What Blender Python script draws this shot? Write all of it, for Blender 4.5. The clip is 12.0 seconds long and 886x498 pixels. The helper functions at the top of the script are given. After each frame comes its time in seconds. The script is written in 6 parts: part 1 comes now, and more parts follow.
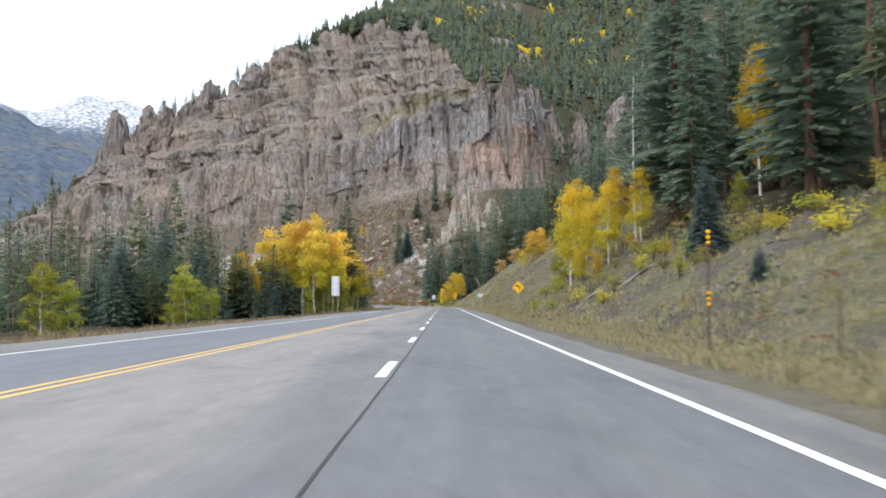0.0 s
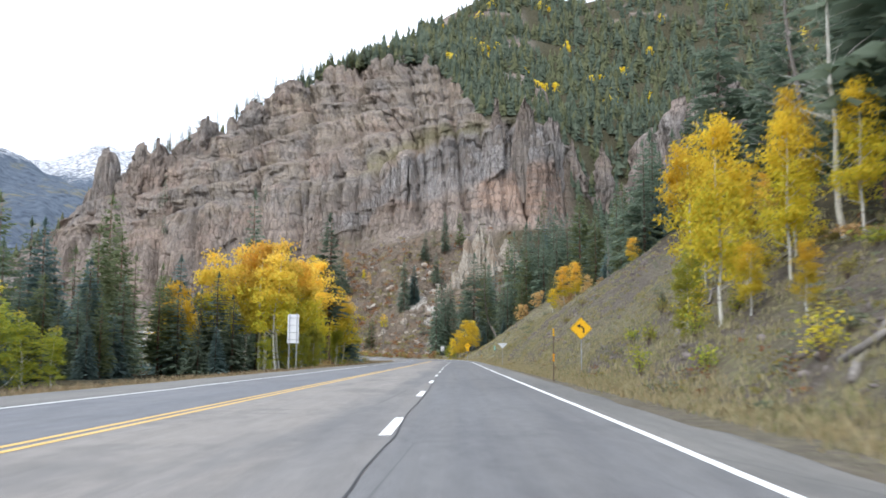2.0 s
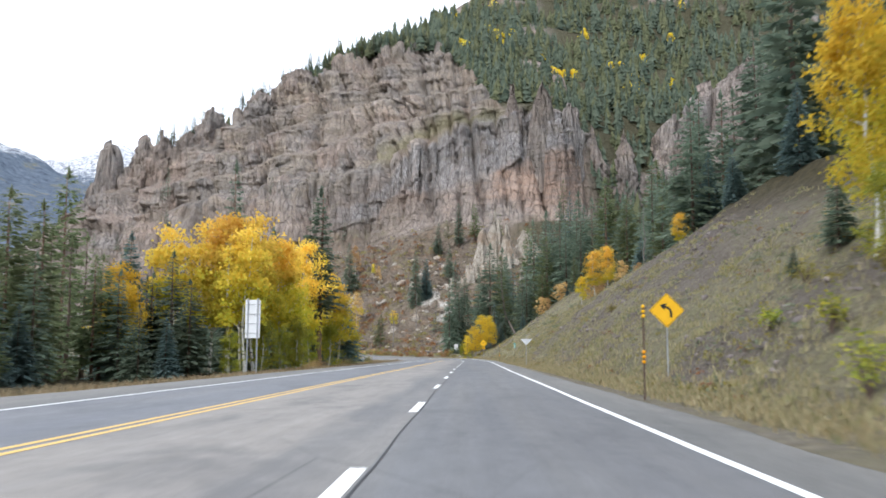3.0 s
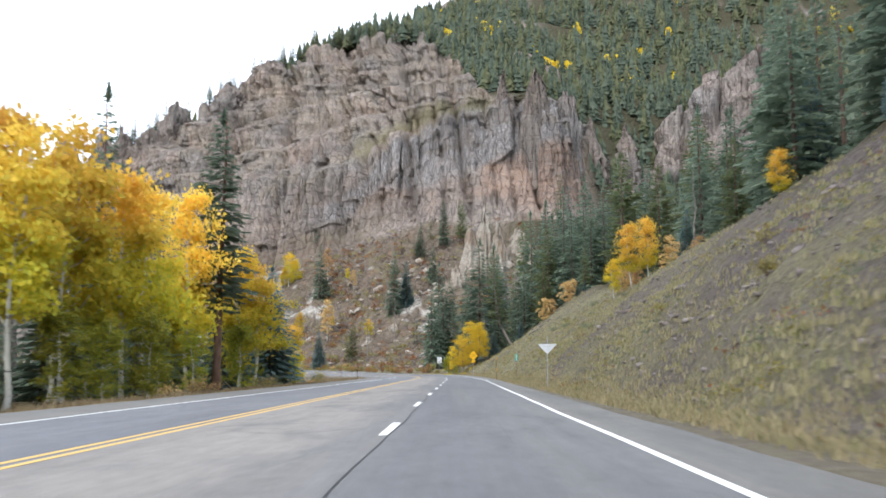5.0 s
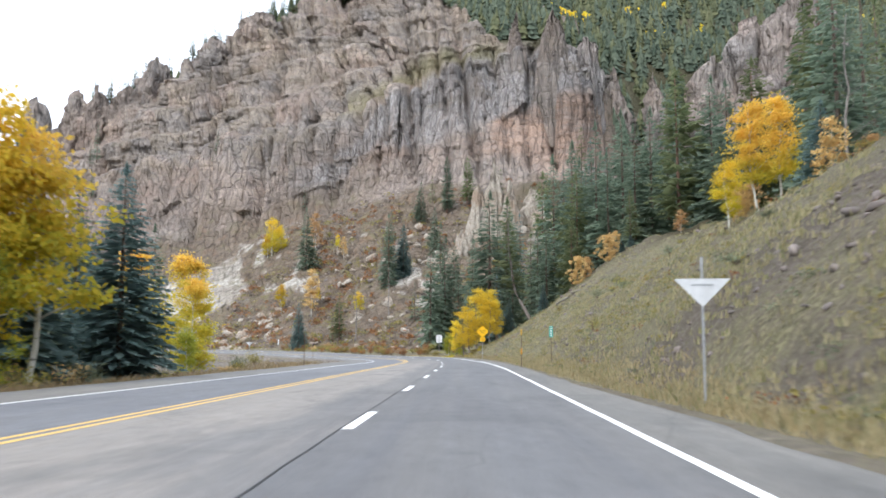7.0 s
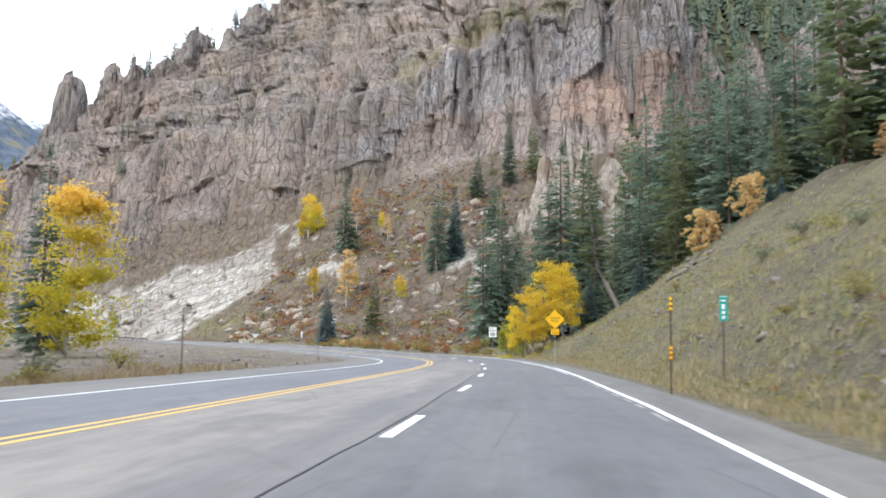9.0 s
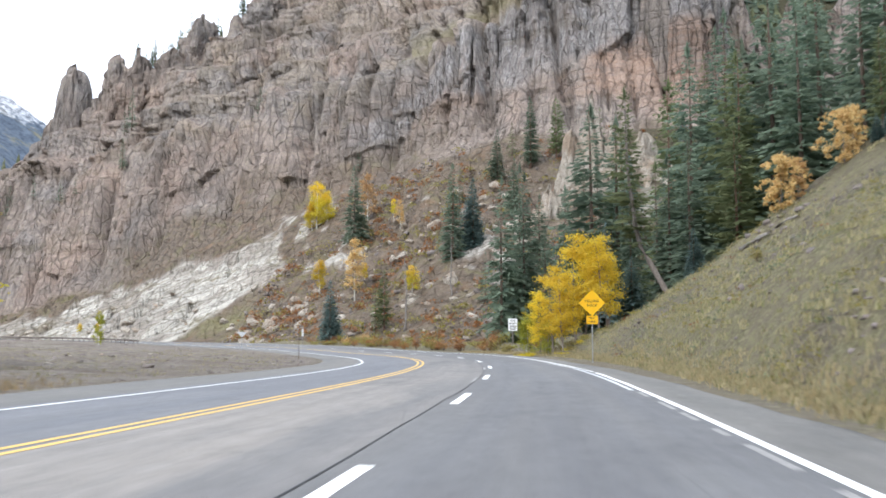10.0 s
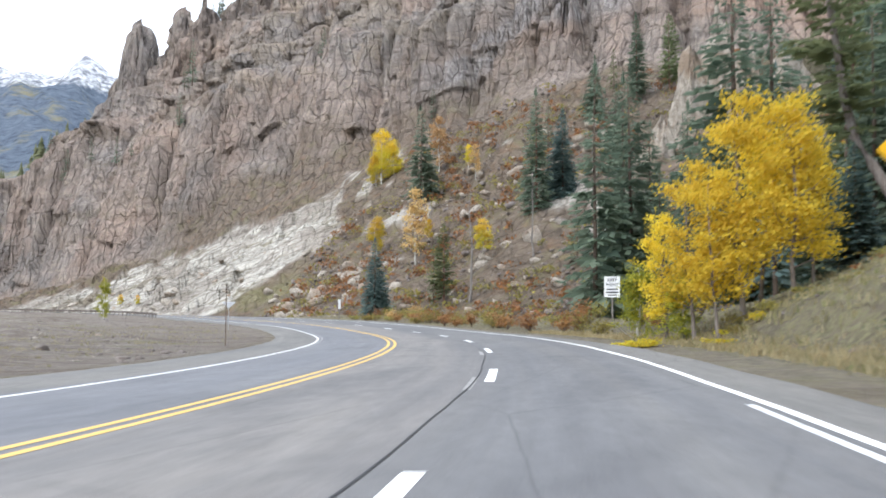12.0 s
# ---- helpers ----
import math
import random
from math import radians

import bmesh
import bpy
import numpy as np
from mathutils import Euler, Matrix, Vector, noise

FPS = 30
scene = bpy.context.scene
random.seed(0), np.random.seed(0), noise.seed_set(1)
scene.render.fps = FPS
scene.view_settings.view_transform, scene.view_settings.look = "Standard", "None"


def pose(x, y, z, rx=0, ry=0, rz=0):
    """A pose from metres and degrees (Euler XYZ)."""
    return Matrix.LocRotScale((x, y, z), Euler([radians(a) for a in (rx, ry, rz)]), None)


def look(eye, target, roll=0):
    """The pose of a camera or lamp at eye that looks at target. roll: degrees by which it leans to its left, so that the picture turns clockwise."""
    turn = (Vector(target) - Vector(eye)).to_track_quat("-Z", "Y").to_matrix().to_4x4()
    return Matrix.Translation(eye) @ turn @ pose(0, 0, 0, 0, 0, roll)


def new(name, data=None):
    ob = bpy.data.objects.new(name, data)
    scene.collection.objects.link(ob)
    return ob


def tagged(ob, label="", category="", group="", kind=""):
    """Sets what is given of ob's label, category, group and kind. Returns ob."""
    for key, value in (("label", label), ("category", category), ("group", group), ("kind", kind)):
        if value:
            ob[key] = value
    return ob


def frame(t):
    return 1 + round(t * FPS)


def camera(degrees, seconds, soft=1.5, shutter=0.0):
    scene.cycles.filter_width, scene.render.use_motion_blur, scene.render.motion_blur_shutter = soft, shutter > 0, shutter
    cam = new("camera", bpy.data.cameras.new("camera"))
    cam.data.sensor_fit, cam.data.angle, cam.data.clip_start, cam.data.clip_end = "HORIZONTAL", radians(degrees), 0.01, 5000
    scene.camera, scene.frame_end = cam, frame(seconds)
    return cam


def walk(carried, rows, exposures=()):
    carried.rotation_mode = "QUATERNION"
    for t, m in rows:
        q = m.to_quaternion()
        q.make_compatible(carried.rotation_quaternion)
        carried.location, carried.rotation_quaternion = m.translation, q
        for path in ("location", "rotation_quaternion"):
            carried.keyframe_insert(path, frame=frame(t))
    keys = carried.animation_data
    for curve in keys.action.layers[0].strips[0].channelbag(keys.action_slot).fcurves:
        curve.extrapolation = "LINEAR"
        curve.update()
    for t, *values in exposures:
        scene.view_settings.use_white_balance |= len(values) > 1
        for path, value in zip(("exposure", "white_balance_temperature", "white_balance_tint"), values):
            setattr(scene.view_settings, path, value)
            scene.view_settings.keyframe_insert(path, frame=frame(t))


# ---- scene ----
cam = camera(51.5, 12.0, 1.7, 0.4)
METRES, EYE, TILT, LEAN, TURN = 229.5, 1.08, 3.4, 0.0, 0.0
ROWS = [
    (0.0, 0.0000, 0.0000, -0.00000, 0.00, 0.00, -0.00),
    (0.5, -0.0000, 0.0392, -0.00233, 0.96, 0.13, -0.01),
    (1.0, -0.0001, 0.0797, -0.00474, 1.23, 1.68, -0.11),
    (1.5, 0.0003, 0.1211, -0.00719, 1.97, 3.16, -0.98),
    (2.0, 0.0002, 0.1628, -0.00967, 0.66, 3.24, -0.27),
    (2.5, 0.0004, 0.2053, -0.01220, 1.39, 2.60, 0.04),
    (3.0, 0.0008, 0.2481, -0.01474, 1.59, 3.15, -0.02),
    (5.0, 0.0015, 0.4156, -0.02469, 0.76, 4.09, 0.14),
    (5.5, 0.0019, 0.4586, -0.02725, 0.47, 3.66, 0.22),
    (6.0, 0.0026, 0.5012, -0.02978, 0.32, 3.66, -0.26),
    (6.5, 0.0028, 0.5438, -0.03231, 1.75, 3.75, -0.49),
    (7.0, 0.0036, 0.5862, -0.03483, 1.19, 2.93, 0.00),
    (9.0, 0.0044, 0.7533, -0.04475, 5.14, 2.73, -0.72),
    (9.5, 0.0046, 0.7932, -0.04712, 6.52, 2.48, 0.88),
    (10.0, 0.0047, 0.8345, -0.04958, 6.79, 2.54, 0.39),
    (10.5, 0.0045, 0.8760, -0.05204, 7.53, 1.67, -0.28),
    (11.0, 0.0037, 0.9164, -0.05444, 9.32, 1.18, -0.12),
    (11.5, 0.0016, 0.9577, -0.05690, 11.38, 1.90, -0.66),
    (12.0, -0.0014, 0.9983, -0.05931, 13.12, 1.07, 0.53),
]
walk(cam, [(t, pose(0, 0, EYE, TILT, LEAN, TURN) @ pose(METRES * x, METRES * y, METRES * z, 90 + pitch, roll, yaw)) for t, x, y, z, yaw, pitch, roll in ROWS],
     [(0.0, 0.88), (2.5, 0.97), (5.5, 1.08), (7.0, 1.19), (9.5, 1.18), (12.0, 1.16)])

# ---- sky and light ----
world = bpy.data.worlds.new("overcast_sky")
scene.world = world
world.use_nodes = True
wn, wl = world.node_tree.nodes, world.node_tree.links
sky = wn.new("ShaderNodeTexSky")
sky.sky_type, sky.sun_disc = "NISHITA", False
sky.sun_elevation, sky.sun_rotation = radians(48), radians(215)
cloud = wn.new("ShaderNodeMix")
cloud.data_type = "RGBA"
cloud.inputs["Factor"].default_value = 0.86
cloud.inputs["B"].default_value = (7.7, 8.5, 9.8, 1)
wl.new(sky.outputs["Color"], cloud.inputs["A"])
wl.new(cloud.outputs["Result"], wn["Background"].inputs["Color"])
wn["Background"].inputs["Strength"].default_value = 0.12
sun = new("sun", bpy.data.lights.new("sun", "SUN"))
sun.data.energy, sun.data.angle, sun.data.color = 1.1, radians(22), (1.0, 0.98, 0.95)
sun.matrix_world = look((-40, -60, 90), (0, 0, 0))

# ---- noise on arrays ----
def lattice(ix, iy, seed):
    h = (ix.astype(np.int64) * 374761393 + iy.astype(np.int64) * 668265263 + seed * 974634781) & 0x7FFFFFFF
    h = ((h ^ (h >> 13)) * 1274126177) & 0x7FFFFFFF
    return ((h ^ (h >> 16)) & 0xFFFF) / 65535.0


def vnoise(x, y, seed=0):
    x, y = np.broadcast_arrays(np.asarray(x, float), np.asarray(y, float))
    ix, iy = np.floor(x), np.floor(y)
    fx, fy = x - ix, y - iy
    fx, fy = fx * fx * (3 - 2 * fx), fy * fy * (3 - 2 * fy)
    a, b = lattice(ix, iy, seed), lattice(ix + 1, iy, seed)
    c, d = lattice(ix, iy + 1, seed), lattice(ix + 1, iy + 1, seed)
    return (a * (1 - fx) + b * fx) * (1 - fy) + (c * (1 - fx) + d * fx) * fy


def fbm(x, y, octaves=4, seed=0):
    """Layered noise about -1 to 1."""
    out, amp, total = 0, 1.0, 0.0
    for k in range(octaves):
        out = out + amp * (2 * vnoise(np.asarray(x) * 2 ** k, np.asarray(y) * 2 ** k, seed + 17 * k) - 1)
        total += amp
        amp *= 0.5
    return out / total * 1.6


def smooth(a, b, x):
    t = np.clip((x - a) / (b - a), 0, 1)
    return t * t * (3 - 2 * t)


# ---- mesh helpers ----
def mesh_of(name, verts, faces, mats=(), slots=None, shade=False, uv=None, attrs=None):
    """A mesh from arrays: faces all of one size, or a list."""
    me = bpy.data.meshes.new(name)
    verts = np.asarray(verts, np.float32)
    if isinstance(faces, np.ndarray):
        n, k = faces.shape
        me.vertices.add(len(verts))
        me.vertices.foreach_set("co", verts.ravel())
        me.loops.add(n * k)
        me.loops.foreach_set("vertex_index", faces.astype(np.int32).ravel())
        me.polygons.add(n)
        me.polygons.foreach_set("loop_start", np.arange(0, n * k, k, dtype=np.int32))
        me.update(calc_edges=True)
    else:
        me.from_pydata(verts.tolist(), [], faces)
    for m in mats:
        me.materials.append(m)
    if slots is not None:
        me.polygons.foreach_set("material_index", np.asarray(slots, np.int32))
    if shade:
        me.polygons.foreach_set("use_smooth", np.ones(len(me.polygons), bool))
    if uv is not None:
        layer = me.uv_layers.new(name="UVMap")
        idx = np.empty(len(me.loops), np.int32)
        me.loops.foreach_get("vertex_index", idx)
        layer.data.foreach_set("uv", np.asarray(uv, np.float32)[idx].ravel())
    for key, values in (attrs or {}).items():
        me.attributes.new(key, "FLOAT", "POINT").data.foreach_set("value", np.asarray(values, np.float32).ravel())
    me.validate()
    me.update()
    return me


def grid_faces(rows, cols, wrap=False):
    r, c = np.meshgrid(np.arange(rows - 1), np.arange(cols if wrap else cols - 1), indexing="ij")
    c2 = (c + 1) % cols
    return np.stack([r * cols + c, r * cols + c2, (r + 1) * cols + c2, (r + 1) * cols + c], -1).reshape(-1, 4)


def part(name, me, parent, label="", m=None):
    ob = new(name, me)
    ob.parent = parent
    if m is not None:
        ob.matrix_local = m
    if label:
        ob["label"] = label
    return ob


def bm_mesh(name, bm, material, shade=False):
    me = bpy.data.meshes.new(name)
    bm.to_mesh(me)
    bm.free()
    me.materials.append(material)
    if shade:
        for p in me.polygons:
            p.use_smooth = True
    return me


def box_bm(sx, sy, sz, at=(0, 0, 0), bevel=0.0):
    bm = bmesh.new()
    bmesh.ops.create_cube(bm, size=1, matrix=Matrix.Translation(at) @ Matrix.Diagonal((sx, sy, sz, 1)))
    if bevel:
        bmesh.ops.bevel(bm, geom=bm.edges[:], offset=bevel, segments=2, affect="EDGES")
    return bm


def tube(path, radii, sides=7, cap=True):
    """Verts and faces of a bent, tapered round rod."""
    path = [Vector(p) for p in path]
    v, f = [], []
    for i, p in enumerate(path):
        t = (path[min(i + 1, len(path) - 1)] - path[max(i - 1, 0)]).normalized()
        a = t.orthogonal().normalized() if abs(t.z) < 0.9 else Vector((1, 0, 0)).cross(t).normalized()
        b = t.cross(a)
        for k in range(sides):
            w = 2 * math.pi * k / sides
            v.append(p + (math.cos(w) * a + math.sin(w) * b) * float(radii[i]))
    for i in range(len(path) - 1):
        for k in range(sides):
            f.append((i * sides + k, i * sides + (k + 1) % sides, (i + 1) * sides + (k + 1) % sides, (i + 1) * sides + k))
    if cap:
        f.append(tuple(range(sides - 1, -1, -1)))
        f.append(tuple((len(path) - 1) * sides + k for k in range(sides)))
    return [tuple(p) for p in v], f


# ---- material helpers ----
class Graph:
    def __init__(self, name):
        self.m = bpy.data.materials.new(name)
        self.m.use_nodes = True
        self.nt = self.m.node_tree
        self.b = self.nt.nodes["Principled BSDF"]

    def node(self, kind, **values):
        n = self.nt.nodes.new(kind)
        for k, v in values.items():
            n.inputs[k].default_value = v
        return n

    def link(self, a, b):
        self.nt.links.new(a, b)

    def where(self, world_space=True, scale=(1, 1, 1), uv=False):
        if uv:
            src = self.nt.nodes.new("ShaderNodeTexCoord").outputs["UV"]
        elif world_space:
            src = self.nt.nodes.new("ShaderNodeNewGeometry").outputs["Position"]
        else:
            src = self.nt.nodes.new("ShaderNodeTexCoord").outputs["Object"]
        mp = self.nt.nodes.new("ShaderNodeMapping")
        mp.inputs["Scale"].default_value = scale
        self.link(src, mp.inputs["Vector"])
        return mp.outputs["Vector"]

    def noise(self, vec, scale, detail=5.0, rough=0.6, distort=0.0):
        n = self.node("ShaderNodeTexNoise", Scale=scale, Detail=detail, Roughness=rough, Distortion=distort)
        self.link(vec, n.inputs["Vector"])
        return n.outputs["Fac"]

    def voronoi(self, vec, scale, feature="F1"):
        n = self.node("ShaderNodeTexVoronoi", Scale=scale)
        n.feature = feature
        self.link(vec, n.inputs["Vector"])
        return n

    def ramp(self, fac, *stops):
        n = self.nt.nodes.new("ShaderNodeValToRGB")
        e = n.color_ramp.elements
        while len(e) < len(stops):
            e.new(0.5)
        for el, (p, c) in zip(e, stops):
            el.position = p
            el.color = (*c, 1) if isinstance(c, tuple) else (c, c, c, 1)
        self.link(fac, n.inputs["Fac"])
        return n.outputs["Color"]

    def mix(self, fac, a, b, how="MIX"):
        n = self.nt.nodes.new("ShaderNodeMix")
        n.data_type, n.blend_type = "RGBA", how
        for sock, v in ((n.inputs["Factor"], fac), (n.inputs["A"], a), (n.inputs["B"], b)):
            if isinstance(v, (int, float)):
                sock.default_value = v
            elif isinstance(v, tuple):
                sock.default_value = (*v, 1)
            else:
                self.link(v, sock)
        return n.outputs["Result"]

    def math(self, op, a, b=0.0):
        n = self.nt.nodes.new("ShaderNodeMath")
        n.operation = op
        for sock, v in zip(n.inputs, (a, b)):
            if isinstance(v, (int, float)):
                sock.default_value = v
            else:
                self.link(v, sock)
        return n.outputs["Value"]

    def attr(self, name):
        n = self.nt.nodes.new("ShaderNodeAttribute")
        n.attribute_name = name
        return n.outputs["Fac"]

    def bump(self, height, strength=0.5, dist=0.05):
        n = self.node("ShaderNodeBump", Strength=strength, Distance=dist)
        self.link(height, n.inputs["Height"])
        self.link(n.outputs["Normal"], self.b.inputs["Normal"])

    def done(self, colour, rough=0.9, metal=0.0, spec=0.3):
        if isinstance(colour, tuple):
            self.b.inputs["Base Color"].default_value = (*colour, 1)
        else:
            self.link(colour, self.b.inputs["Base Color"])
        self.b.inputs["Roughness"].default_value = rough
        self.b.inputs["Metallic"].default_value = metal
        self.b.inputs["Specular IOR Level"].default_value = spec
        return self.m


def asphalt(name, dark, light, streak=0.5, tan=(0.2, 0.185, 0.16), dust=None):
    """Worn asphalt; dust: offsets across the road between which pale grit lies."""
    g = Graph(name)
    uv = g.where(uv=True)
    patch = g.noise(g.where(uv=True, scale=(0.35, 0.05, 1)), 1.0, 4, 0.6, 0.6)
    base = g.mix(g.ramp(patch, (0.35, 0.0), (0.68, 1.0)), dark, light)
    wear = g.ramp(g.noise(g.where(uv=True, scale=(0.9, 0.02, 1)), 1.0, 4, 0.55), (0.42, 0.0), (0.72, streak))
    base = g.mix(wear, base, tan)
    if dust:
        xyz = g.nt.nodes.new("ShaderNodeSeparateXYZ")
        g.link(uv, xyz.inputs["Vector"])
        edge = g.math("MULTIPLY", g.math("SUBTRACT", g.noise(g.where(uv=True, scale=(0.7, 0.09, 1)), 1.0, 7, 0.62, 0.3), 0.5), 4.5)
        side = g.nt.nodes.new("ShaderNodeMapRange")
        side.interpolation_type = "SMOOTHSTEP"
        side.inputs["From Min"].default_value, side.inputs["From Max"].default_value = dust[1], dust[0]
        g.link(g.math("ADD", xyz.outputs["X"], edge), side.inputs["Value"])
        past = g.nt.nodes.new("ShaderNodeMapRange")
        past.inputs["From Min"].default_value, past.inputs["From Max"].default_value = 205, 232
        past.inputs["To Min"].default_value, past.inputs["To Max"].default_value = 1.0, 0.25
        g.link(xyz.outputs["Y"], past.inputs["Value"])
        base = g.mix(g.math("MULTIPLY", g.math("MULTIPLY", side.outputs["Result"], past.outputs["Result"]), g.ramp(g.noise(g.where(uv=True, scale=(1.2, 0.16, 1)), 1.1, 7, 0.7), (0.3, 0.45), (0.62, 1.0))), base, tan)
    stain = g.ramp(g.noise(g.where(uv=True, scale=(0.5, 0.22, 1)), 0.8, 6, 0.65, 0.4), (0.52, 0.0), (0.66, 0.5))
    base = g.mix(stain, base, tuple(0.75 * v for v in dark))
    drag = g.ramp(g.noise(g.where(uv=True, scale=(2.6, 0.07, 1)), 1.0, 6, 0.7), (0.3, 0.34), (0.7, 0.68))
    base = g.mix(0.3, base, drag, "OVERLAY")
    base = g.mix(0.4, base, g.ramp(g.noise(g.where(uv=True, scale=(1, 0.4, 1)), 3.2, 6, 0.75), (0.32, 0.34), (0.68, 0.66)), "OVERLAY")
    crack = g.voronoi(g.where(uv=True, scale=(0.3, 0.12, 1)), 1.0, "DISTANCE_TO_EDGE").outputs["Distance"]
    base = g.mix(g.math("MULTIPLY", g.ramp(crack, (0.0, 0.5), (0.006, 0.0)), g.ramp(patch, (0.45, 0.0), (0.6, 1.0))), base, (0.05, 0.05, 0.05))
    grain = g.noise(uv, 55.0, 3, 0.7)
    base = g.mix(0.45, base, g.ramp(grain, (0.3, 0.25), (0.7, 0.75)), "OVERLAY")
    g.bump(grain, 0.5, 0.008)
    return g.done(base, 0.82, spec=0.35)


def paint(name, colour, worn, low=0.3, high=0.42):
    g = Graph(name)
    vec = g.where()
    chips = g.ramp(g.noise(vec, 6.0, 6, 0.75), (low, 0.0), (high, 1.0))
    g.bump(g.noise(vec, 60, 2), 0.3, 0.004)
    return g.done(g.mix(chips, worn, colour), 0.7)


def plain(name, a, b, scale=6.0, rough=0.6, metal=0.0, bump=0.1, world_space=False):
    g = Graph(name)
    vec = g.where(world_space)
    n = g.noise(vec, scale, 5, 0.65)
    g.bump(n, bump, 0.02)
    return g.done(g.mix(g.ramp(n, (0.35, 0.0), (0.68, 1.0)), a, b), rough, metal)


M_LANE = asphalt("asphalt_lane", (0.113, 0.113, 0.118), (0.142, 0.142, 0.145), 0.3)
M_MID = asphalt("asphalt_passing_lane", (0.122, 0.12, 0.122), (0.175, 0.166, 0.158), 0.35, (0.235, 0.213, 0.192), (2.0, 3.4))
M_ONC = asphalt("asphalt_oncoming", (0.13, 0.133, 0.145), (0.155, 0.158, 0.168), 0.2)
M_SHO = asphalt("asphalt_shoulder", (0.12, 0.117, 0.112), (0.165, 0.157, 0.145), 0.5, (0.2, 0.185, 0.165))
M_TAR = plain("tar_seal", (0.018, 0.018, 0.02), (0.04, 0.04, 0.042), 3, 0.6, world_space=True)
M_WHITE = paint("road_paint_white", (0.78, 0.78, 0.76), (0.3, 0.29, 0.28))
M_WORN = paint("road_paint_worn", (0.32, 0.31, 0.3), (0.18, 0.175, 0.17), 0.35, 0.62)
M_FADED = paint("weathered_white_paint", (0.6, 0.61, 0.62), (0.3, 0.3, 0.31), 0.36, 0.5)
M_YELLOW = paint("road_paint_yellow", (0.64, 0.41, 0.12), (0.32, 0.25, 0.15))


def ground_material():
    g = Graph("valley_ground")
    vec = g.where()
    n1, n2, n3 = g.noise(vec, 0.25, 6, 0.65), g.noise(vec, 1.6, 6, 0.7), g.noise(vec, 9.0, 4, 0.7)
    tuft = g.noise(vec, 3.6, 5, 0.72, 0.4)
    grass = g.mix(g.ramp(n1, (0.35, 0.0), (0.65, 1.0)), (0.15, 0.145, 0.075), (0.27, 0.235, 0.15))
    grass = g.mix(g.ramp(n2, (0.42, 0.0), (0.62, 0.85)), grass, (0.19, 0.155, 0.118))
    grass = g.mix(g.ramp(tuft, (0.5, 0.0), (0.6, 0.85)), grass, g.mix(g.ramp(n1, (0.4, 0.0), (0.6, 1.0)), (0.35, 0.31, 0.19), (0.24, 0.24, 0.12)))
    grass = g.mix(g.ramp(tuft, (0.36, 0.6), (0.44, 0.0)), grass, (0.095, 0.08, 0.06))
    soil = g.mix(g.ramp(n2, (0.35, 0.0), (0.65, 1.0)), (0.088, 0.07, 0.063), (0.19, 0.156, 0.14))
    soil = g.mix(g.ramp(n3, (0.5, 0.0), (0.66, 0.8)), soil, (0.27, 0.24, 0.22))
    soil = g.mix(g.ramp(tuft, (0.37, 0.7), (0.45, 0.0)), soil, (0.07, 0.057, 0.052))
    soil = g.mix(g.ramp(tuft, (0.58, 0.0), (0.66, 0.6)), soil, (0.19, 0.18, 0.09))
    gravel = g.mix(g.ramp(n2, (0.3, 0.0), (0.7, 1.0)), (0.17, 0.145, 0.123), (0.34, 0.298, 0.258))
    gravel = g.mix(g.ramp(n1, (0.45, 0.0), (0.62, 0.6)), gravel, (0.2, 0.16, 0.128))
    ruts = g.noise(g.where(scale=(0.06, 0.5, 1)), 0.8, 6, 0.7, 0.5)
    gravel = g.mix(g.ramp(ruts, (0.52, 0.0), (0.62, 0.7)), gravel, (0.165, 0.128, 0.105))
    gravel = g.mix(g.ramp(ruts, (0.36, 0.65), (0.45, 0.0)), gravel, (0.2, 0.185, 0.1))
    gravel = g.mix(g.ramp(n3, (0.52, 0.0), (0.68, 0.7)), gravel, (0.3, 0.28, 0.255))
    forest = g.mix(g.ramp(n2, (0.35, 0.0), (0.65, 1.0)), (0.045, 0.04, 0.025), (0.11, 0.09, 0.05))
    c = g.mix(g.attr("soil"), grass, soil)
    c = g.mix(g.attr("gravel"), c, gravel)
    c = g.mix(g.attr("litter"), c, forest)
    g.bump(g.math("ADD", g.math("MULTIPLY", tuft, 0.9), g.math("ADD", g.math("MULTIPLY", n2, 0.5), g.math("MULTIPLY", n3, 0.35))), 1.0, 0.45)
    return g.done(c, 0.95, spec=0.1)


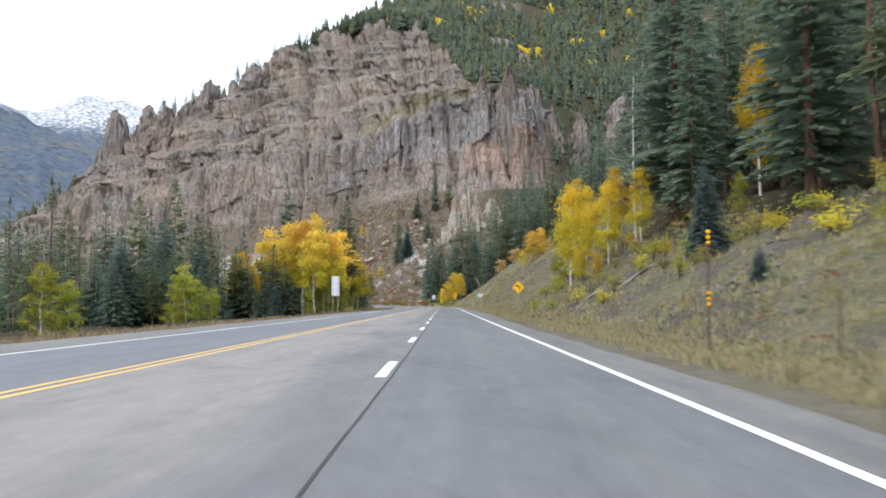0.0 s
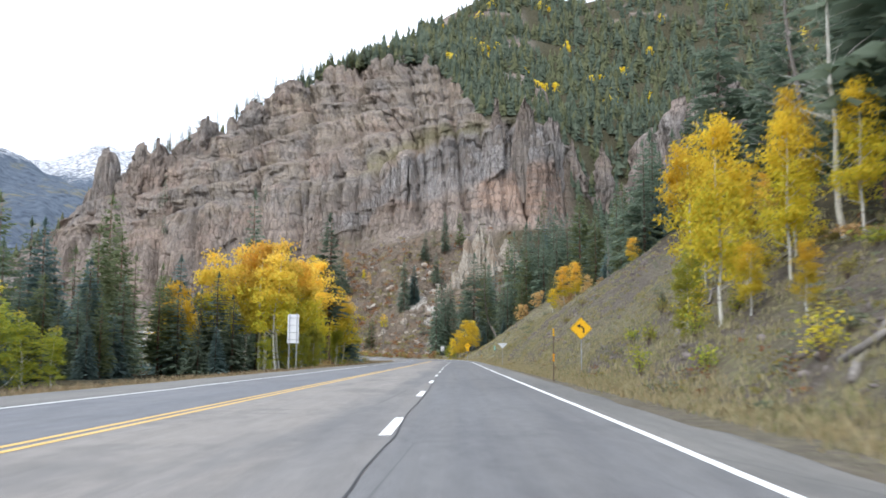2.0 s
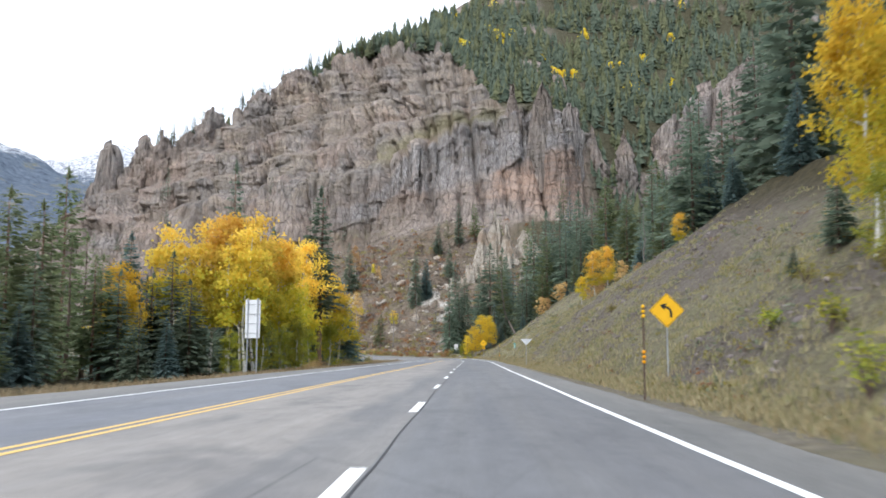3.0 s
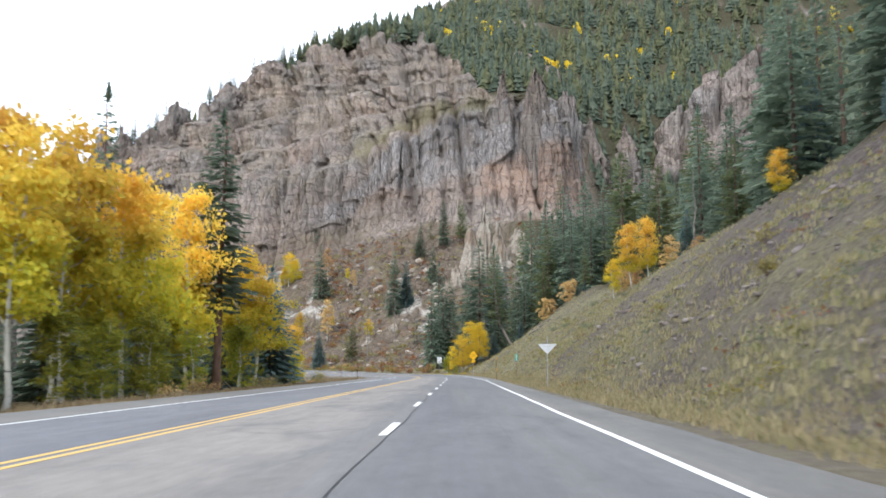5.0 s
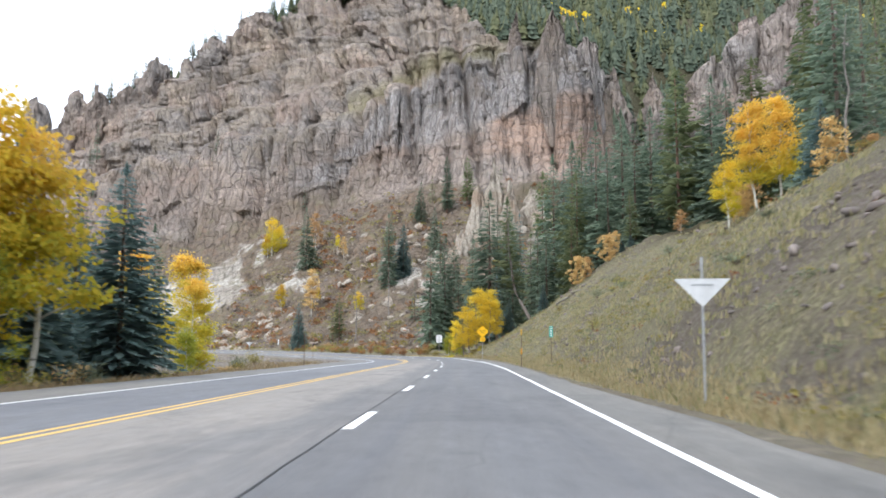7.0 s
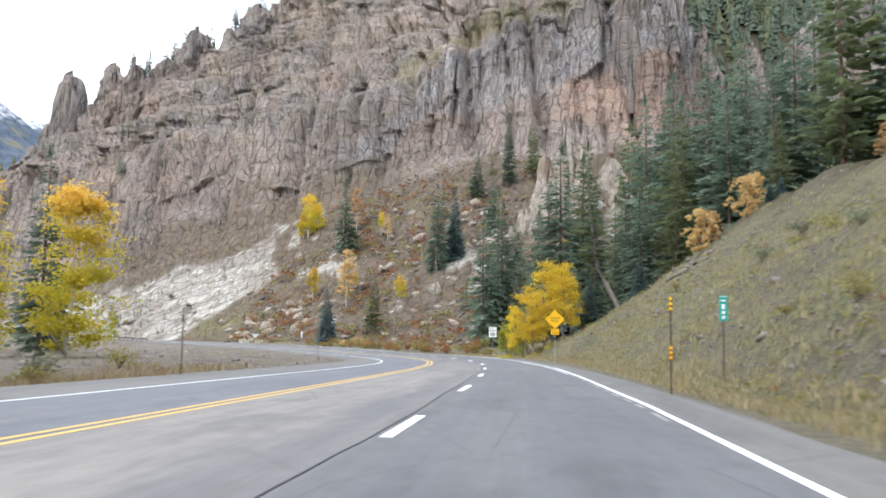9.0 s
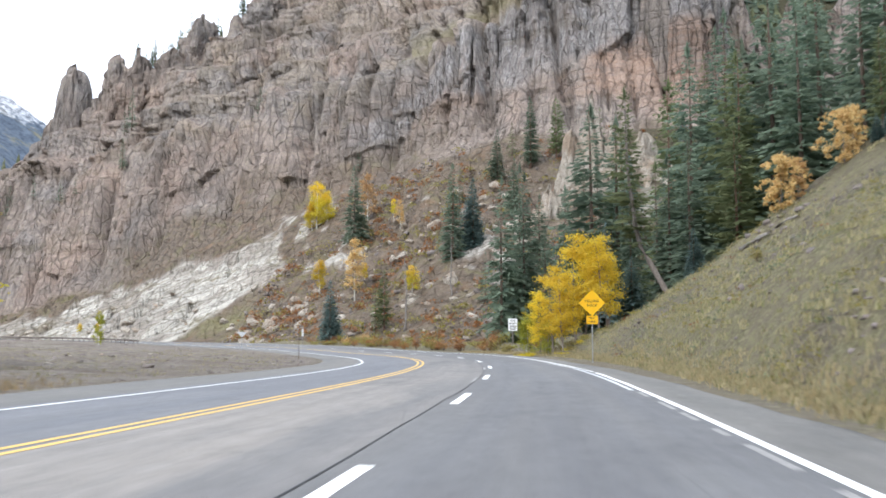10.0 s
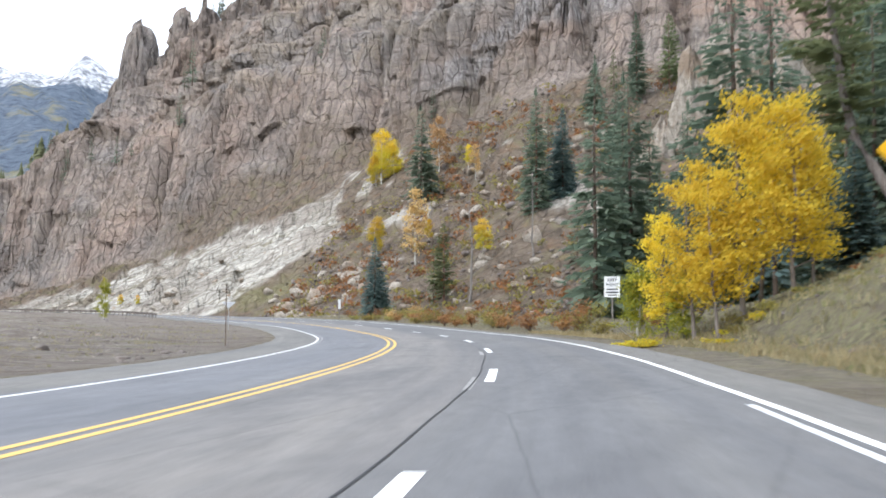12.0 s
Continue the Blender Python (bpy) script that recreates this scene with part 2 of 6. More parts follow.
def cliff_material():
    g = Graph("volcanic_cliff_rock")
    vec = g.where()
    tall = g.where(scale=(1, 1, 0.13))
    flat = g.where(scale=(0.22, 0.22, 1))
    col, fine = g.noise(tall, 0.42, 8, 0.68), g.noise(tall, 1.7, 6, 0.72)
    bed, blot, grit = g.noise(flat, 0.5, 7, 0.72), g.noise(vec, 0.028, 6, 0.62), g.noise(vec, 2.0, 7, 0.78)
    # brown-mauve mother rock, grey blotches, ochre beds, lichen
    rock = g.mix(g.ramp(col, (0.36, 0.0), (0.62, 1.0)), (0.16, 0.125, 0.105), (0.315, 0.25, 0.205))
    rock = g.mix(g.ramp(blot, (0.44, 0.0), (0.58, 0.8)), rock, g.mix(g.ramp(col, (0.4, 0.0), (0.6, 1.0)), (0.165, 0.147, 0.136), (0.3, 0.268, 0.24)))
    rock = g.mix(g.ramp(g.noise(vec, 0.05, 6, 0.65), (0.49, 0.0), (0.62, 0.5)), rock, (0.33, 0.225, 0.17))
    rock = g.mix(g.math("MULTIPLY", g.attr("tan"), g.ramp(g.noise(vec, 0.06, 6, 0.7), (0.44, 0.0), (0.6, 0.5))), rock, g.mix(g.ramp(grit, (0.35, 0.0), (0.65, 1.0)), (0.27, 0.21, 0.14), (0.38, 0.305, 0.215)))
    rock = g.mix(g.ramp(bed, (0.54, 0.0), (0.66, 0.5)), rock, (0.37, 0.3, 0.225))
    rock = g.mix(g.ramp(g.noise(vec, 0.3, 6, 0.72), (0.56, 0.0), (0.68, 0.4)), rock, (0.185, 0.17, 0.105))
    streak = g.mix(g.ramp(fine, (0.4, 0.0), (0.62, 1.0)), (0.15, 0.14, 0.142), (0.4, 0.378, 0.36))
    rock = g.mix(g.math("MULTIPLY", g.attr("band"), g.ramp(col, (0.36, 0.35), (0.6, 0.92))), rock, streak)
    rock = g.mix(g.math("MULTIPLY", g.attr("rust"), g.ramp(bed, (0.38, 0.25), (0.6, 0.9))), rock, g.mix(g.ramp(grit, (0.4, 0.0), (0.6, 1.0)), (0.27, 0.16, 0.105), (0.36, 0.24, 0.175)))
    rock = g.mix(g.ramp(fine, (0.33, 0.75), (0.43, 0.0)), rock, (0.095, 0.08, 0.074))
    rock = g.mix(0.5, rock, g.ramp(grit, (0.3, 0.26), (0.7, 0.78)), "OVERLAY")
    rock = g.mix(0.55, rock, g.ramp(g.noise(g.where(scale=(1, 1, 1.4)), 0.022, 6, 0.62, 0.4), (0.36, 0.28), (0.64, 0.72)), "OVERLAY")
    rock = g.mix(0.1, rock, (0.42, 0.405, 0.4))
    # joints: long upright ones, short hair cracks, level partings
    wavy = g.node("ShaderNodeTexNoise", Scale=0.12, Detail=4.0)
    g.link(vec, wavy.inputs["Vector"])
    bent = g.node("ShaderNodeVectorMath")
    bent.operation = "MULTIPLY_ADD"
    bent.inputs[1].default_value = (4.0, 4.0, 6.0)
    g.link(wavy.outputs["Color"], bent.inputs[0])
    g.link(vec, bent.inputs[2])
    def stretched(scale):
        mp = g.node("ShaderNodeMapping", Scale=scale)
        g.link(bent.outputs["Vector"], mp.inputs["Vector"])
        return mp.outputs["Vector"]
    split = g.voronoi(stretched((1, 1, 0.09)), 0.42, "DISTANCE_TO_EDGE").outputs["Distance"]
    hair = g.voronoi(stretched((1, 1, 0.28)), 1.0, "DISTANCE_TO_EDGE").outputs["Distance"]
    shelf = g.voronoi(stretched((0.09, 0.09, 1)), 0.32, "DISTANCE_TO_EDGE").outputs["Distance"]
    worn = g.ramp(g.noise(vec, 0.11, 5, 0.7), (0.4, 0.0), (0.58, 1.0))
    dark = (0.085, 0.072, 0.066)
    rock = g.mix(g.math("MULTIPLY", g.ramp(split, (0.0, 0.6), (0.08, 0.0)), worn), rock, dark)
    rock = g.mix(g.math("MULTIPLY", g.ramp(hair, (0.0, 0.1), (0.06, 0.0)), g.ramp(g.noise(vec, 0.09, 5, 0.7), (0.44, 0.0), (0.58, 1.0))), rock, dark)
    rock = g.mix(g.math("MULTIPLY", g.ramp(shelf, (0.0, 0.22), (0.05, 0.0)), g.ramp(bed, (0.46, 0.0), (0.58, 1.0))), rock, dark)
    # pale slabs dipping along the foot
    pale = g.mix(g.ramp(grit, (0.35, 0.0), (0.65, 1.0)), (0.36, 0.33, 0.285), (0.6, 0.565, 0.5))
    turned = g.node("ShaderNodeMapping", Rotation=(0, radians(24), 0))
    g.link(vec, turned.inputs["Vector"])
    layers = g.node("ShaderNodeMapping", Scale=(0.2, 0.2, 1))
    g.link(turned.outputs["Vector"], layers.inputs["Vector"])
    pale = g.mix(0.6, pale, g.ramp(g.noise(layers.outputs["Vector"], 0.6, 6, 0.75), (0.32, 0.2), (0.68, 0.85)), "OVERLAY")
    joint = g.voronoi(layers.outputs["Vector"], 0.55, "DISTANCE_TO_EDGE").outputs["Distance"]
    pale = g.mix(g.math("MULTIPLY", g.ramp(joint, (0.0, 0.85), (0.06, 0.0)), g.ramp(grit, (0.35, 0.4), (0.55, 1.0))), pale, (0.13, 0.11, 0.09))
    pale = g.mix(g.ramp(g.noise(layers.outputs["Vector"], 0.28, 6, 0.7), (0.54, 0.0), (0.62, 0.75)), pale, (0.2, 0.17, 0.1))
    rock = g.mix(g.attr("pale"), rock, pale)
    scrub = g.mix(g.ramp(g.noise(vec, 0.5, 6, 0.7), (0.35, 0.0), (0.65, 1.0)), (0.105, 0.083, 0.064), (0.22, 0.172, 0.13))
    scrub = g.mix(g.ramp(g.noise(vec, 0.22, 5, 0.7), (0.54, 0.0), (0.7, 0.6)), scrub, (0.24, 0.14, 0.08))
    scrub = g.mix(g.ramp(g.noise(vec, 0.16, 6, 0.75, 0.3), (0.52, 0.0), (0.64, 0.65)), scrub, (0.19, 0.172, 0.085))
    scrub = g.mix(g.ramp(grit, (0.58, 0.0), (0.7, 0.5)), scrub, (0.31, 0.27, 0.235))
    c = g.mix(g.attr("talus"), rock, scrub)
    meadow = g.mix(g.ramp(grit, (0.35, 0.0), (0.65, 1.0)), (0.15, 0.14, 0.07), (0.27, 0.24, 0.135))
    c = g.mix(g.attr("grassy"), c, meadow)
    wood = g.mix(g.ramp(grit, (0.35, 0.0), (0.65, 1.0)), (0.045, 0.05, 0.03), (0.12, 0.1, 0.06))
    c = g.mix(g.attr("wood"), c, wood)
    cut = g.math("ADD", g.math("MULTIPLY", g.ramp(split, (0.0, 0.0), (0.09, 1.0)), 0.7), g.math("ADD", g.math("MULTIPLY", g.ramp(hair, (0.0, 0.0), (0.1, 1.0)), 0.1), g.math("MULTIPLY", g.ramp(shelf, (0.0, 0.0), (0.06, 1.0)), 0.3)))
    g.bump(g.math("ADD", cut, g.math("ADD", g.math("MULTIPLY", fine, 0.5), g.math("MULTIPLY", grit, 0.6))), 1.0, 0.75)
    return g.done(c, 0.95, spec=0.12)


M_GROUND, M_CLIFF = ground_material(), cliff_material()


def pale_rock_material():
    g = Graph("pale_tuff_rock")
    vec = g.where()
    n, n2, n3 = g.noise(vec, 0.8, 7, 0.72), g.noise(vec, 3.0, 6, 0.75), g.noise(g.where(scale=(1, 1, 0.3)), 0.9, 7, 0.7)
    c = g.mix(g.ramp(n, (0.35, 0.0), (0.65, 1.0)), (0.36, 0.31, 0.255), (0.6, 0.535, 0.45))
    c = g.mix(g.ramp(g.noise(vec, 0.18, 5, 0.65), (0.48, 0.0), (0.62, 0.7)), c, (0.34, 0.24, 0.165))
    c = g.mix(g.ramp(n3, (0.34, 0.8), (0.45, 0.0)), c, (0.14, 0.115, 0.095))
    c = g.mix(g.ramp(n2, (0.34, 0.75), (0.45, 0.0)), c, (0.11, 0.09, 0.078))
    g.bump(g.math("ADD", g.math("ADD", n, n3), g.math("MULTIPLY", n2, 0.6)), 1.0, 0.7)
    return g.done(c, 0.92, spec=0.15)


M_PALE = pale_rock_material()


def foliage(name, colours, translucent=0.3, by_height=None):
    """Leaf material: each leaf or spray its own shade; by_height: the top's colours."""
    g = Graph(name)
    rnd = g.nt.nodes.new("ShaderNodeNewGeometry").outputs["Random Per Island"]
    def spread(cs):
        return g.ramp(rnd, *[(i / (len(cs) - 1), c) for i, c in enumerate(cs)])
    c = spread(colours)
    if by_height:
        c = g.mix(g.attr("top"), c, spread(by_height))
    ob = g.nt.nodes.new("ShaderNodeObjectInfo").outputs["Random"]
    hsv = g.node("ShaderNodeHueSaturation")
    g.link(c, hsv.inputs["Color"])
    g.link(g.math("ADD", g.math("MULTIPLY", ob, 0.02), 0.49), hsv.inputs["Hue"])
    g.link(g.math("ADD", g.math("MULTIPLY", ob, 0.35), 0.82), hsv.inputs["Value"])
    c = hsv.outputs["Color"]
    g.done(c, 0.75, spec=0.15)
    tr = g.nt.nodes.new("ShaderNodeBsdfTranslucent")
    g.link(c, tr.inputs["Color"])
    mx = g.node("ShaderNodeMixShader", Fac=translucent)
    g.link(g.b.outputs["BSDF"], mx.inputs[1])
    g.link(tr.outputs["BSDF"], mx.inputs[2])
    g.link(mx.outputs["Shader"], g.nt.nodes["Material Output"].inputs["Surface"])
    return g.m


M_SPRUCE = foliage("spruce_needles", [(0.09, 0.132, 0.096), (0.212, 0.26, 0.187), (0.14, 0.187, 0.132)], 0.5)
M_BLUE = foliage("blue_spruce_needles", [(0.085, 0.135, 0.125), (0.17, 0.235, 0.22), (0.12, 0.18, 0.165)], 0.42)
M_FIR = foliage("pine_needles", [(0.095, 0.125, 0.062), (0.21, 0.235, 0.12), (0.14, 0.17, 0.085)], 0.48)
# darker copies for the simple far trees: missing self-shade put into the colour
M_FARSPRUCE = foliage("far_spruce_shaded_needles", [(0.045, 0.065, 0.045), (0.12, 0.145, 0.1), (0.07, 0.095, 0.065)], 0.15)
M_FARPINE = foliage("far_pine_shaded_needles", [(0.06, 0.075, 0.038), (0.15, 0.155, 0.08), (0.09, 0.105, 0.055)], 0.15)
YELLOW = [(0.58, 0.42, 0.045), (0.76, 0.54, 0.06), (0.7, 0.45, 0.05)]
ORANGE = [(0.78, 0.53, 0.09), (0.86, 0.61, 0.11), (0.78, 0.46, 0.09)]
GREENY = [(0.2, 0.25, 0.055), (0.33, 0.34, 0.055), (0.48, 0.42, 0.05)]
M_ASPEN_Y = foliage("yellow_aspen_leaves", [(0.42, 0.4, 0.05), (0.64, 0.51, 0.055), (0.64, 0.45, 0.05)], 0.5, YELLOW)
M_COTTON = foliage("golden_cottonwood_leaves", [(0.62, 0.49, 0.055), (0.83, 0.64, 0.08), (0.76, 0.56, 0.06)], 0.5)
M_ASPEN_O = foliage("orange_aspen_leaves", [(0.42, 0.42, 0.06), (0.6, 0.52, 0.06), (0.68, 0.52, 0.055)], 0.5, ORANGE)
M_ASPEN_G = foliage("green_gold_aspen_leaves", GREENY, 0.4, YELLOW)
M_ASPEN_P = foliage("pale_orange_shrub_leaves", [(0.5, 0.33, 0.15), (0.6, 0.42, 0.19), (0.52, 0.31, 0.14)], 0.3)
M_SCRUB = foliage("scrub_leaves", [(0.24, 0.21, 0.07), (0.34, 0.28, 0.08), (0.19, 0.19, 0.08)], 0.4)
M_RUST = foliage("rust_scrub_leaves", [(0.26, 0.12, 0.05), (0.33, 0.16, 0.06), (0.22, 0.13, 0.08)], 0.2)
M_GRASS = foliage("dry_grass_blades", [(0.25, 0.23, 0.11), (0.42, 0.36, 0.22), (0.34, 0.29, 0.17), (0.22, 0.23, 0.1)], 0.4)
M_STRAW = foliage("straw_grass_blades", [(0.33, 0.26, 0.14), (0.48, 0.4, 0.25), (0.4, 0.29, 0.16), (0.27, 0.24, 0.12)], 0.4)
M_SAGE = foliage("sage_leaves", [(0.14, 0.16, 0.1), (0.2, 0.22, 0.14)], 0.2)


def bark(name, a, b, marks=None):
    g = Graph(name)
    vec = g.where(False, (1, 1, 0.3))
    n = g.noise(vec, 6, 6, 0.7)
    c = g.mix(g.ramp(n, (0.35, 0.0), (0.65, 1.0)), a, b)
    if marks:
        c = g.mix(g.ramp(g.noise(g.where(False, (1, 1, 3.5)), 2.2, 4, 0.7), (0.58, 0.0), (0.66, 1.0)), c, marks)
    g.bump(n, 0.8, 0.03)
    return g.done(c, 0.9, spec=0.15)


M_BARK = bark("conifer_bark", (0.085, 0.062, 0.048), (0.19, 0.14, 0.11))
M_REDBARK = bark("red_conifer_bark", (0.13, 0.075, 0.055), (0.25, 0.155, 0.115))
M_OLDBARK = bark("grey_old_pine_bark", (0.14, 0.115, 0.1), (0.27, 0.235, 0.21))
M_ASPENBARK = bark("aspen_bark", (0.48, 0.46, 0.4), (0.66, 0.64, 0.58), (0.06, 0.05, 0.045))
M_GREYWOOD = bark("weathered_dead_wood", (0.15, 0.13, 0.115), (0.3, 0.275, 0.25))
M_STEEL = plain("galvanised_steel", (0.36, 0.37, 0.38), (0.5, 0.51, 0.52), 8, 0.45, 0.8)
M_SIGNBACK = plain("bare_aluminium_sign_back", (0.55, 0.56, 0.57), (0.68, 0.69, 0.7), 3, 0.5, 0.35)
M_RUSTPOST = plain("rusty_steel_post", (0.11, 0.075, 0.055), (0.2, 0.15, 0.12), 9, 0.8, 0.2)
M_SIGNY = plain("yellow_sign_sheeting", (0.78, 0.42, 0.012), (0.84, 0.47, 0.018), 2, 0.45)
M_SIGNW = plain("white_sign_sheeting", (0.74, 0.75, 0.75), (0.8, 0.8, 0.8), 2, 0.45)
M_SIGNG = plain("green_sign_sheeting", (0.02, 0.26, 0.21), (0.03, 0.32, 0.26), 2, 0.4)
M_BLACK = plain("black_legend", (0.012, 0.012, 0.012), (0.025, 0.025, 0.025), 4, 0.5)
M_REFL = plain("amber_reflector", (0.8, 0.42, 0.01), (0.88, 0.5, 0.02), 20, 0.2)
M_REFO = plain("orange_reflector", (0.75, 0.3, 0.01), (0.82, 0.36, 0.015), 20, 0.2)
M_RAIL = plain("weathered_guardrail_steel", (0.12, 0.095, 0.08), (0.2, 0.17, 0.15), 3, 0.7, 0.4)

# ---- the road's line ----
def road_line():
    x, y, turn, rows = -5.47, -60.0, radians(-0.22), []
    for s in range(-60, 620):
        rows.append((s, x, y, turn))
        bend = 0.317 * np.interp(s, [204, 231, 325, 355], [0, 1, 1, 0]) + 0.27 * np.interp(s, [395, 420, 530, 560], [0, 1, 1, 0])
        turn += radians(bend)
        x, y = x - math.sin(turn), y + math.cos(turn)
    return np.array(rows)


LINE = road_line()


def rise(s):
    return 0.012 * np.maximum(0, s - 285) * smooth(270, 330, s)


def bank(s):
    return 0.03 * smooth(215, 260, s) * (1 - smooth(350, 420, s))


def on_road(s, d, up=0.0):
    """World places at stations s and offsets d to the right of the double yellow line."""
    s, d = np.broadcast_arrays(np.asarray(s, float), np.asarray(d, float))
    x, y, a = (np.interp(s, LINE[:, 0], LINE[:, k]) for k in (1, 2, 3))
    return np.stack([x + d * np.cos(a), y + d * np.sin(a), rise(s) + bank(s) * np.clip(d, -7, 11) + up], -1)


def station(x, y):
    """Stations and offsets of world places."""
    x, y = np.asarray(x, float).ravel(), np.asarray(y, float).ravel()
    s, d = np.empty(len(x)), np.empty(len(x))
    c = LINE[::2]
    for i in range(0, len(x), 20000):
        X, Y = x[i:i + 20000, None], y[i:i + 20000, None]
        k = ((X - c[:, 1]) ** 2 + (Y - c[:, 2]) ** 2).argmin(1)
        dx, dy, a = X[:, 0] - c[k, 1], Y[:, 0] - c[k, 2], c[k, 3]
        s[i:i + 20000] = c[k, 0] - dx * np.sin(a) + dy * np.cos(a)
        side = dx * np.cos(a) + dy * np.sin(a)
        far = np.hypot(dx, dy)
        d[i:i + 20000] = np.where(side >= 0, 1, -1) * np.maximum(np.abs(side), np.where(far > 60, far, 0))
    return s, d


# ---- the mountain with the cliff: profiles along x ----
XS = [-345, -300, -251, -205, -190, -130, -75, -51, -23, 32, 50, 70, 120, 200, 330]
FOOT_Y = [500, 488, 470, 452, 447, 424, 385, 362, 335, 300, 300, 305, 315, 330, 350]
FOOT_Z = [-4, -2, 1, 2, 2, 1.6, 1.2, 1, .8, 1, 3, 8, 16, 30, 55]
BASE_Y = [545, 522, 492, 484, 479, 454, 441, 440, 418, 412, 424, 442, 452, 460, 480]
BASE_Z = [2, 5, 6, 7, 8, 19, 38, 45, 50, 54, 55, 58, 62, 72, 92]
BAND_Y = [552, 532, 508, 505, 502, 479, 459, 450, 431, 429, 441, 456, 470, 480, 500]
BAND_Z = [7, 20, 34, 56, 60, 68, 76, 74, 89, 101, 91, 76, 78, 88, 108]
RIM_Y = [560, 548, 538, 545, 545, 540, 543, 546, 550, 505, 500, 500, 510, 520, 540]
RIM_Z = [9, 26, 46, 89, 97, 128, 157, 167, 170, 138, 128, 122, 118, 126, 140]
TOP_Y = [640, 640, 650, 660, 665, 690, 730, 745, 760, 770, 775, 780, 790, 800, 820]
TOP_Z = [-8, 5, 30, 70, 80, 125, 205, 238, 262, 292, 296, 298, 304, 312, 330]


def column(x, table):
    """Smooth interpolation of a profile table along x."""
    out = 0
    for o, w in ((-9, .25), (0, .5), (9, .25)):
        out = out + w * np.interp(np.asarray(x) + o, XS, table)
    return out


def mountain_z(x, y):
    """Height of the mountain's bare form at one place."""
    ys = [float(column(x, t)) for t in (FOOT_Y, BASE_Y, BAND_Y, RIM_Y, TOP_Y)]
    zs = [float(column(x, t)) for t in (FOOT_Z, BASE_Z, BAND_Z, RIM_Z, TOP_Z)]
    if not ys[0] <= y <= ys[-1]:
        return -99.0
    if y < ys[1]:
        return zs[0] + (zs[1] - zs[0]) * ((y - ys[0]) / (ys[1] - ys[0])) ** 1.25
    z = float(np.interp(y, ys, zs))
    return z + float(hill_bump(x, y, 3 + (y - ys[3]) / (ys[4] - ys[3]))) if y > ys[3] else z


def hill_bump(x, y, k):
    return smooth(3.05, 3.4, k) * 12 * fbm(np.asarray(x) / 60, np.asarray(y) / 60, 4, 91)


# ---- ground ----
def ground_z(x, y, detail=True):
    x, y = np.asarray(x, float).ravel(), np.asarray(y, float).ravel()
    s, d = station(x, y)
    zr = rise(s) + bank(s) * np.clip(d, -7, 11)
    wob = fbm(x / 14, y / 14, 3, 5)
    # right: ditch, cut slope, crest and wooded bench
    run = np.maximum(0, d - 11.0 - 0.4 * wob)
    k = np.interp(s, [0, 50, 75, 105, 130, 160, 225, 250, 262, 275, 300], [.44, .46, .58, .68, .8, .82, .8, .78, .5, .2, .05])
    crest = np.interp(s, [0, 55, 80, 110, 140, 160, 175, 188, 205, 220, 235, 250, 265, 280], [5.5, 6, 8.5, 14, 17, 13.5, 11, 9.3, 9.6, 11, 13, 14, 8, 2])
    bench = np.interp(s, [0, 150, 175, 225, 250], [.34, .34, .14, .14, .34])
    cut = np.minimum(k * run, crest + bench * np.maximum(0, run - crest / np.maximum(k, .05)))
    cut = cut * smooth(0, 3, run) + (0.5 * fbm(x / 9, y / 7, 4, 9) + 0.3 * fbm(x / 2.2, y / 2.2, 4, 3) + 0.5 * np.maximum(0, fbm(run / 3.5 + y / 30, y / 14, 3, 13))) * smooth(1, 6, run)
    right = zr - 0.16 * smooth(9.3, 10.3, d) + cut
    hill = np.maximum(0.42 * np.maximum(0, x - 26) * smooth(215, 260, y), 0.55 * np.maximum(0, x - 5) * smooth(252, 284, y)) - 0.5
    right = np.where(d > 11, np.maximum(right, hill), right)
    # left: grassy verge, woods in the valley, open gravel inside the bend
    off = np.maximum(0, -d - 5.8)
    open_lot = smooth(198, 214, s)
    wood = -0.55 * smooth(0, 5, off) - 0.045 * np.maximum(0, off - 5) + 0.35 * fbm(x / 6, y / 6, 3, 21) * smooth(3, 8, off)
    lot = -0.12 * smooth(1.0, 3, off) + (0.2 * fbm(x / 7, y / 5, 4, 31) + 0.1 + 0.9 * np.maximum(0, fbm(x / 6, y / 4, 4, 34) - 0.35)) * smooth(3, 12, off) + 0.3 * smooth(16, 40, off) * smooth(245, 330, s)
    left = zr + np.maximum(wood * (1 - open_lot) + lot * open_lot, -14)
    z = np.where(d >= 0, right, left)
    z = np.where((d > -6.6) & (d < 9.6), zr - 0.16, z)
    far = np.hypot(x, y - 200)
    z = z * (1 - smooth(420, 620, far)) + (-14 + 9 * fbm(x / 200, y / 200, 3, 8)) * smooth(420, 620, far)
    return z


def axis(fine0, fine1, step, reach0, reach1, grow=1.16):
    a = list(np.arange(fine0, fine1, step))
    w, v = step, fine1
    while v < reach1:
        a.append(v)
        w *= grow
        v += w
    a.append(reach1)
    w, v = step, fine0
    while v > reach0:
        w *= grow
        v -= w
        a.insert(0, max(v, reach0))
    return np.array(a)


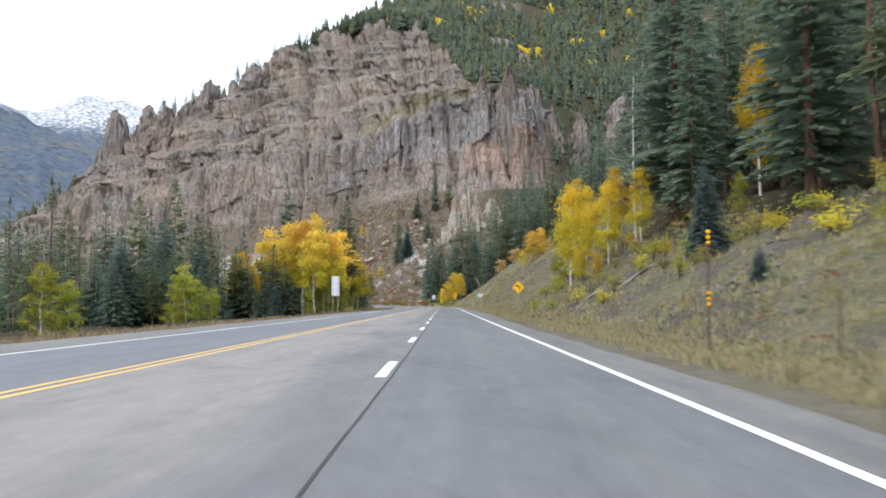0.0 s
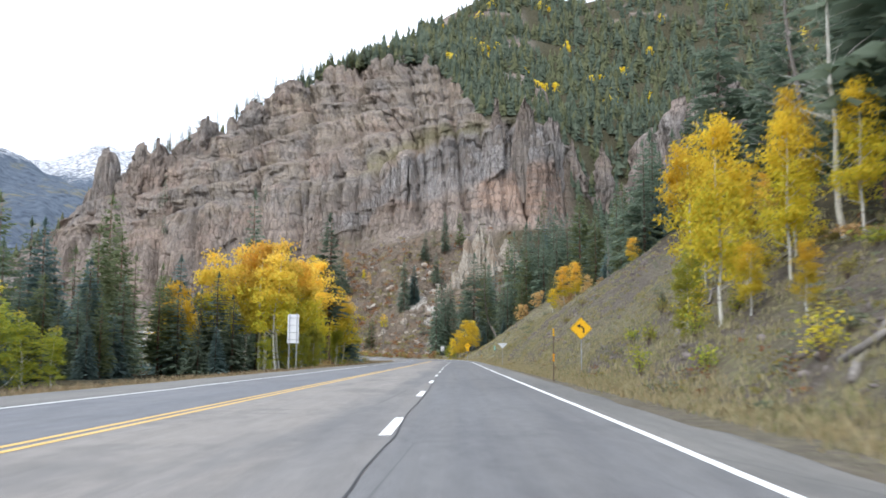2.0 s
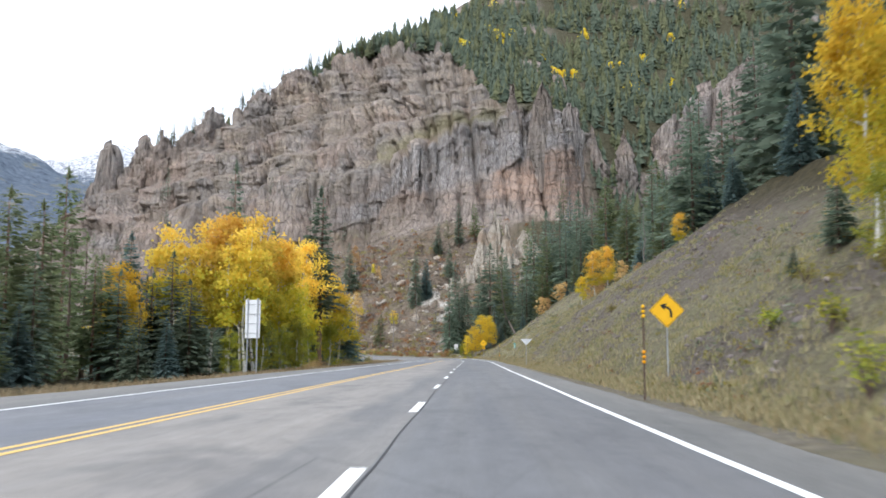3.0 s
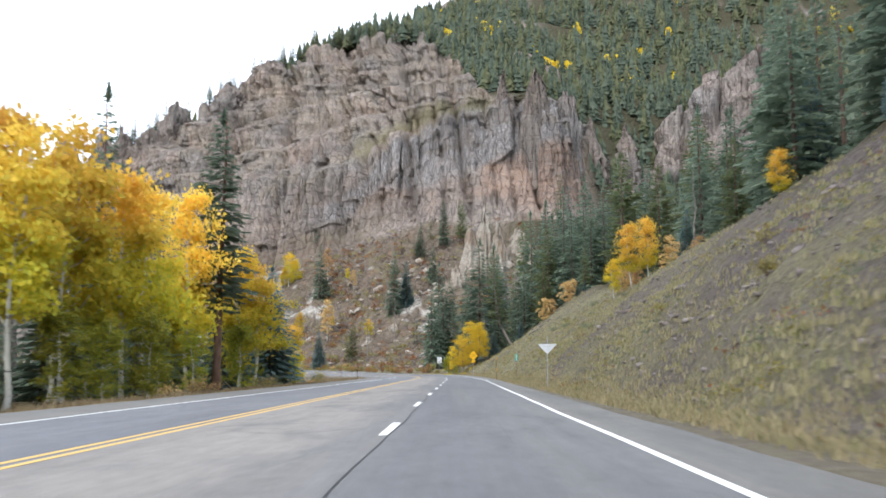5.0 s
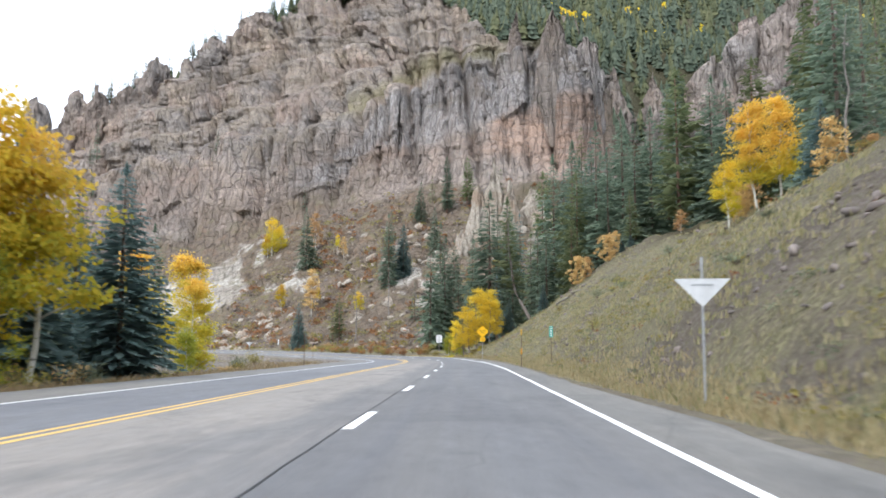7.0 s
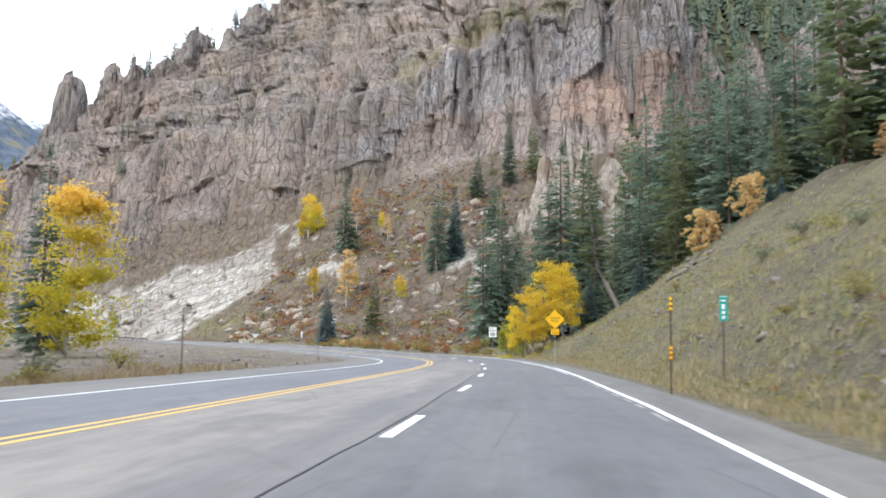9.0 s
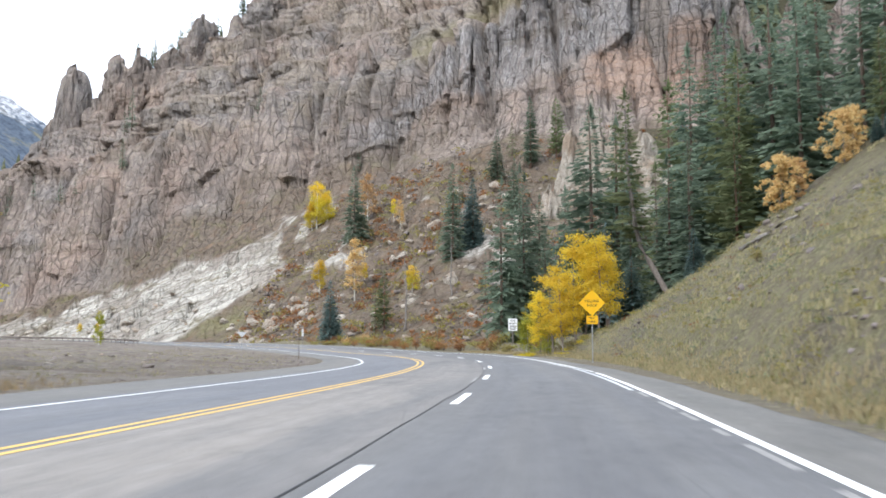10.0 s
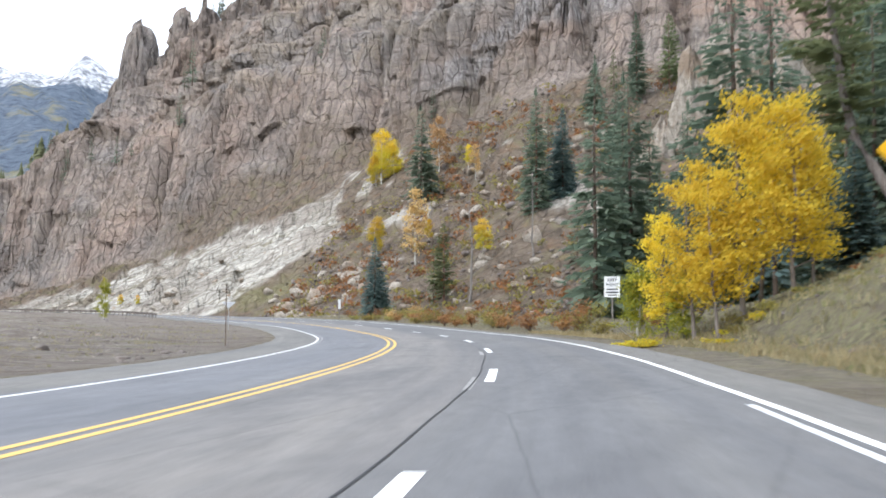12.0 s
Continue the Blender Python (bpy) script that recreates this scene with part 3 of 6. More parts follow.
gx, gy = axis(-46, 44, 0.75, -4900, 4900), axis(-4, 330, 0.9, -4900, 4900)
GX, GY = np.meshgrid(gx, gy)
GZ = ground_z(GX, GY)
gs, gd = station(GX, GY)
lot_mask = smooth(199, 212, gs) * smooth(-5.6, -7.5, gd) * (gd > -150)
verge = smooth(11.5, 9.5, gd) * (gd > 0) + smooth(-8.4, -6.6, gd) * (gd < 0)
patchy = smooth(-0.1, 0.3, fbm(GX / 7, GY / 5, 4, 77).ravel() + 0.55 * fbm(GX / 2, GY / 2, 3, 78).ravel())
litter = np.where(gd < 0, smooth(-9.5, -13, gd) * (1 - smooth(198, 208, gs)), smooth(np.interp(gs, [0, 85, 110], [19, 19, 24]), np.interp(gs, [0, 85, 110], [23, 23, 30]), gd))
litter = np.maximum(litter * (np.hypot(GX, GY).ravel() < 1500), smooth(700, 1500, np.hypot(GX, GY).ravel()))
far_grass = smooth(0.1, 0.5, fbm(GX / 18, GY / 12, 3, 99).ravel()) * lot_mask * smooth(-20, -40, gd)
ground = tagged(new("ground", mesh_of("ground", np.stack([GX.ravel(), GY.ravel(), GZ], -1), grid_faces(len(gy), len(gx)), [M_GROUND], shade=True,
    attrs={"soil": np.clip(np.maximum(patchy * np.interp(gs, [0, 160, 190], [0.8, 0.75, 0.4]), np.exp(-((gs - 138) / 30) ** 2) * smooth(13, 19, gd + 2 * fbm(GX / 5, GY / 5, 3, 79).ravel())) * (gd > 10.5), 0, 1), "gravel": np.clip(np.maximum(lot_mask - 0.7 * far_grass, 0.6 * verge), 0, 1), "litter": np.clip(litter, 0, 1)})),
    "grassy roadside slope and gravel valley floor", "ground", kind="structure")


# ---- road ----
def strip(name, d0, d1, s0, s1, material, up, step=2.0, parent=None, label="", wobble=0.0, seed=0, follow=None):
    s = np.arange(s0, s1 + step * 0.5, step)
    base = follow(s) if follow else 0 * s
    w = base + wobble * fbm(s / 5.0, 0 * s + seed, 3, seed) if wobble else base
    v = np.stack([on_road(s, d0 + w, up), on_road(s, d1 + w, up)], 1).reshape(-1, 3)
    i = np.arange(len(s) - 1) * 2
    me = mesh_of(name, v, np.stack([i, i + 1, i + 3, i + 2], -1), [material], uv=np.stack([np.tile([d0, d1], len(s)), np.repeat(s, 2)], -1))
    return part(name, me, parent, label) if parent else new(name, me)


def lane_at(s):
    return np.interp(s, [0, 65, 120, 200, 222, 250, 300, 600], [4.3, 4.12, 3.92, 3.88, 3.48, 3.42, 3.5, 3.9])


def joint_at(s):
    return np.interp(s, [0, 60, 125, 140, 152, 190, 212, 232, 250, 330], [4.46, 4.24, 4.0, 3.86, 3.78, 3.68, 3.42, 3.12, 3.2, 3.3])


def edge_at(s):
    return np.interp(s, [0, 120, 192, 218, 223, 231, 237, 243, 255, 300, 600], [7.86, 7.74, 7.96, 7.54, 7.44, 7.2, 6.95, 6.77, 6.7, 7.1, 7.5])


def left_edge_at(s):
    return np.interp(s, [0, 36, 66, 124, 153, 197, 223, 241, 262, 300, 600], [-4.25, -4.05, -3.8, -4.02, -3.85, -3.6, -3.35, -3.5, -3.75, -3.9, -3.9])


def build_road():
    s = np.arange(-58, 600, 1.5)
    cols = [-6.6, -6.45, -5.7, -3.9, 0.0, 3.85, 7.75, 9.1, 9.4, 9.8]
    drop = [-0.35, 0.0, 0, 0, 0, 0, 0, 0, -0.05, -0.4]
    narrow = np.interp(s, [40, 90, 200, 222, 240, 290, 330], [-0.35, 0, 0, -0.35, -1.25, -1.25, 0])
    shift = {5: joint_at(s) - 3.85, 6: edge_at(s) - 7.75, 7: narrow, 8: narrow, 9: narrow}
    V = np.stack([on_road(s + 0, d + shift.get(k, 0) + (0.13 * fbm(s / 3, s * 0 + k, 3, 40 + k) if k in (0, 1, 8, 9) else 0), u) for k, (d, u) in enumerate(zip(cols, drop))], 1)
    uv = np.stack(np.broadcast_arrays(np.array(cols)[None, :], s[:, None]), -1).reshape(-1, 2)
    mats = [M_SHO, M_ONC, M_MID, M_LANE]
    slots = np.tile([0, 0, 0, 1, 2, 3, 0, 0, 0], len(s) - 1)
    road = tagged(new("road", mesh_of("road", V.reshape(-1, 3), grid_faces(len(s), len(cols)), mats, slots, uv=uv)),
                  "worn grey asphalt mountain highway of three lanes", "road", kind="structure")
    part_of = {"parent": road}
    for a, b in [(-58, 226.6)] + [(226.9 + 0.9 * k, 227.5 + 0.9 * k) for k in range(5)] + [(231.4, 600)]:
        strip("edge_line", -0.065, 0.065, a, b, M_WHITE, 0.004, 2.0 if b - a > 2 else 0.3, label="solid white edge line", wobble=0.02, seed=3, follow=edge_at, **part_of)
    strip("edge_line", -0.06, 0.06, -58, 600, M_WHITE, 0.004, label="solid white edge line", wobble=0.02, seed=4, follow=left_edge_at, **part_of)
    strip("centre_line", -0.2, -0.08, -58, 600, M_YELLOW, 0.004, label="solid yellow centre line", **part_of)
    strip("centre_line", 0.08, 0.2, -58, 600, M_YELLOW, 0.004, label="solid yellow centre line", **part_of)
    a = 188.0
    while a < 213:
        run = random.uniform(0.4, 2.2)
        strip("old_edge_line", -0.24, -0.14, a, a + run, M_WORN, 0.003, run / 3, label="faded older white edge line", follow=edge_at, **part_of)
        a += run + random.uniform(0.4, 1.6)
    strip("old_edge_line", -0.31, -0.2, 214, 241, M_FADED, 0.003, label="older white edge line left beside the new one", follow=edge_at, wobble=0.03, seed=6, **part_of)
    strip("old_edge_line", -3.62, -3.54, 246, 300, M_WORN, 0.003, label="faded older white edge line", wobble=0.05, seed=9, **part_of)
    first = 13.6 - 12.19 * 4
    for k in range(44):
        a = first + 12.19 * k
        a -= 1.3 * float(smooth(212, 232, a))
        strip("lane_dash", -0.085, 0.085, a, a + 3.6, M_WHITE, 0.004, 0.9, follow=lane_at, **part_of)
        if 218 < a < 262:
            strip("old_lane_dash", -0.33, -0.21, a - 1.6, a + 1.2, M_WORN, 0.003, 0.7, follow=lane_at, **part_of)
    strip("tar_joint", -0.014, 0.014, -58, 330, M_TAR, 0.006, 0.6, follow=joint_at, label="dark sealed joint between the lanes", wobble=0.04, seed=12, **part_of)
    return road


build_road()


# ---- cliff ----
def facets(u, v, width, height, seed):
    """Broken blocks: each a tilted flat piece; returns its stand and the nearness of its edge."""
    p, q = u / width, v / height
    best = np.full(p.shape, 9.0)
    second = np.full(p.shape, 9.0)
    stand = np.zeros(p.shape)
    for i in (-1, 0, 1):
        for j in (-1, 0, 1):
            a, b = np.floor(p) + i, np.floor(q) + j
            du, dv = p - a - 0.15 - 0.7 * lattice(a, b, seed), q - b - 0.15 - 0.7 * lattice(a, b, seed + 1)
            r = np.maximum(np.abs(du), 0.8 * np.abs(dv)) + 0.3 * np.hypot(du, dv)
            own = lattice(a, b, seed + 2) - 0.5 + 1.0 * du * (lattice(a, b, seed + 3) - 0.5) - 0.35 * dv * lattice(a, b, seed + 4)
            near = r < best
            second = np.where(near, best, np.minimum(second, r))
            stand = np.where(near, own, stand)
            best = np.where(near, r, best)
    return stand, np.exp(-((second - best) / 0.07) ** 2)


def pillars(u, key, width, seed):
    """Upright shafts side by side, drawn anew for each key: stand of the shaft, nearness of the joint, number of the shaft."""
    p = u / width
    best = np.full(p.shape, 9.0)
    second = np.full(p.shape, 9.0)
    stand = np.zeros(p.shape)
    own = np.zeros(p.shape)
    for i in (-1, 0, 1):
        a = np.floor(p) + i
        du = p - a - 0.12 - 0.76 * lattice(a, key, seed)
        r = np.abs(du)
        h = lattice(a, key, seed + 2)
        near = r < best
        second = np.where(near, best, np.minimum(second, r))
        stand = np.where(near, h - 0.5 + 0.9 * du * (lattice(a, key, seed + 3) - 0.5) - 0.5 * du * du, stand)
        own = np.where(near, h, own)
        best = np.where(near, r, best)
    return stand, np.exp(-((second - best) / 0.16) ** 2), own


def build_cliff():
    x = np.concatenate([np.arange(-345, -215, 1.6), np.arange(-215, 95, 0.72), np.arange(95, 330, 2.6)])
    rows = [(FOOT_Y, FOOT_Z, 60), (BASE_Y, BASE_Z, 90), (BAND_Y, BAND_Z, 150), (RIM_Y, RIM_Z, 50), (TOP_Y, TOP_Z, 1)]
    ys, zs, kinds = [], [], []
    for i in range(4):
        n = rows[i][2]
        for j in range(n):
            t = j / n
            ys.append(column(x, rows[i][0]) * (1 - t) + column(x, rows[i + 1][0]) * t)
            w = t ** 1.25 if i == 0 else t
            zs.append(column(x, rows[i][1]) * (1 - w) + column(x, rows[i + 1][1]) * w)
            kinds.append(i + t)
    ys.append(column(x, TOP_Y))
    zs.append(column(x, TOP_Z))
    kinds.append(4)
    Y, Z, K = np.array(ys), np.array(zs), np.array(kinds)[:, None]
    X = np.broadcast_to(x, Y.shape).copy()
    # outward direction of the foot's line
    slope = np.gradient(column(x, BAND_Y), x)
    nx, ny = slope / np.hypot(1, slope), -1 / np.hypot(1, slope)
    along = np.concatenate([[0], np.cumsum(np.hypot(np.diff(x), np.diff(column(x, BAND_Y))))])[None, :] + 0 * Y
    along = along + 0.8 * fbm(along / 20, Z / 30, 2, 51)
    up = Z + 4 * fbm(along / 40, Z / 40, 2, 2)
    f4, _ = facets(along, up, 2.4, 3.6, 43)
    gone = smooth(42, 60, X)
    # where the woods come down over the upper wall
    woody = np.interp(X, [-14, 0, 15], [3.0, 2.85, 2.1])
    face = smooth(0.9, 1.25, K) * (1 - smooth(2.9, 3.06, K)) * (1 - gone) * (1 - 0.8 * smooth(0, 0.15, K - woody))
    upper = smooth(1.95, 2.15, K) * (1 - smooth(2.9, 3.05, K))
    lower = smooth(1.0, 1.2, K) * (1 - upper)
    # stepped tiers on the upper part: upright risers, narrow ledges
    run = np.clip((column(x, RIM_Y) - column(x, BAND_Y)) / np.maximum(8, column(x, RIM_Z) - column(x, BAND_Z)), 0, 2)[None, :]
    tier = 15.0
    fin, gully, _ = pillars(along + 0.1 * up, 0 * up, 27.0, 11)
    beds = (up - 0.1 * along) / tier + 0.25 * fin + 0.35 * fbm(along / 60, up / 60, 2, 64)
    saw = beds - np.floor(beds)
    riser = np.where(saw < 0.74, 0.2 * saw, 0.148 + (saw - 0.74) * 3.277)
    big, crack1, _ = pillars(along + 0.06 * up, np.floor(beds * 0.5 + 0.7 * fin), 9.0, 23)
    mid, crack2, own = pillars(along, np.floor(beds * 0.9 + 1.1 * big), 4.2, 37)
    thin, crack3, _ = pillars(along, np.floor(up / 9.0 + 2.5 * own), 2.1, 53)
    strata = vnoise(along / 90, up / 2.6, 57) - 0.5 + 0.6 * (vnoise(along / 45, up / 1.1, 58) - 0.5)
    sharp = 0.45 + 1.4 * smooth(-0.35, 0.4, fbm(along / 30, up / 22, 3, 33))
    b1, g1 = facets(along, up, 8.0, 11.0, 45)
    push = face * (6.5 * fin + 2.8 * big + 1.2 * mid + 0.5 * thin + 2.4 * b1 * upper - 0.8 * g1 * upper - 5.2 * gully - (2.0 * crack1 + 1.1 * crack2 * (1 - 0.35 * upper) + 0.5 * crack3 * lower) * sharp)
    push += face * 4.5 * fbm(along / 17, up / 75, 3, 35)
    push += face * upper * run * tier * (saw - riser - 0.24) * 0.8
    push += face * (1.5 * upper + 0.5 * lower) * strata
    push += face * (0.3 * fbm(along / 5, up / 12, 3, 61) + 0.22 * fbm(along / 1.5, up / 1.5, 3, 67)) + upper * face * 5 * fbm(along / 34, up / 40, 3, 71)
    push = np.where(push > 0, push * smooth(0.95, 1.7, K), push)
    rubble = (1 - smooth(0.9, 1.05, K)) * smooth(0.02, 0.2, K)
    slabby = smooth(-180, -165, X) * smooth(-66, -76, X) * smooth(40, 30, Z)
    lift = rubble * (1 - 0.6 * slabby) * (2.4 * fbm(along / 11, Y / 9, 5, 81) + 0.5 * np.maximum(0, fbm(along / 3, Y / 3, 3, 83))) * (0.3 + 0.7 * smooth(0.1, 0.5, K))
    rimz = np.exp(-((K - 3.0) / 0.09) ** 2) * (9 * np.maximum(0, big + 0.1) - 3 * crack1 + 5 * mid - 2.5 * gully) + np.exp(-((K - 2.0) / 0.1) ** 2) * (4 * big + 3 * mid - 1.6 * crack1)
    f5, e5 = facets(along + 1.6 * up, up - 0.45 * along, 15.0, 3.6, 73)
    lift += rubble * slabby * (3.0 * f5 - 1.3 * e5 + 1.2 * f4)
    lift += rubble * (1 - slabby) * 1.1 * np.maximum(0, mid) * smooth(0.15, 0.5, K)
    hillz = hill_bump(X, Y, K)
    Zd = Z + lift + rimz + hillz + face * 0.2 * fbm(along / 3, up / 3, 3, 95)
    Xd, Yd = X + nx * push, Y + ny * push
    low = np.interp(X, [-175, -128, -104, -88, -70], [-9, -9, -9, -2, 13])
    high = np.interp(X, [-178, -150, -127, -87, -73, -64], [6, 11, 17, 27, 34, 22])
    pale = smooth(0, 3, Zd - low) * smooth(0, 3, high - Zd + 3 * fbm(X / 8, Zd / 6, 3, 7)) * (X > -178) * smooth(-62, -66, X + 2 * fbm(Zd / 4, X / 6, 3, 18))
    streak = smooth(-0.55, 0.1, fbm((along + 2.2 * up) / 30, (up - 0.45 * along) / 3.5, 4, 15))
    pale = np.clip(pale * (0.72 + 0.28 * streak), 0, 1)
    spots = smooth(0.5, 0.66, fbm(X / 7, Zd / 5, 4, 101)) * rubble * (X > -75) * (X < 40)
    pale = np.maximum(pale, spots * 0.9)
    sill = np.interp(X, [-60, -47, -30, 0, 14, 33, 48], [50, 56, 67, 68, 76, 83, 86])
    head = np.interp(X, [-60, -40, -30, -24, -2, 10, 45], [60, 70, 84, 89, 96, 102, 104])
    ragged = 3 * fbm(along / 12, up / 9, 3, 113)
    band = face * smooth(-2, 3, Zd - sill + ragged) * smooth(-2, 2, head - Zd + ragged) * smooth(-64, -44, X) * smooth(54, 44, X)
    rust = face * smooth(-2, 2, sill - Zd + ragged) * smooth(52, 60, Zd + 2 * ragged) * smooth(-12, 6, X + 4 * ragged)
    tan = face * smooth(-3, 6, Zd - np.interp(X, [-170, -60, -24, 15], [60, 66, 92, 106])) * smooth(-175, -120, X)
    stripe = (Zd - np.interp(X, [-128, -104, -88, -70], [-8, -4, 0, 11])) + 2 * fbm(X / 9, Zd / 5, 3, 17)
    grassy = rubble * np.exp(-((stripe + 3) / 3.0) ** 2) * smooth(-125, -112, X) * smooth(-62, -72, X)
    shelfy = upper * face * np.exp(-((K - 2.12) / 0.07) ** 2) * smooth(-60, -40, X) * smooth(22, 10, X) * smooth(-0.3, 0.2, fbm(along / 12, up / 6, 3, 19))
    grassy = np.maximum(grassy, 0.7 * shelfy)
    apron = smooth(1.42, 1.12, K + 0.2 * fbm(along / 14, up / 10, 4, 123)) * smooth(-152, -120, X) * smooth(-20, -45, X) * 0.8
    talus = np.clip((1 - smooth(0.93, 1.03, K + 0.06 * fbm(along / 8, up / 8, 3, 121))) * (1 - pale), 0, 1)
    ledges = face * smooth(0.35, 0.6, fbm(along / 22, up / 5, 4, 131)) * 0.55
    wood = smooth(0.0, 0.12, K - woody + 0.05 * fbm(X / 9, Y / 9, 3, 141)) * (1 - 0.9 * smooth(0.28, 0.45, fbm(X / 40, Y / 40, 4, 151)))
    wood = np.maximum(np.maximum(wood, gone * (1 - 0.9 * smooth(0.5, 0.65, fbm(X / 20, Zd / 14, 4, 155)))), (K < 1) * smooth(8, 30, X) * 0.9)
    me = mesh_of("cliff", np.stack([Xd, Yd, Zd], -1).reshape(-1, 3), grid_faces(*Y.shape), [M_CLIFF],
                 attrs={"pale": pale, "rust": rust, "band": band, "tan": tan, "grassy": np.clip(grassy, 0, 1), "talus": np.maximum(np.maximum(talus, apron * (1 - pale)), ledges * 0.6), "wood": np.clip(wood, 0, 1) * np.ones_like(Y)})
    return tagged(new("cliff", me), "reddish grey volcanic cliff with columns above a rocky slope", "cliff", kind="structure")


build_cliff()


def crag(name, x, y, z, height, width, depth, material, seed, label, lean=0.0, sharp=0.75, attrs=(), rough=1.0, peak=1.6):
    """A standing rock, narrowing upward, cracked into columns."""
    n, r = 60, 52
    a = np.linspace(0, 2 * np.pi, n, endpoint=False)[None, :]
    t = np.linspace(0, 1, r)[:, None]
    prof = (1 - t ** peak) ** sharp * (1 - 0.25 * t) + 0 * a
    arc = a * width * 0.5
    s2, g2 = facets(arc + 0 * t, t * height + 0 * a, width / 4.0, height / 3.0, seed)
    s1, g1 = facets(arc + 0 * t, t * height + 0 * a, width / 9.0, height / 8.0, seed + 5)
    bumpy = 1 + rough * (0.5 * s2 - 0.2 * g2 + 0.24 * s1 - 0.1 * g1 + 0.36 * fbm(np.cos(a) * 1.7 + 9, np.sin(a) * 1.7 + t * 3, 4, seed + 7))
    rx, ry = prof * bumpy * width / 2, prof * bumpy * depth / 2
    X = x + rx * np.cos(a) + lean * t * height
    Y = y + ry * np.sin(a) + 0 * t
    Z = z + t * height * (1 + 0.16 * s2 + 0.08 * s1) + 0 * a
    v = np.stack([X, Y, Z], -1).reshape(-1, 3)
    extra = {k: np.full(len(v), w) for k, w in attrs}
    me = mesh_of(name, v, grid_faces(r, n, True), [material], attrs=extra)
    return tagged(new(name, me), label, "rock", kind="structure")


crag("rock_spire", 31, 429, 66, 45, 15, 11, M_CLIFF, 3, "pointed reddish rock horn on the cliff edge", 0.0, 0.6, (("tan", 0.4),), 0.4, 3.2)
crag("rock_spire", 18.9, 433, 76, 34.5, 10, 9, M_CLIFF, 8, "pointed reddish rock horn on the cliff edge", 0.0, 0.75, (), 0.45, 2.6)
crag("rock_spire", 43, 436, 52, 50, 13, 12, M_CLIFF, 16, "blunt grey rock shoulder ending the cliff", 0.0, 0.4, (("band", 0.6),), 0.6, 5)
crag("rock_spire", 66.4, 447, 64, 30, 15, 12, M_CLIFF, 14, "pointed grey rock tooth beside the cliff", 0.03, 0.9)
crag("rock_spire", 53, 444, 70, 26, 16, 12, M_CLIFF, 19, "blunt grey rock tooth beside the cliff", 0.0, 0.8)
crag("rock_outcrop", 104, 470, 58, 62, 40, 34, M_CLIFF, 25, "upright pinkish grey rock outcrop in the wooded hillside", 0.12, 0.5, (("band", 0.4),), 1.0, 3)
crag("rock_outcrop", 124, 476, 66, 66, 42, 34, M_CLIFF, 27, "upright pinkish grey rock outcrop in the wooded hillside", 0.1, 0.45, (("band", 0.3),), 1.0, 4)
crag("rock_outcrop", 90, 466, 60, 44, 22, 20, M_CLIFF, 30, "lower shoulder of a pinkish grey rock outcrop", 0.1, 0.5, (), 1.0, 3)
crag("rock_outcrop", 89, 673, 196, 25, 46, 30, M_CLIFF, 29, "bare reddish rock knob high in the forest", 0.0, 0.7, (("rust", 0.5),), 0.7)
crag("pale_pinnacle", 9.7, 380, 14, 36, 15, 12, M_PALE, 31, "pale weathered rock pinnacle on the rocky slope", 0.0, 0.8)
crag("pale_pinnacle", 5.2, 379, 12, 30, 13, 10, M_PALE, 33, "pale weathered rock pinnacle on the rocky slope", 0.0, 0.6)
crag("pale_pinnacle", 14.5, 379, 14, 30, 11, 10, M_PALE, 35, "pale weathered rock pinnacle on the rocky slope", -0.02, 0.6)
crag("pale_pinnacle", 0.0, 372, 10, 21, 12, 11, M_PALE, 36, "pale weathered rock pinnacle on the rocky slope", 0.03, 0.7)
crag("pale_pinnacle", 20, 384, 22, 22, 15, 12, M_PALE, 37, "lower pale rock shoulder on the slope", 0.0, 0.5)
crag("rock_pillar", -196, 543, 50, 61, 17, 16, M_CLIFF, 41, "free-standing grey rock pillar on the ridge", 0.03, 0.4, (("tan", 0.5), ("band", 0.3)), 0.35, 12)
crag("rock_pillar", -204, 541, 34, 55, 24, 20, M_CLIFF, 44, "broad grey shoulder below a rock pillar", 0.05, 0.6, (), 0.6, 2)
for k, (px, pz, ph, pw) in enumerate(((-174, 82, 33, 15), (-165, 86, 30.5, 17), (-151, 92, 27, 20), (-139, 104, 28, 18), (-112, 120, 21, 20), (-90, 134, 20, 24))):
    crag("rock_pillar", px, float(column(px, RIM_Y)) - 4, pz, ph, pw, 16, M_CLIFF, 60 + 3 * k, "jagged grey rock pillar on the ridge", 0.02, 0.55, (), 0.8, 4)
crag("rock_pillar", -183, 546, 76, 30, 10, 12, M_CLIFF, 47, "broad grey rock pillar on the ridge", 0.0, 0.55, (), 0.5, 5)


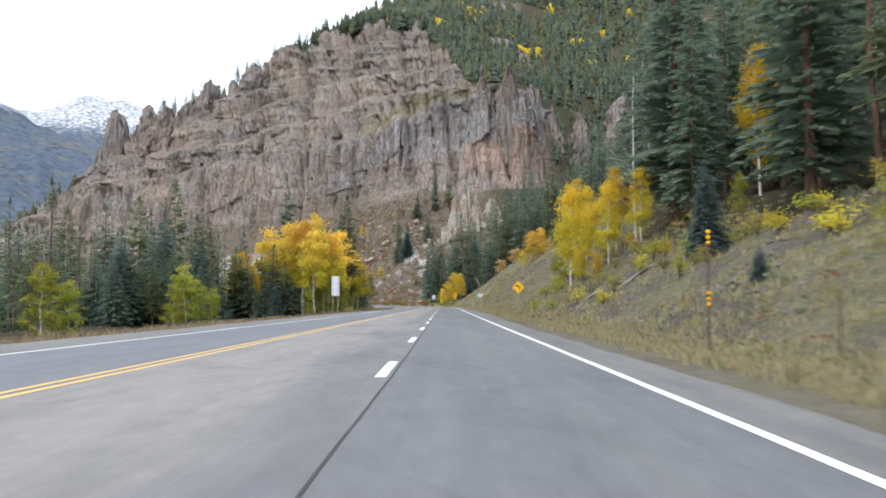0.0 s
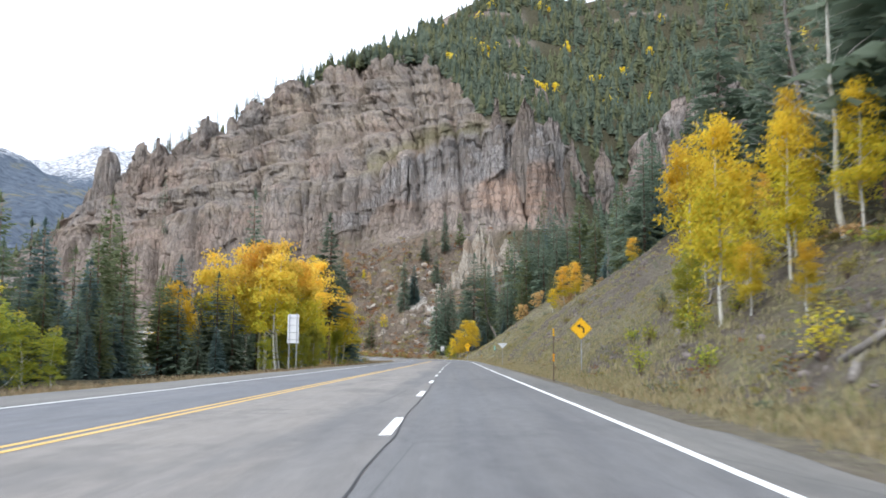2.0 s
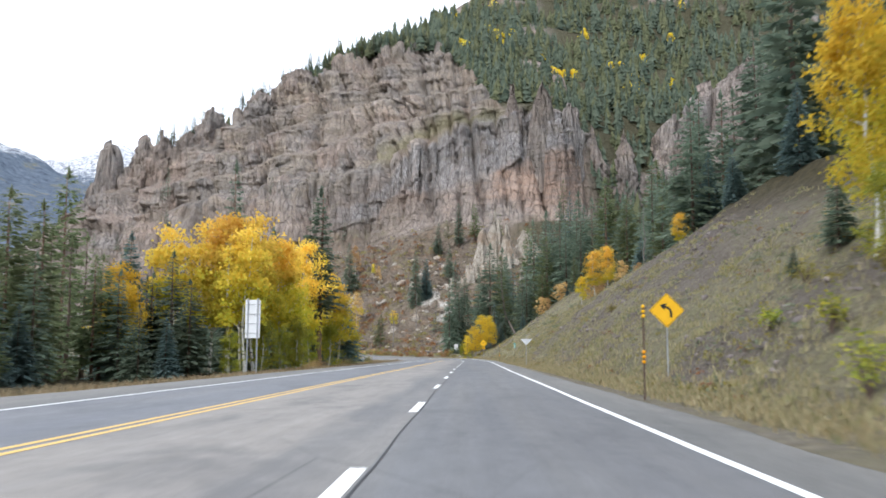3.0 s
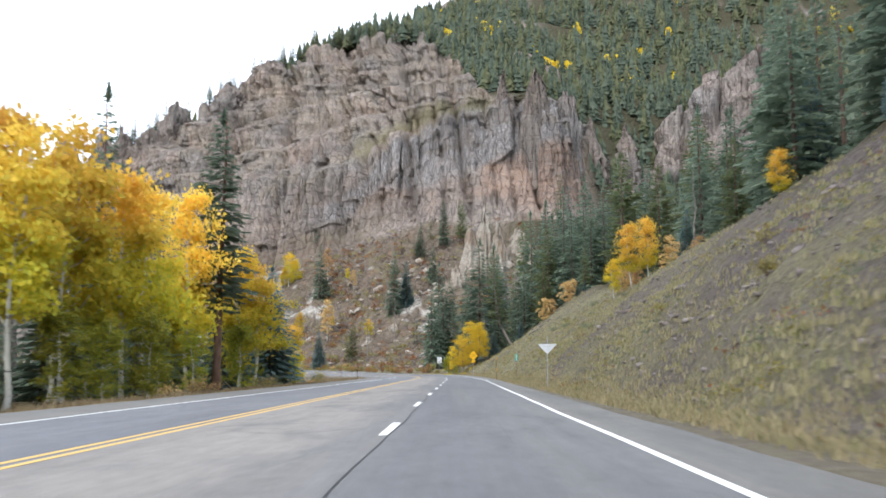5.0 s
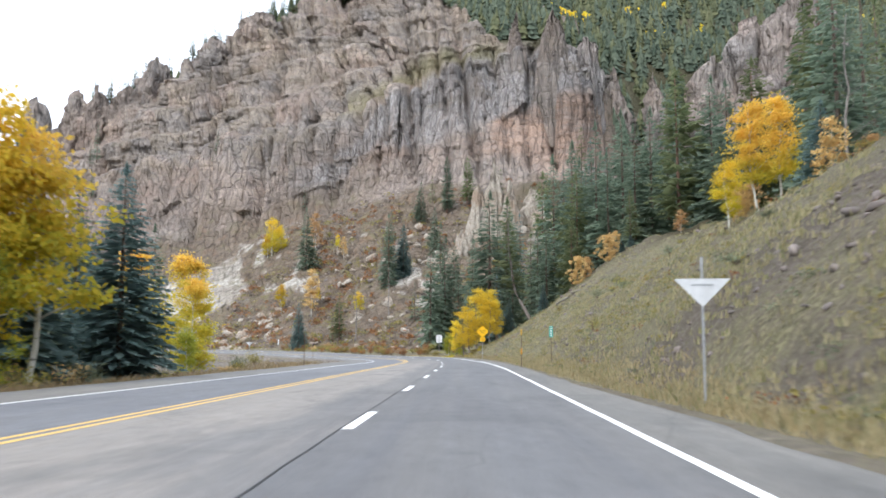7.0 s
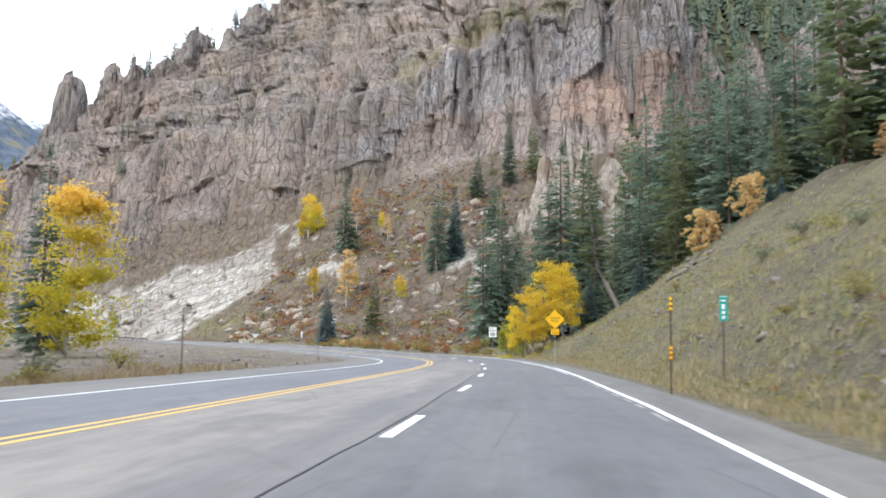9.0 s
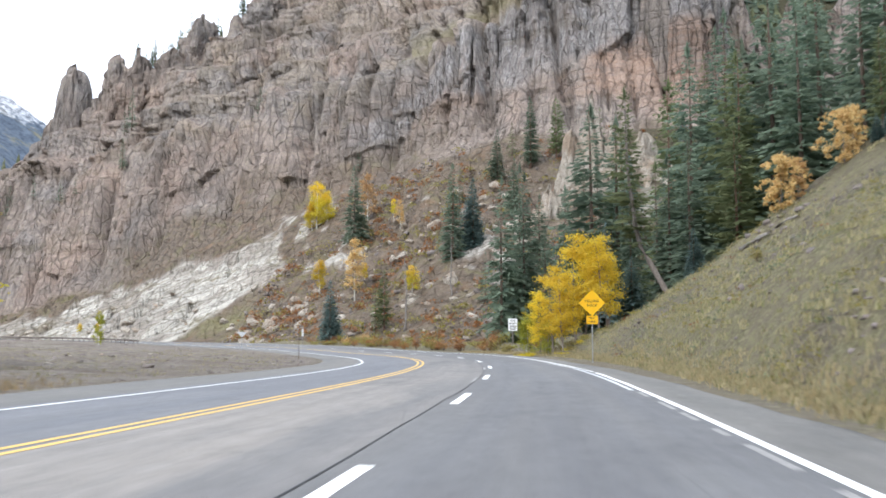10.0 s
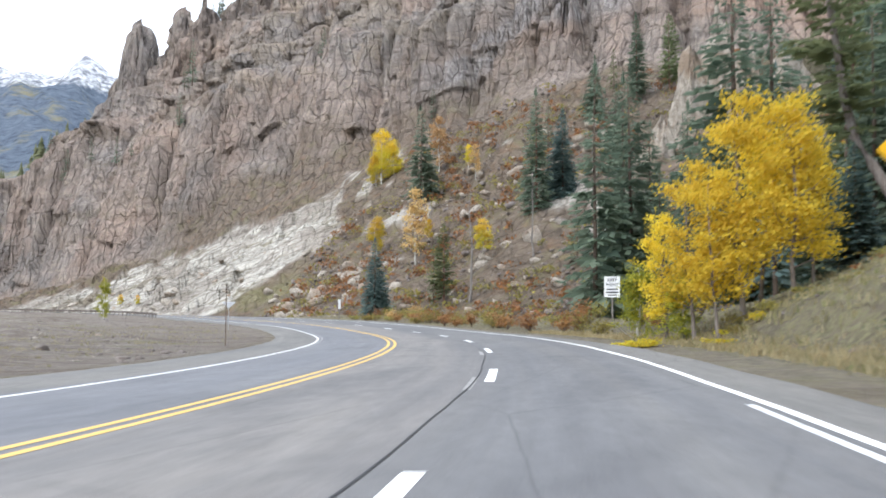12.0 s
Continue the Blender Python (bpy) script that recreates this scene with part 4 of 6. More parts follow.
# ---- far mountains ----
def far_range(name, azimuths, heights, near, ridge, low, seed, label, snow):
    az = np.radians(np.linspace(azimuths[0], azimuths[-1], 170))[None, :]
    top = np.interp(np.degrees(az), azimuths, heights)
    t = np.linspace(0, 1.25, 52)[:, None]
    r = near + (ridge - near) * t
    rough = fbm(np.degrees(az) / 3.0 + 20, r / (ridge * 0.13), 5, seed)
    z = low + (top * ridge - low) * np.where(t <= 1, t ** 1.1, 1 - 3 * (t - 1)) * (1 + 0.16 * rough * np.minimum(1, t * 2) * (1 - 0.55 * t))
    v = np.stack([-r * np.sin(az), r * np.cos(az), z], -1).reshape(-1, 3)
    g = Graph(name + "_hazy_cover")
    vec = g.where()
    n1, n2, n3 = g.noise(vec, 0.012, 6, 0.7), g.noise(vec, 0.06, 6, 0.75), g.noise(vec, 0.004, 6, 0.65)
    # woods tinted blue in the base colour to stand for distance haze
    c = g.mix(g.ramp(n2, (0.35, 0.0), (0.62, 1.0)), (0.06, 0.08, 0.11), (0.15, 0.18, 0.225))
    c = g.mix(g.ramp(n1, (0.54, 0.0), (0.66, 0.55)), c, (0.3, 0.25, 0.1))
    height = g.nt.nodes.new("ShaderNodeSeparateXYZ")
    g.link(vec, height.inputs["Vector"])
    fade = g.nt.nodes.new("ShaderNodeMapRange")
    fade.inputs["From Min"].default_value, fade.inputs["From Max"].default_value = snow
    g.link(height.outputs["Z"], fade.inputs["Value"])
    mask = g.ramp(g.math("ADD", g.math("MULTIPLY", fade.outputs["Result"], 0.55), g.math("ADD", g.math("MULTIPLY", n1, 0.3), g.math("MULTIPLY", n2, 0.25))), (0.5, 0.0), (0.64, 1.0))
    c = g.mix(mask, c, g.mix(g.ramp(n2, (0.4, 0.0), (0.6, 1.0)), (0.16, 0.165, 0.19), (0.8, 0.81, 0.83)))
    g.bump(g.math("ADD", n1, g.math("MULTIPLY", n2, 0.6)), 0.8, 25)
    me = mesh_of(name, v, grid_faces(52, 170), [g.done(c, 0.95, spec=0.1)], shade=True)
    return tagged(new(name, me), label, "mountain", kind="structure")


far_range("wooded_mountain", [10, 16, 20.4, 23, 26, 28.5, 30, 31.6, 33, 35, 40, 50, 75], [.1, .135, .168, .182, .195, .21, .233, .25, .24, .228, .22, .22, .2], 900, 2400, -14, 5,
          "wooded mountainside coloured haze-blue, with yellow aspen patches and thin snow", (380, 520))
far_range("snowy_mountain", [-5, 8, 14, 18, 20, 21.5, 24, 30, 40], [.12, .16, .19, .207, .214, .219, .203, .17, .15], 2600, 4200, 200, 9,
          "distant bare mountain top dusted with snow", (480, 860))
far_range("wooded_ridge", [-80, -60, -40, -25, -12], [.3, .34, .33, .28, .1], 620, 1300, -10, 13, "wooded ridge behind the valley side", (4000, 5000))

# ---- plants ----
def height_at(x, y):
    return max(float(ground_z(x, y)[0]), mountain_z(x, y))


def conifer_mesh(name, seed, h, r, material, whorl=0.42, per=9, segs=5, bare=0.06, shape=0.85, ragged=0.25, droop=0.35):
    """Crown of a spruce, pine or fir: whorls of drooping boughs made of small sprays."""
    rng = np.random.RandomState(seed)
    V = []
    z = bare * h
    gap = np.array([rng.uniform(0, 6.28), rng.uniform(0, 6.28)])
    while z < h * 0.985:
        f = 1 - z / h
        reach = r * min(1.0, (f ** shape) * 1.12) * (0.55 + 0.45 * min(1, (z - bare * h) / (0.12 * h) + 0.3))
        n = max(4, int(per * (0.55 + 0.45 * f) + rng.randint(-1, 2)))
        a0 = rng.uniform(0, 6.28)
        for k in range(n):
            if rng.rand() < ragged * 0.45:
                continue
            a = a0 + 6.283 * k / n + rng.normal(0, 0.18)
            L = reach * rng.uniform(1 - ragged, 1.08) * (1 - 0.18 * math.cos(a - gap[0]))
            zb = z + rng.uniform(-0.5, 0.5) * whorl
            out, side = np.array([math.cos(a), math.sin(a), 0]), np.array([-math.sin(a), math.cos(a), 0])
            up0, dr = 0.28 * (1 - f) + 0.05, droop * (0.5 + 0.8 * f)
            m = max(2, int(segs * (0.4 + 0.6 * L / max(r, .1))))
            ts = (np.arange(m) + rng.uniform(0.2, 0.8, m)) / m
            for t in ts:
                p = out * (L * t) + np.array([0, 0, zb + L * (up0 * t - dr * t * t + 0.12 * dr * t ** 4)])
                tw = L * (0.32 * (1 - t) + 0.13) * rng.uniform(0.8, 1.25) + 0.12
                for sgn in (-1, 1):
                    d = out * rng.uniform(0.45, 0.8) + side * sgn * rng.uniform(0.55, 0.95) + np.array([0, 0, -rng.uniform(0.1, 0.45)])
                    tip = p + d * tw
                    w = np.array([0, 0, 1]) * rng.uniform(0.03, 0.13) * tw + out * rng.uniform(0.14, 0.3) * tw
                    mid = p + d * tw * 0.45
                    V.append([p, mid + w, tip, mid - w])
            tip = out * L * 1.06 + np.array([0, 0, zb + L * (up0 - 0.86 * dr)])
            b = out * L * 0.45 + np.array([0, 0, zb + L * (up0 * 0.45 - dr * 0.2)])
            w = side * L * 0.12
            V.append([b, (b + tip) / 2 + w, tip, (b + tip) / 2 - w])
        z += whorl * rng.uniform(0.75, 1.25) * (0.65 + 0.5 * f)
    for k in range(5):
        a = k * 1.257
        o = np.array([math.cos(a), math.sin(a), 0]) * 0.16
        V.append([np.array([0, 0, h * 0.93]), o + np.array([0, 0, h * 0.955]), np.array([0, 0, h * 1.01]), -o * 0.3 + np.array([0, 0, h * 0.96])])
    V = np.array(V).reshape(-1, 3)
    return mesh_of(name, V, np.arange(len(V)).reshape(-1, 4), [material])


def trunk_mesh(name, seed, h, r0, r1, material, bend=0.0, limbs=0, sides=8, stubs=None, thick=0.4):
    """Tapered, slightly crooked trunk; limbs: bare boughs; returns mesh and limb ends."""
    rng = np.random.RandomState(seed)
    n = 9
    off = np.cumsum(rng.normal(0, bend, (n, 2)), 0)
    off -= off[0]
    path = [(off[i, 0], off[i, 1], -0.6 + (h + 0.6) * i / (n - 1)) for i in range(n)]
    rad = [(r0 * (1.35 if i == 0 else 1.0)) * (1 - i / (n - 1)) + r1 * i / (n - 1) for i in range(n)]
    v, f = tube(path, rad, sides)
    ends = []
    for k in range(limbs):
        t = rng.uniform(*(stubs or (0.25, 0.95)))
        i = min(n - 2, int(t * (n - 1)))
        w = t * (n - 1) - i
        p = Vector(path[i]).lerp(Vector(path[i + 1]), w)
        a, L = rng.uniform(0, 6.28), h * rng.uniform(0.1, 0.24) * (1.15 - 0.7 * t)
        q = p + Vector((math.cos(a) * L * 0.55, math.sin(a) * L * 0.55, L * rng.uniform(0.1, 0.5)))
        e = p + Vector((math.cos(a + 0.2) * L, math.sin(a + 0.2) * L, L * rng.uniform(0.35, 1.0)))
        r = rad[i] * thick
        lv, lf = tube([p, q, e], [r, r * 0.6, r * 0.2], 5)
        f += [tuple(j + len(v) for j in face) for face in lf]
        v += lv
        ends.append((tuple(p), tuple(q), tuple(e)))
    me = mesh_of(name, v, f, [material], shade=True)
    return me, ends, path


def aspen_mesh(name, seed, h, r, leaf_mat, clumps=155, leaves=28, low=0.3, size=0.115, turn=0.6, bark_mat=None):
    """Trunk with limbs, and a crown of small leaves in clumps."""
    rng = np.random.RandomState(seed)
    trunk, ends, path = trunk_mesh(name + "_trunk", seed, h * 0.95, 0.012 * h + 0.02, 0.015, bark_mat or M_ASPENBARK, 0.012 * h, 22, 7, (low, 0.97))
    V, T = [], []
    lobes = rng.uniform(0, 6.28, 3)
    for k in range(clumps):
        if k % 3 and ends:
            p, q, e = ends[rng.randint(len(ends))]
            t = rng.uniform(0.35, 1.1)
            c = np.array(Vector(q).lerp(Vector(e), t))
        else:
            t = rng.uniform(low, 1.0)
            a = rng.uniform(0, 6.28)
            rr = r * math.sin(min(1.0, (t - low) / (1 - low) * 0.9 + 0.12) * 3.0) ** 0.7 * math.sqrt(rng.uniform(0.05, 1)) * (0.85 + 0.25 * math.cos(a - lobes[0]))
            c = np.array([math.cos(a) * rr, math.sin(a) * rr, t * h])
        sp = rng.uniform(0.2, 0.38) * (0.5 + 0.07 * h)
        n = rng.randint(int(leaves * 0.6), int(leaves * 1.4))
        o = rng.normal(0, 1, (n, 3)) * [sp, sp, sp * 0.6]
        a = rng.normal(0, 1, (n, 3))
        a /= np.linalg.norm(a, axis=1)[:, None]
        b = np.cross(a, rng.normal(0, 1, (n, 3)))
        b /= np.linalg.norm(b, axis=1)[:, None] + 1e-6
        s = size * rng.uniform(0.65, 1.3, (n, 1))
        p = c + o
        V.append(np.stack([p - a * s, p + b * s * 0.62, p + a * s, p - b * s * 0.62], 1).reshape(-1, 3))
    V = np.concatenate(V)
    top = np.clip((V[:, 2] / h - turn) / 0.3 + 0.35 * fbm(V[:, 0] * 0.6, V[:, 2] * 0.6, 2, seed), 0, 1)
    top = np.repeat(top.reshape(-1, 4).mean(1), 4)
    crown = mesh_of(name + "_crown", V, np.arange(len(V)).reshape(-1, 4), [leaf_mat], attrs={"top": top})
    return trunk, crown


def plant(name, meshes, x, y, scale, turn, label, category, group="", lean=0.0, sink=0.05, wide=1.0, z=None):
    """A plant as an empty at its foot with its parts."""
    root = tagged(new(name), label, category, group)
    root.empty_display_size = 0.3
    root.matrix_world = pose(x, y, (height_at(x, y) if z is None else z) - sink, lean, 0, turn) @ Matrix.Diagonal((scale * wide, scale * wide, scale, 1))
    for key, me in meshes:
        part(key, me, root)
    return root


def spruce_kind(seed, r, material, bark_mat=None, near=True, **kw):
    """Conifer twelve metres high, to be scaled."""
    crown = conifer_mesh("conifer_crown", seed, 12.0, r, material, **(dict(whorl=0.42, per=10, segs=5) if near else dict(whorl=0.62, per=7, segs=3)) | kw)
    trunk = trunk_mesh("conifer_trunk", seed, 11.6, 0.17, 0.02, bark_mat or M_BARK, 0.02)[0]
    return [("trunk", trunk), ("crown", crown)]


NEAR = {"spruce": [spruce_kind(k, 2.5 + 0.25 * k, M_SPRUCE, ragged=0.22 + 0.05 * k) for k in range(3)],
        "blue": [spruce_kind(10 + k, 2.7, M_BLUE, ragged=0.14, bare=0.02, shape=0.8, whorl=0.34, per=13) for k in range(2)],
        "pine": [spruce_kind(20 + k, 2.6, M_FIR, M_REDBARK, ragged=0.4, bare=0.16, shape=0.6, droop=0.15) for k in range(2)],
        "tall": [spruce_kind(30 + k, 1.9, M_SPRUCE, M_REDBARK, ragged=0.36, bare=0.1, shape=0.72, whorl=0.37, per=11, segs=6) for k in range(2)]}
NEAR["bare"] = [spruce_kind(36, 2.0, M_SPRUCE, M_REDBARK, ragged=0.34, bare=0.3, shape=0.75, whorl=0.36, per=12, segs=6)]
MID = {"spruce": [spruce_kind(40 + k, 2.0 + 0.2 * k, M_SPRUCE, near=False, ragged=0.25) for k in range(3)],
       "blue": [spruce_kind(50, 2.3, M_BLUE, near=False, ragged=0.18)],
       "pine": [spruce_kind(60 + k, 2.2, M_FIR, near=False, ragged=0.35, shape=0.7) for k in range(2)],
       "tall": [spruce_kind(70, 1.5, M_SPRUCE, near=False, ragged=0.3, bare=0.1)]}
SAYS = {"spruce": "dark green drooping spruce", "blue": "dense blue-green spruce",
        "pine": "ragged olive green pine", "tall": "tall dark conifer with reddish trunk", "bare": "tall dark conifer with a bare red trunk"}
trees = random.Random(4)


def conifer(kind, x, y, h, where, near=True, wide=1.0, lean=0.0, z=None):
    meshes = trees.choice((NEAR if near else MID)[kind])
    name = "pine_tree" if kind == "pine" else "spruce_tree"
    return plant(name, meshes, x, y, h / 12.0, trees.uniform(0, 360), SAYS[kind] + " " + where, "tree", "conifers " + where, lean, 0.1, wide, z)


def grove(name, spots, label):
    """Middle-distance conifers that cannot be counted, in one mesh: rows of kind, x, y, z, height, width."""
    V, F, S, n, mats = [], [], [], 0, []
    for kind, x, y, z, h, wide in spots:
        a, k = trees.uniform(0, 6.28), h / 12.0
        rot = np.array([[math.cos(a), -math.sin(a), 0], [math.sin(a), math.cos(a), 0], [0, 0, 1]])
        for key, me in trees.choice(MID[kind]):
            v = np.array([q.co for q in me.vertices])
            m = me.materials[0]
            if m not in mats:
                mats.append(m)
            V.append((v * [k * wide, k * wide, k]) @ rot.T + [x, y, z - 0.1])
            F += [tuple(i + n for i in q.vertices) for q in me.polygons]
            S += [mats.index(m)] * len(me.polygons)
            n += len(v)
    return tagged(new(name, mesh_of(name, np.concatenate(V), F, mats, S)), label, "trees", kind="stuff")


ASPENS = {"yellow": [aspen_mesh("aspen", 100 + k, 8.0, 1.9, M_ASPEN_Y, 165, 38, low=0.24, size=0.088, turn=0.5) for k in range(3)],
          "orange": [aspen_mesh("aspen", 110 + k, 8.0, 2.1, M_ASPEN_O, low=0.34) for k in range(3)],
          "green": [aspen_mesh("aspen", 120 + k, 8.0, 2.2, M_ASPEN_G, 170, 34, low=0.06, size=0.1, turn=0.92) for k in range(2)],
          "gold": [aspen_mesh("aspen", 150 + k, 8.0, 2.1, M_ASPEN_O, 150, 34, low=0.3, size=0.1, turn=0.35) for k in range(2)],
          "pale": [aspen_mesh("aspen", 130, 8.0, 1.3, M_ASPEN_P, 80, 26, low=0.15, size=0.14)],
          "flame": [aspen_mesh("aspen", 170 + k, 8.0, 1.8, M_COTTON, 150, 34, low=0.2, size=0.085, bark_mat=M_OLDBARK) for k in range(3)],
          "twiggy": [aspen_mesh("aspen", 180 + k, 8.0, 4.6, M_ASPEN_P, 150, 26, low=0.06, size=0.2, bark_mat=M_GREYWOOD) for k in range(2)],
          "bush": [aspen_mesh("aspen", 160 + k, 8.0, 2.3, M_ASPEN_O, 230, 44, low=0.05, size=0.085, turn=0.62) for k in range(2)]}
ASPEN_SAYS = {"yellow": "yellow autumn aspen with white trunk", "orange": "orange-gold autumn aspen with white trunk", "green": "green-gold young aspen turning yellow",
              "gold": "golden orange autumn aspen with white trunk", "pale": "thin pale orange aspen", "bush": "dense aspen leafy to the ground turning orange", "flame": "bright yellow cottonwood with rising stems", "twiggy": "broad pale orange bush with bare grey twigs"}


def aspen(kind, x, y, h, where, wide=1.0, lean=0.0, z=None):
    t, c = trees.choice(ASPENS[kind])
    return plant("aspen_tree", [("trunk", t), ("crown", c)], x, y, h / 8.0, trees.uniform(0, 360), ASPEN_SAYS[kind] + " " + where, "tree", "aspens " + where, lean, 0.08, wide, z)


# stand beside the oncoming lane
W = "beside the road"
for x, y, h in ((-19, 135, 12.5), (-21, 138, 14), (-23.5, 140, 14), (-20, 143, 15), (-18.2, 147, 13), (-22.5, 147, 14), (-18.4, 151, 12.5), (-25.5, 136, 13)):
    aspen("orange", x, y, h, W, 0.9)
for x, y, h in ((-17, 141, 4.5), (-16.6, 146, 5.5), (-18, 138, 5), (-19.5, 133, 4), (-17.3, 157.6, 4.6), (-21, 149, 6), (-17.2, 150, 3.6)):
    aspen("green", x, y, h, W, 1.1)
for x, y, h, k in ((-17.9, 158.3, 14, "gold"), (-18.6, 160.4, 10.5, "yellow"), (-16.6, 168.3, 11.5, "yellow"), (-16.0, 170.5, 10.5, "orange"), (-16.4, 166.8, 6.2, "green"), (-18.1, 198.6, 6.8, "bush"), (-17.3, 195.4, 3.6, "green"), (-28.2, 229.8, 11.2, "bush"), (-31.2, 223.5, 10.8, "bush"),
                   (-29.5, 134, 9.8, "yellow"), (-28, 131, 8, "yellow"), (-23.8, 85, 5.6, "green"), (-23, 86.5, 4.2, "green"), (-24.6, 84, 4.0, "green"), (-24, 55, 4.6, "green"), (-23.2, 57, 3.4, "green"), (-22, 88, 3.4, "green")):
    aspen(k, x, y, h, W, 0.78 if 150 < y < 165 else 1.05)
for k, x, y, h, w in (("bare", -17.0, 162.6, 21.3, 1.15), ("blue", -17.2, 183, 11.8, 1.2), ("blue", -20.2, 177.5, 13, 1.05), ("spruce", -21.5, 187, 12.5, 1.1), ("spruce", -24, 150, 12, 1.2), ("spruce", -25, 163, 13, 1.2), ("blue", -22.5, 192, 9.5, 1.1), ("spruce", -24.5, 133, 10.5, 1.35), ("spruce", -22.6, 131.5, 8, 1.5), ("spruce", -26.5, 134, 9, 1.4), ("pine", -48.5, 166, 26, .85), ("tall", -29.5, 172, 27, .8), ("spruce", -21.5, 158, 16, 1),
                      ("spruce", -23, 170, 14, 1.1), ("spruce", -26, 178, 15, 1), ("spruce", -44, 95, 11.5, 1), ("pine", -41, 100, 13.5, 1), ("spruce", -37, 100, 14, 1.1), ("pine", -36.5, 110, 16, 1), ("blue", -35, 115, 14.5, 1), ("pine", -32, 125, 14, 1.1),
                      ("blue", -30, 138, 13.5, 1), ("spruce", -27, 145, 12, 1.1), ("spruce", -31, 86, 7, 1.2), ("blue", -29, 96, 6, 1.2), ("spruce", -28, 106, 7, 1.2), ("pine", -34, 76, 9, 1.1), ("spruce", -38, 70, 9, 1.1), ("blue", -29, 116, 5.5, 1.2),
                      ("spruce", -33, 60, 8, 1.1), ("spruce", -24, 124, 6, 1.2), ("spruce", -30, 200, 15, 1), ("spruce", -33.5, 236, 15.5, .9), ("spruce", -25, 196, 11, 1), ("blue", -24.5, 203, 7, 1.1), ("spruce", -36, 190, 17, 1)):
    conifer(k, x, y, h, "in the roadside wood", True, w)
for k in range(130):
    x, y = trees.uniform(-80, -29), trees.uniform(60, 205)
    if x > -30 - 0.1 * max(0, 130 - y) or y < 62 + (x + 90) * 0.1:
        continue
    conifer(trees.choice(["spruce", "spruce", "pine", "blue"]), x, y, trees.uniform(7, 15.5) * (0.7 if x > -37 else 1), "in the valley wood", False, 1.15)

for k in range(32):
    y = trees.uniform(88, 140)
    x = trees.uniform(-37, -26.5) - 0.05 * max(0, 110 - y)
    conifer(trees.choice(["spruce", "spruce", "pine", "blue"]), x, y, trees.uniform(5.5, 10.5), "in the roadside wood", True, 1.2)
for x, y, h, k in ((-38, 119, 15, "spruce"), (-32.5, 121, 14.5, "pine"), (-29, 128, 10, "pine"), (-23.6, 129, 5, "blue"), (-27.5, 109, 5.5, "pine"), (-26.5, 104, 4.5, "blue"), (-33, 104, 11, "spruce")):
    conifer(k, x, y, h, "in the roadside wood", True, 1.1)
for k in range(18):
    conifer("pine", trees.uniform(-62, -38), trees.uniform(92, 165), trees.uniform(11, 16), "in the valley wood", False, 1.25)

# cut slope and wooded bench above the driving lane
for x, y, h, k, w in ((9.9, 71.5, 8.0, "yellow", .8), (13.3, 73.5, 6.8, "yellow", .75), (14.2, 75.5, 7.2, "yellow", .7), (12.3, 84.5, 8.6, "yellow", .8), (13.6, 87, 7.6, "yellow", .75), (11.6, 82, 3, "green", 1), (12.6, 77, 5.5, "yellow", .9), (15.6, 72, 6.0, "yellow", .8), (9.2, 73.5, 3.2, "green", .9), (10.4, 69.5, 2.6, "yellow", 1.1), (11, 66, 2.4, "yellow", 1),
                      (18.4, 189, 6.8, "gold", 0.95), (20.4, 191, 7.4, "gold", 0.9), (21.6, 186, 4.5, "pale", 1.2), (16.3, 187.6, 4.0, "yellow", 1.1), (17.4, 190, 2.6, "pale", 1.3), (24.6, 163, 4.4, "gold", 1.0), (20, 96, 4, "gold", .8), (27, 119, 5, "yellow", .6), (23, 66, 11, "yellow", .6), (27, 72, 13, "green", .6), (19.5, 60, 3, "green", .9)):
    aspen(k, x, y, h, "on the cut slope", w)
for x, y, h in ((23, 180, 2.8), (24, 186, 3.2), (20.5, 199, 2.4), (25, 236, 2.6)):
    aspen("pale", x, y, h, "on the slope's crest", 1.5)
for x, y, h in ((15.6, 251.5, 3.7), (17.0, 253, 2.8), (19.4, 251, 3.6), (20.6, 253, 3.0), (20.2, 196, 2.4), (18.6, 192.5, 2.2)):
    aspen("twiggy", x, y, h, "on the slope's crest", 0.85)
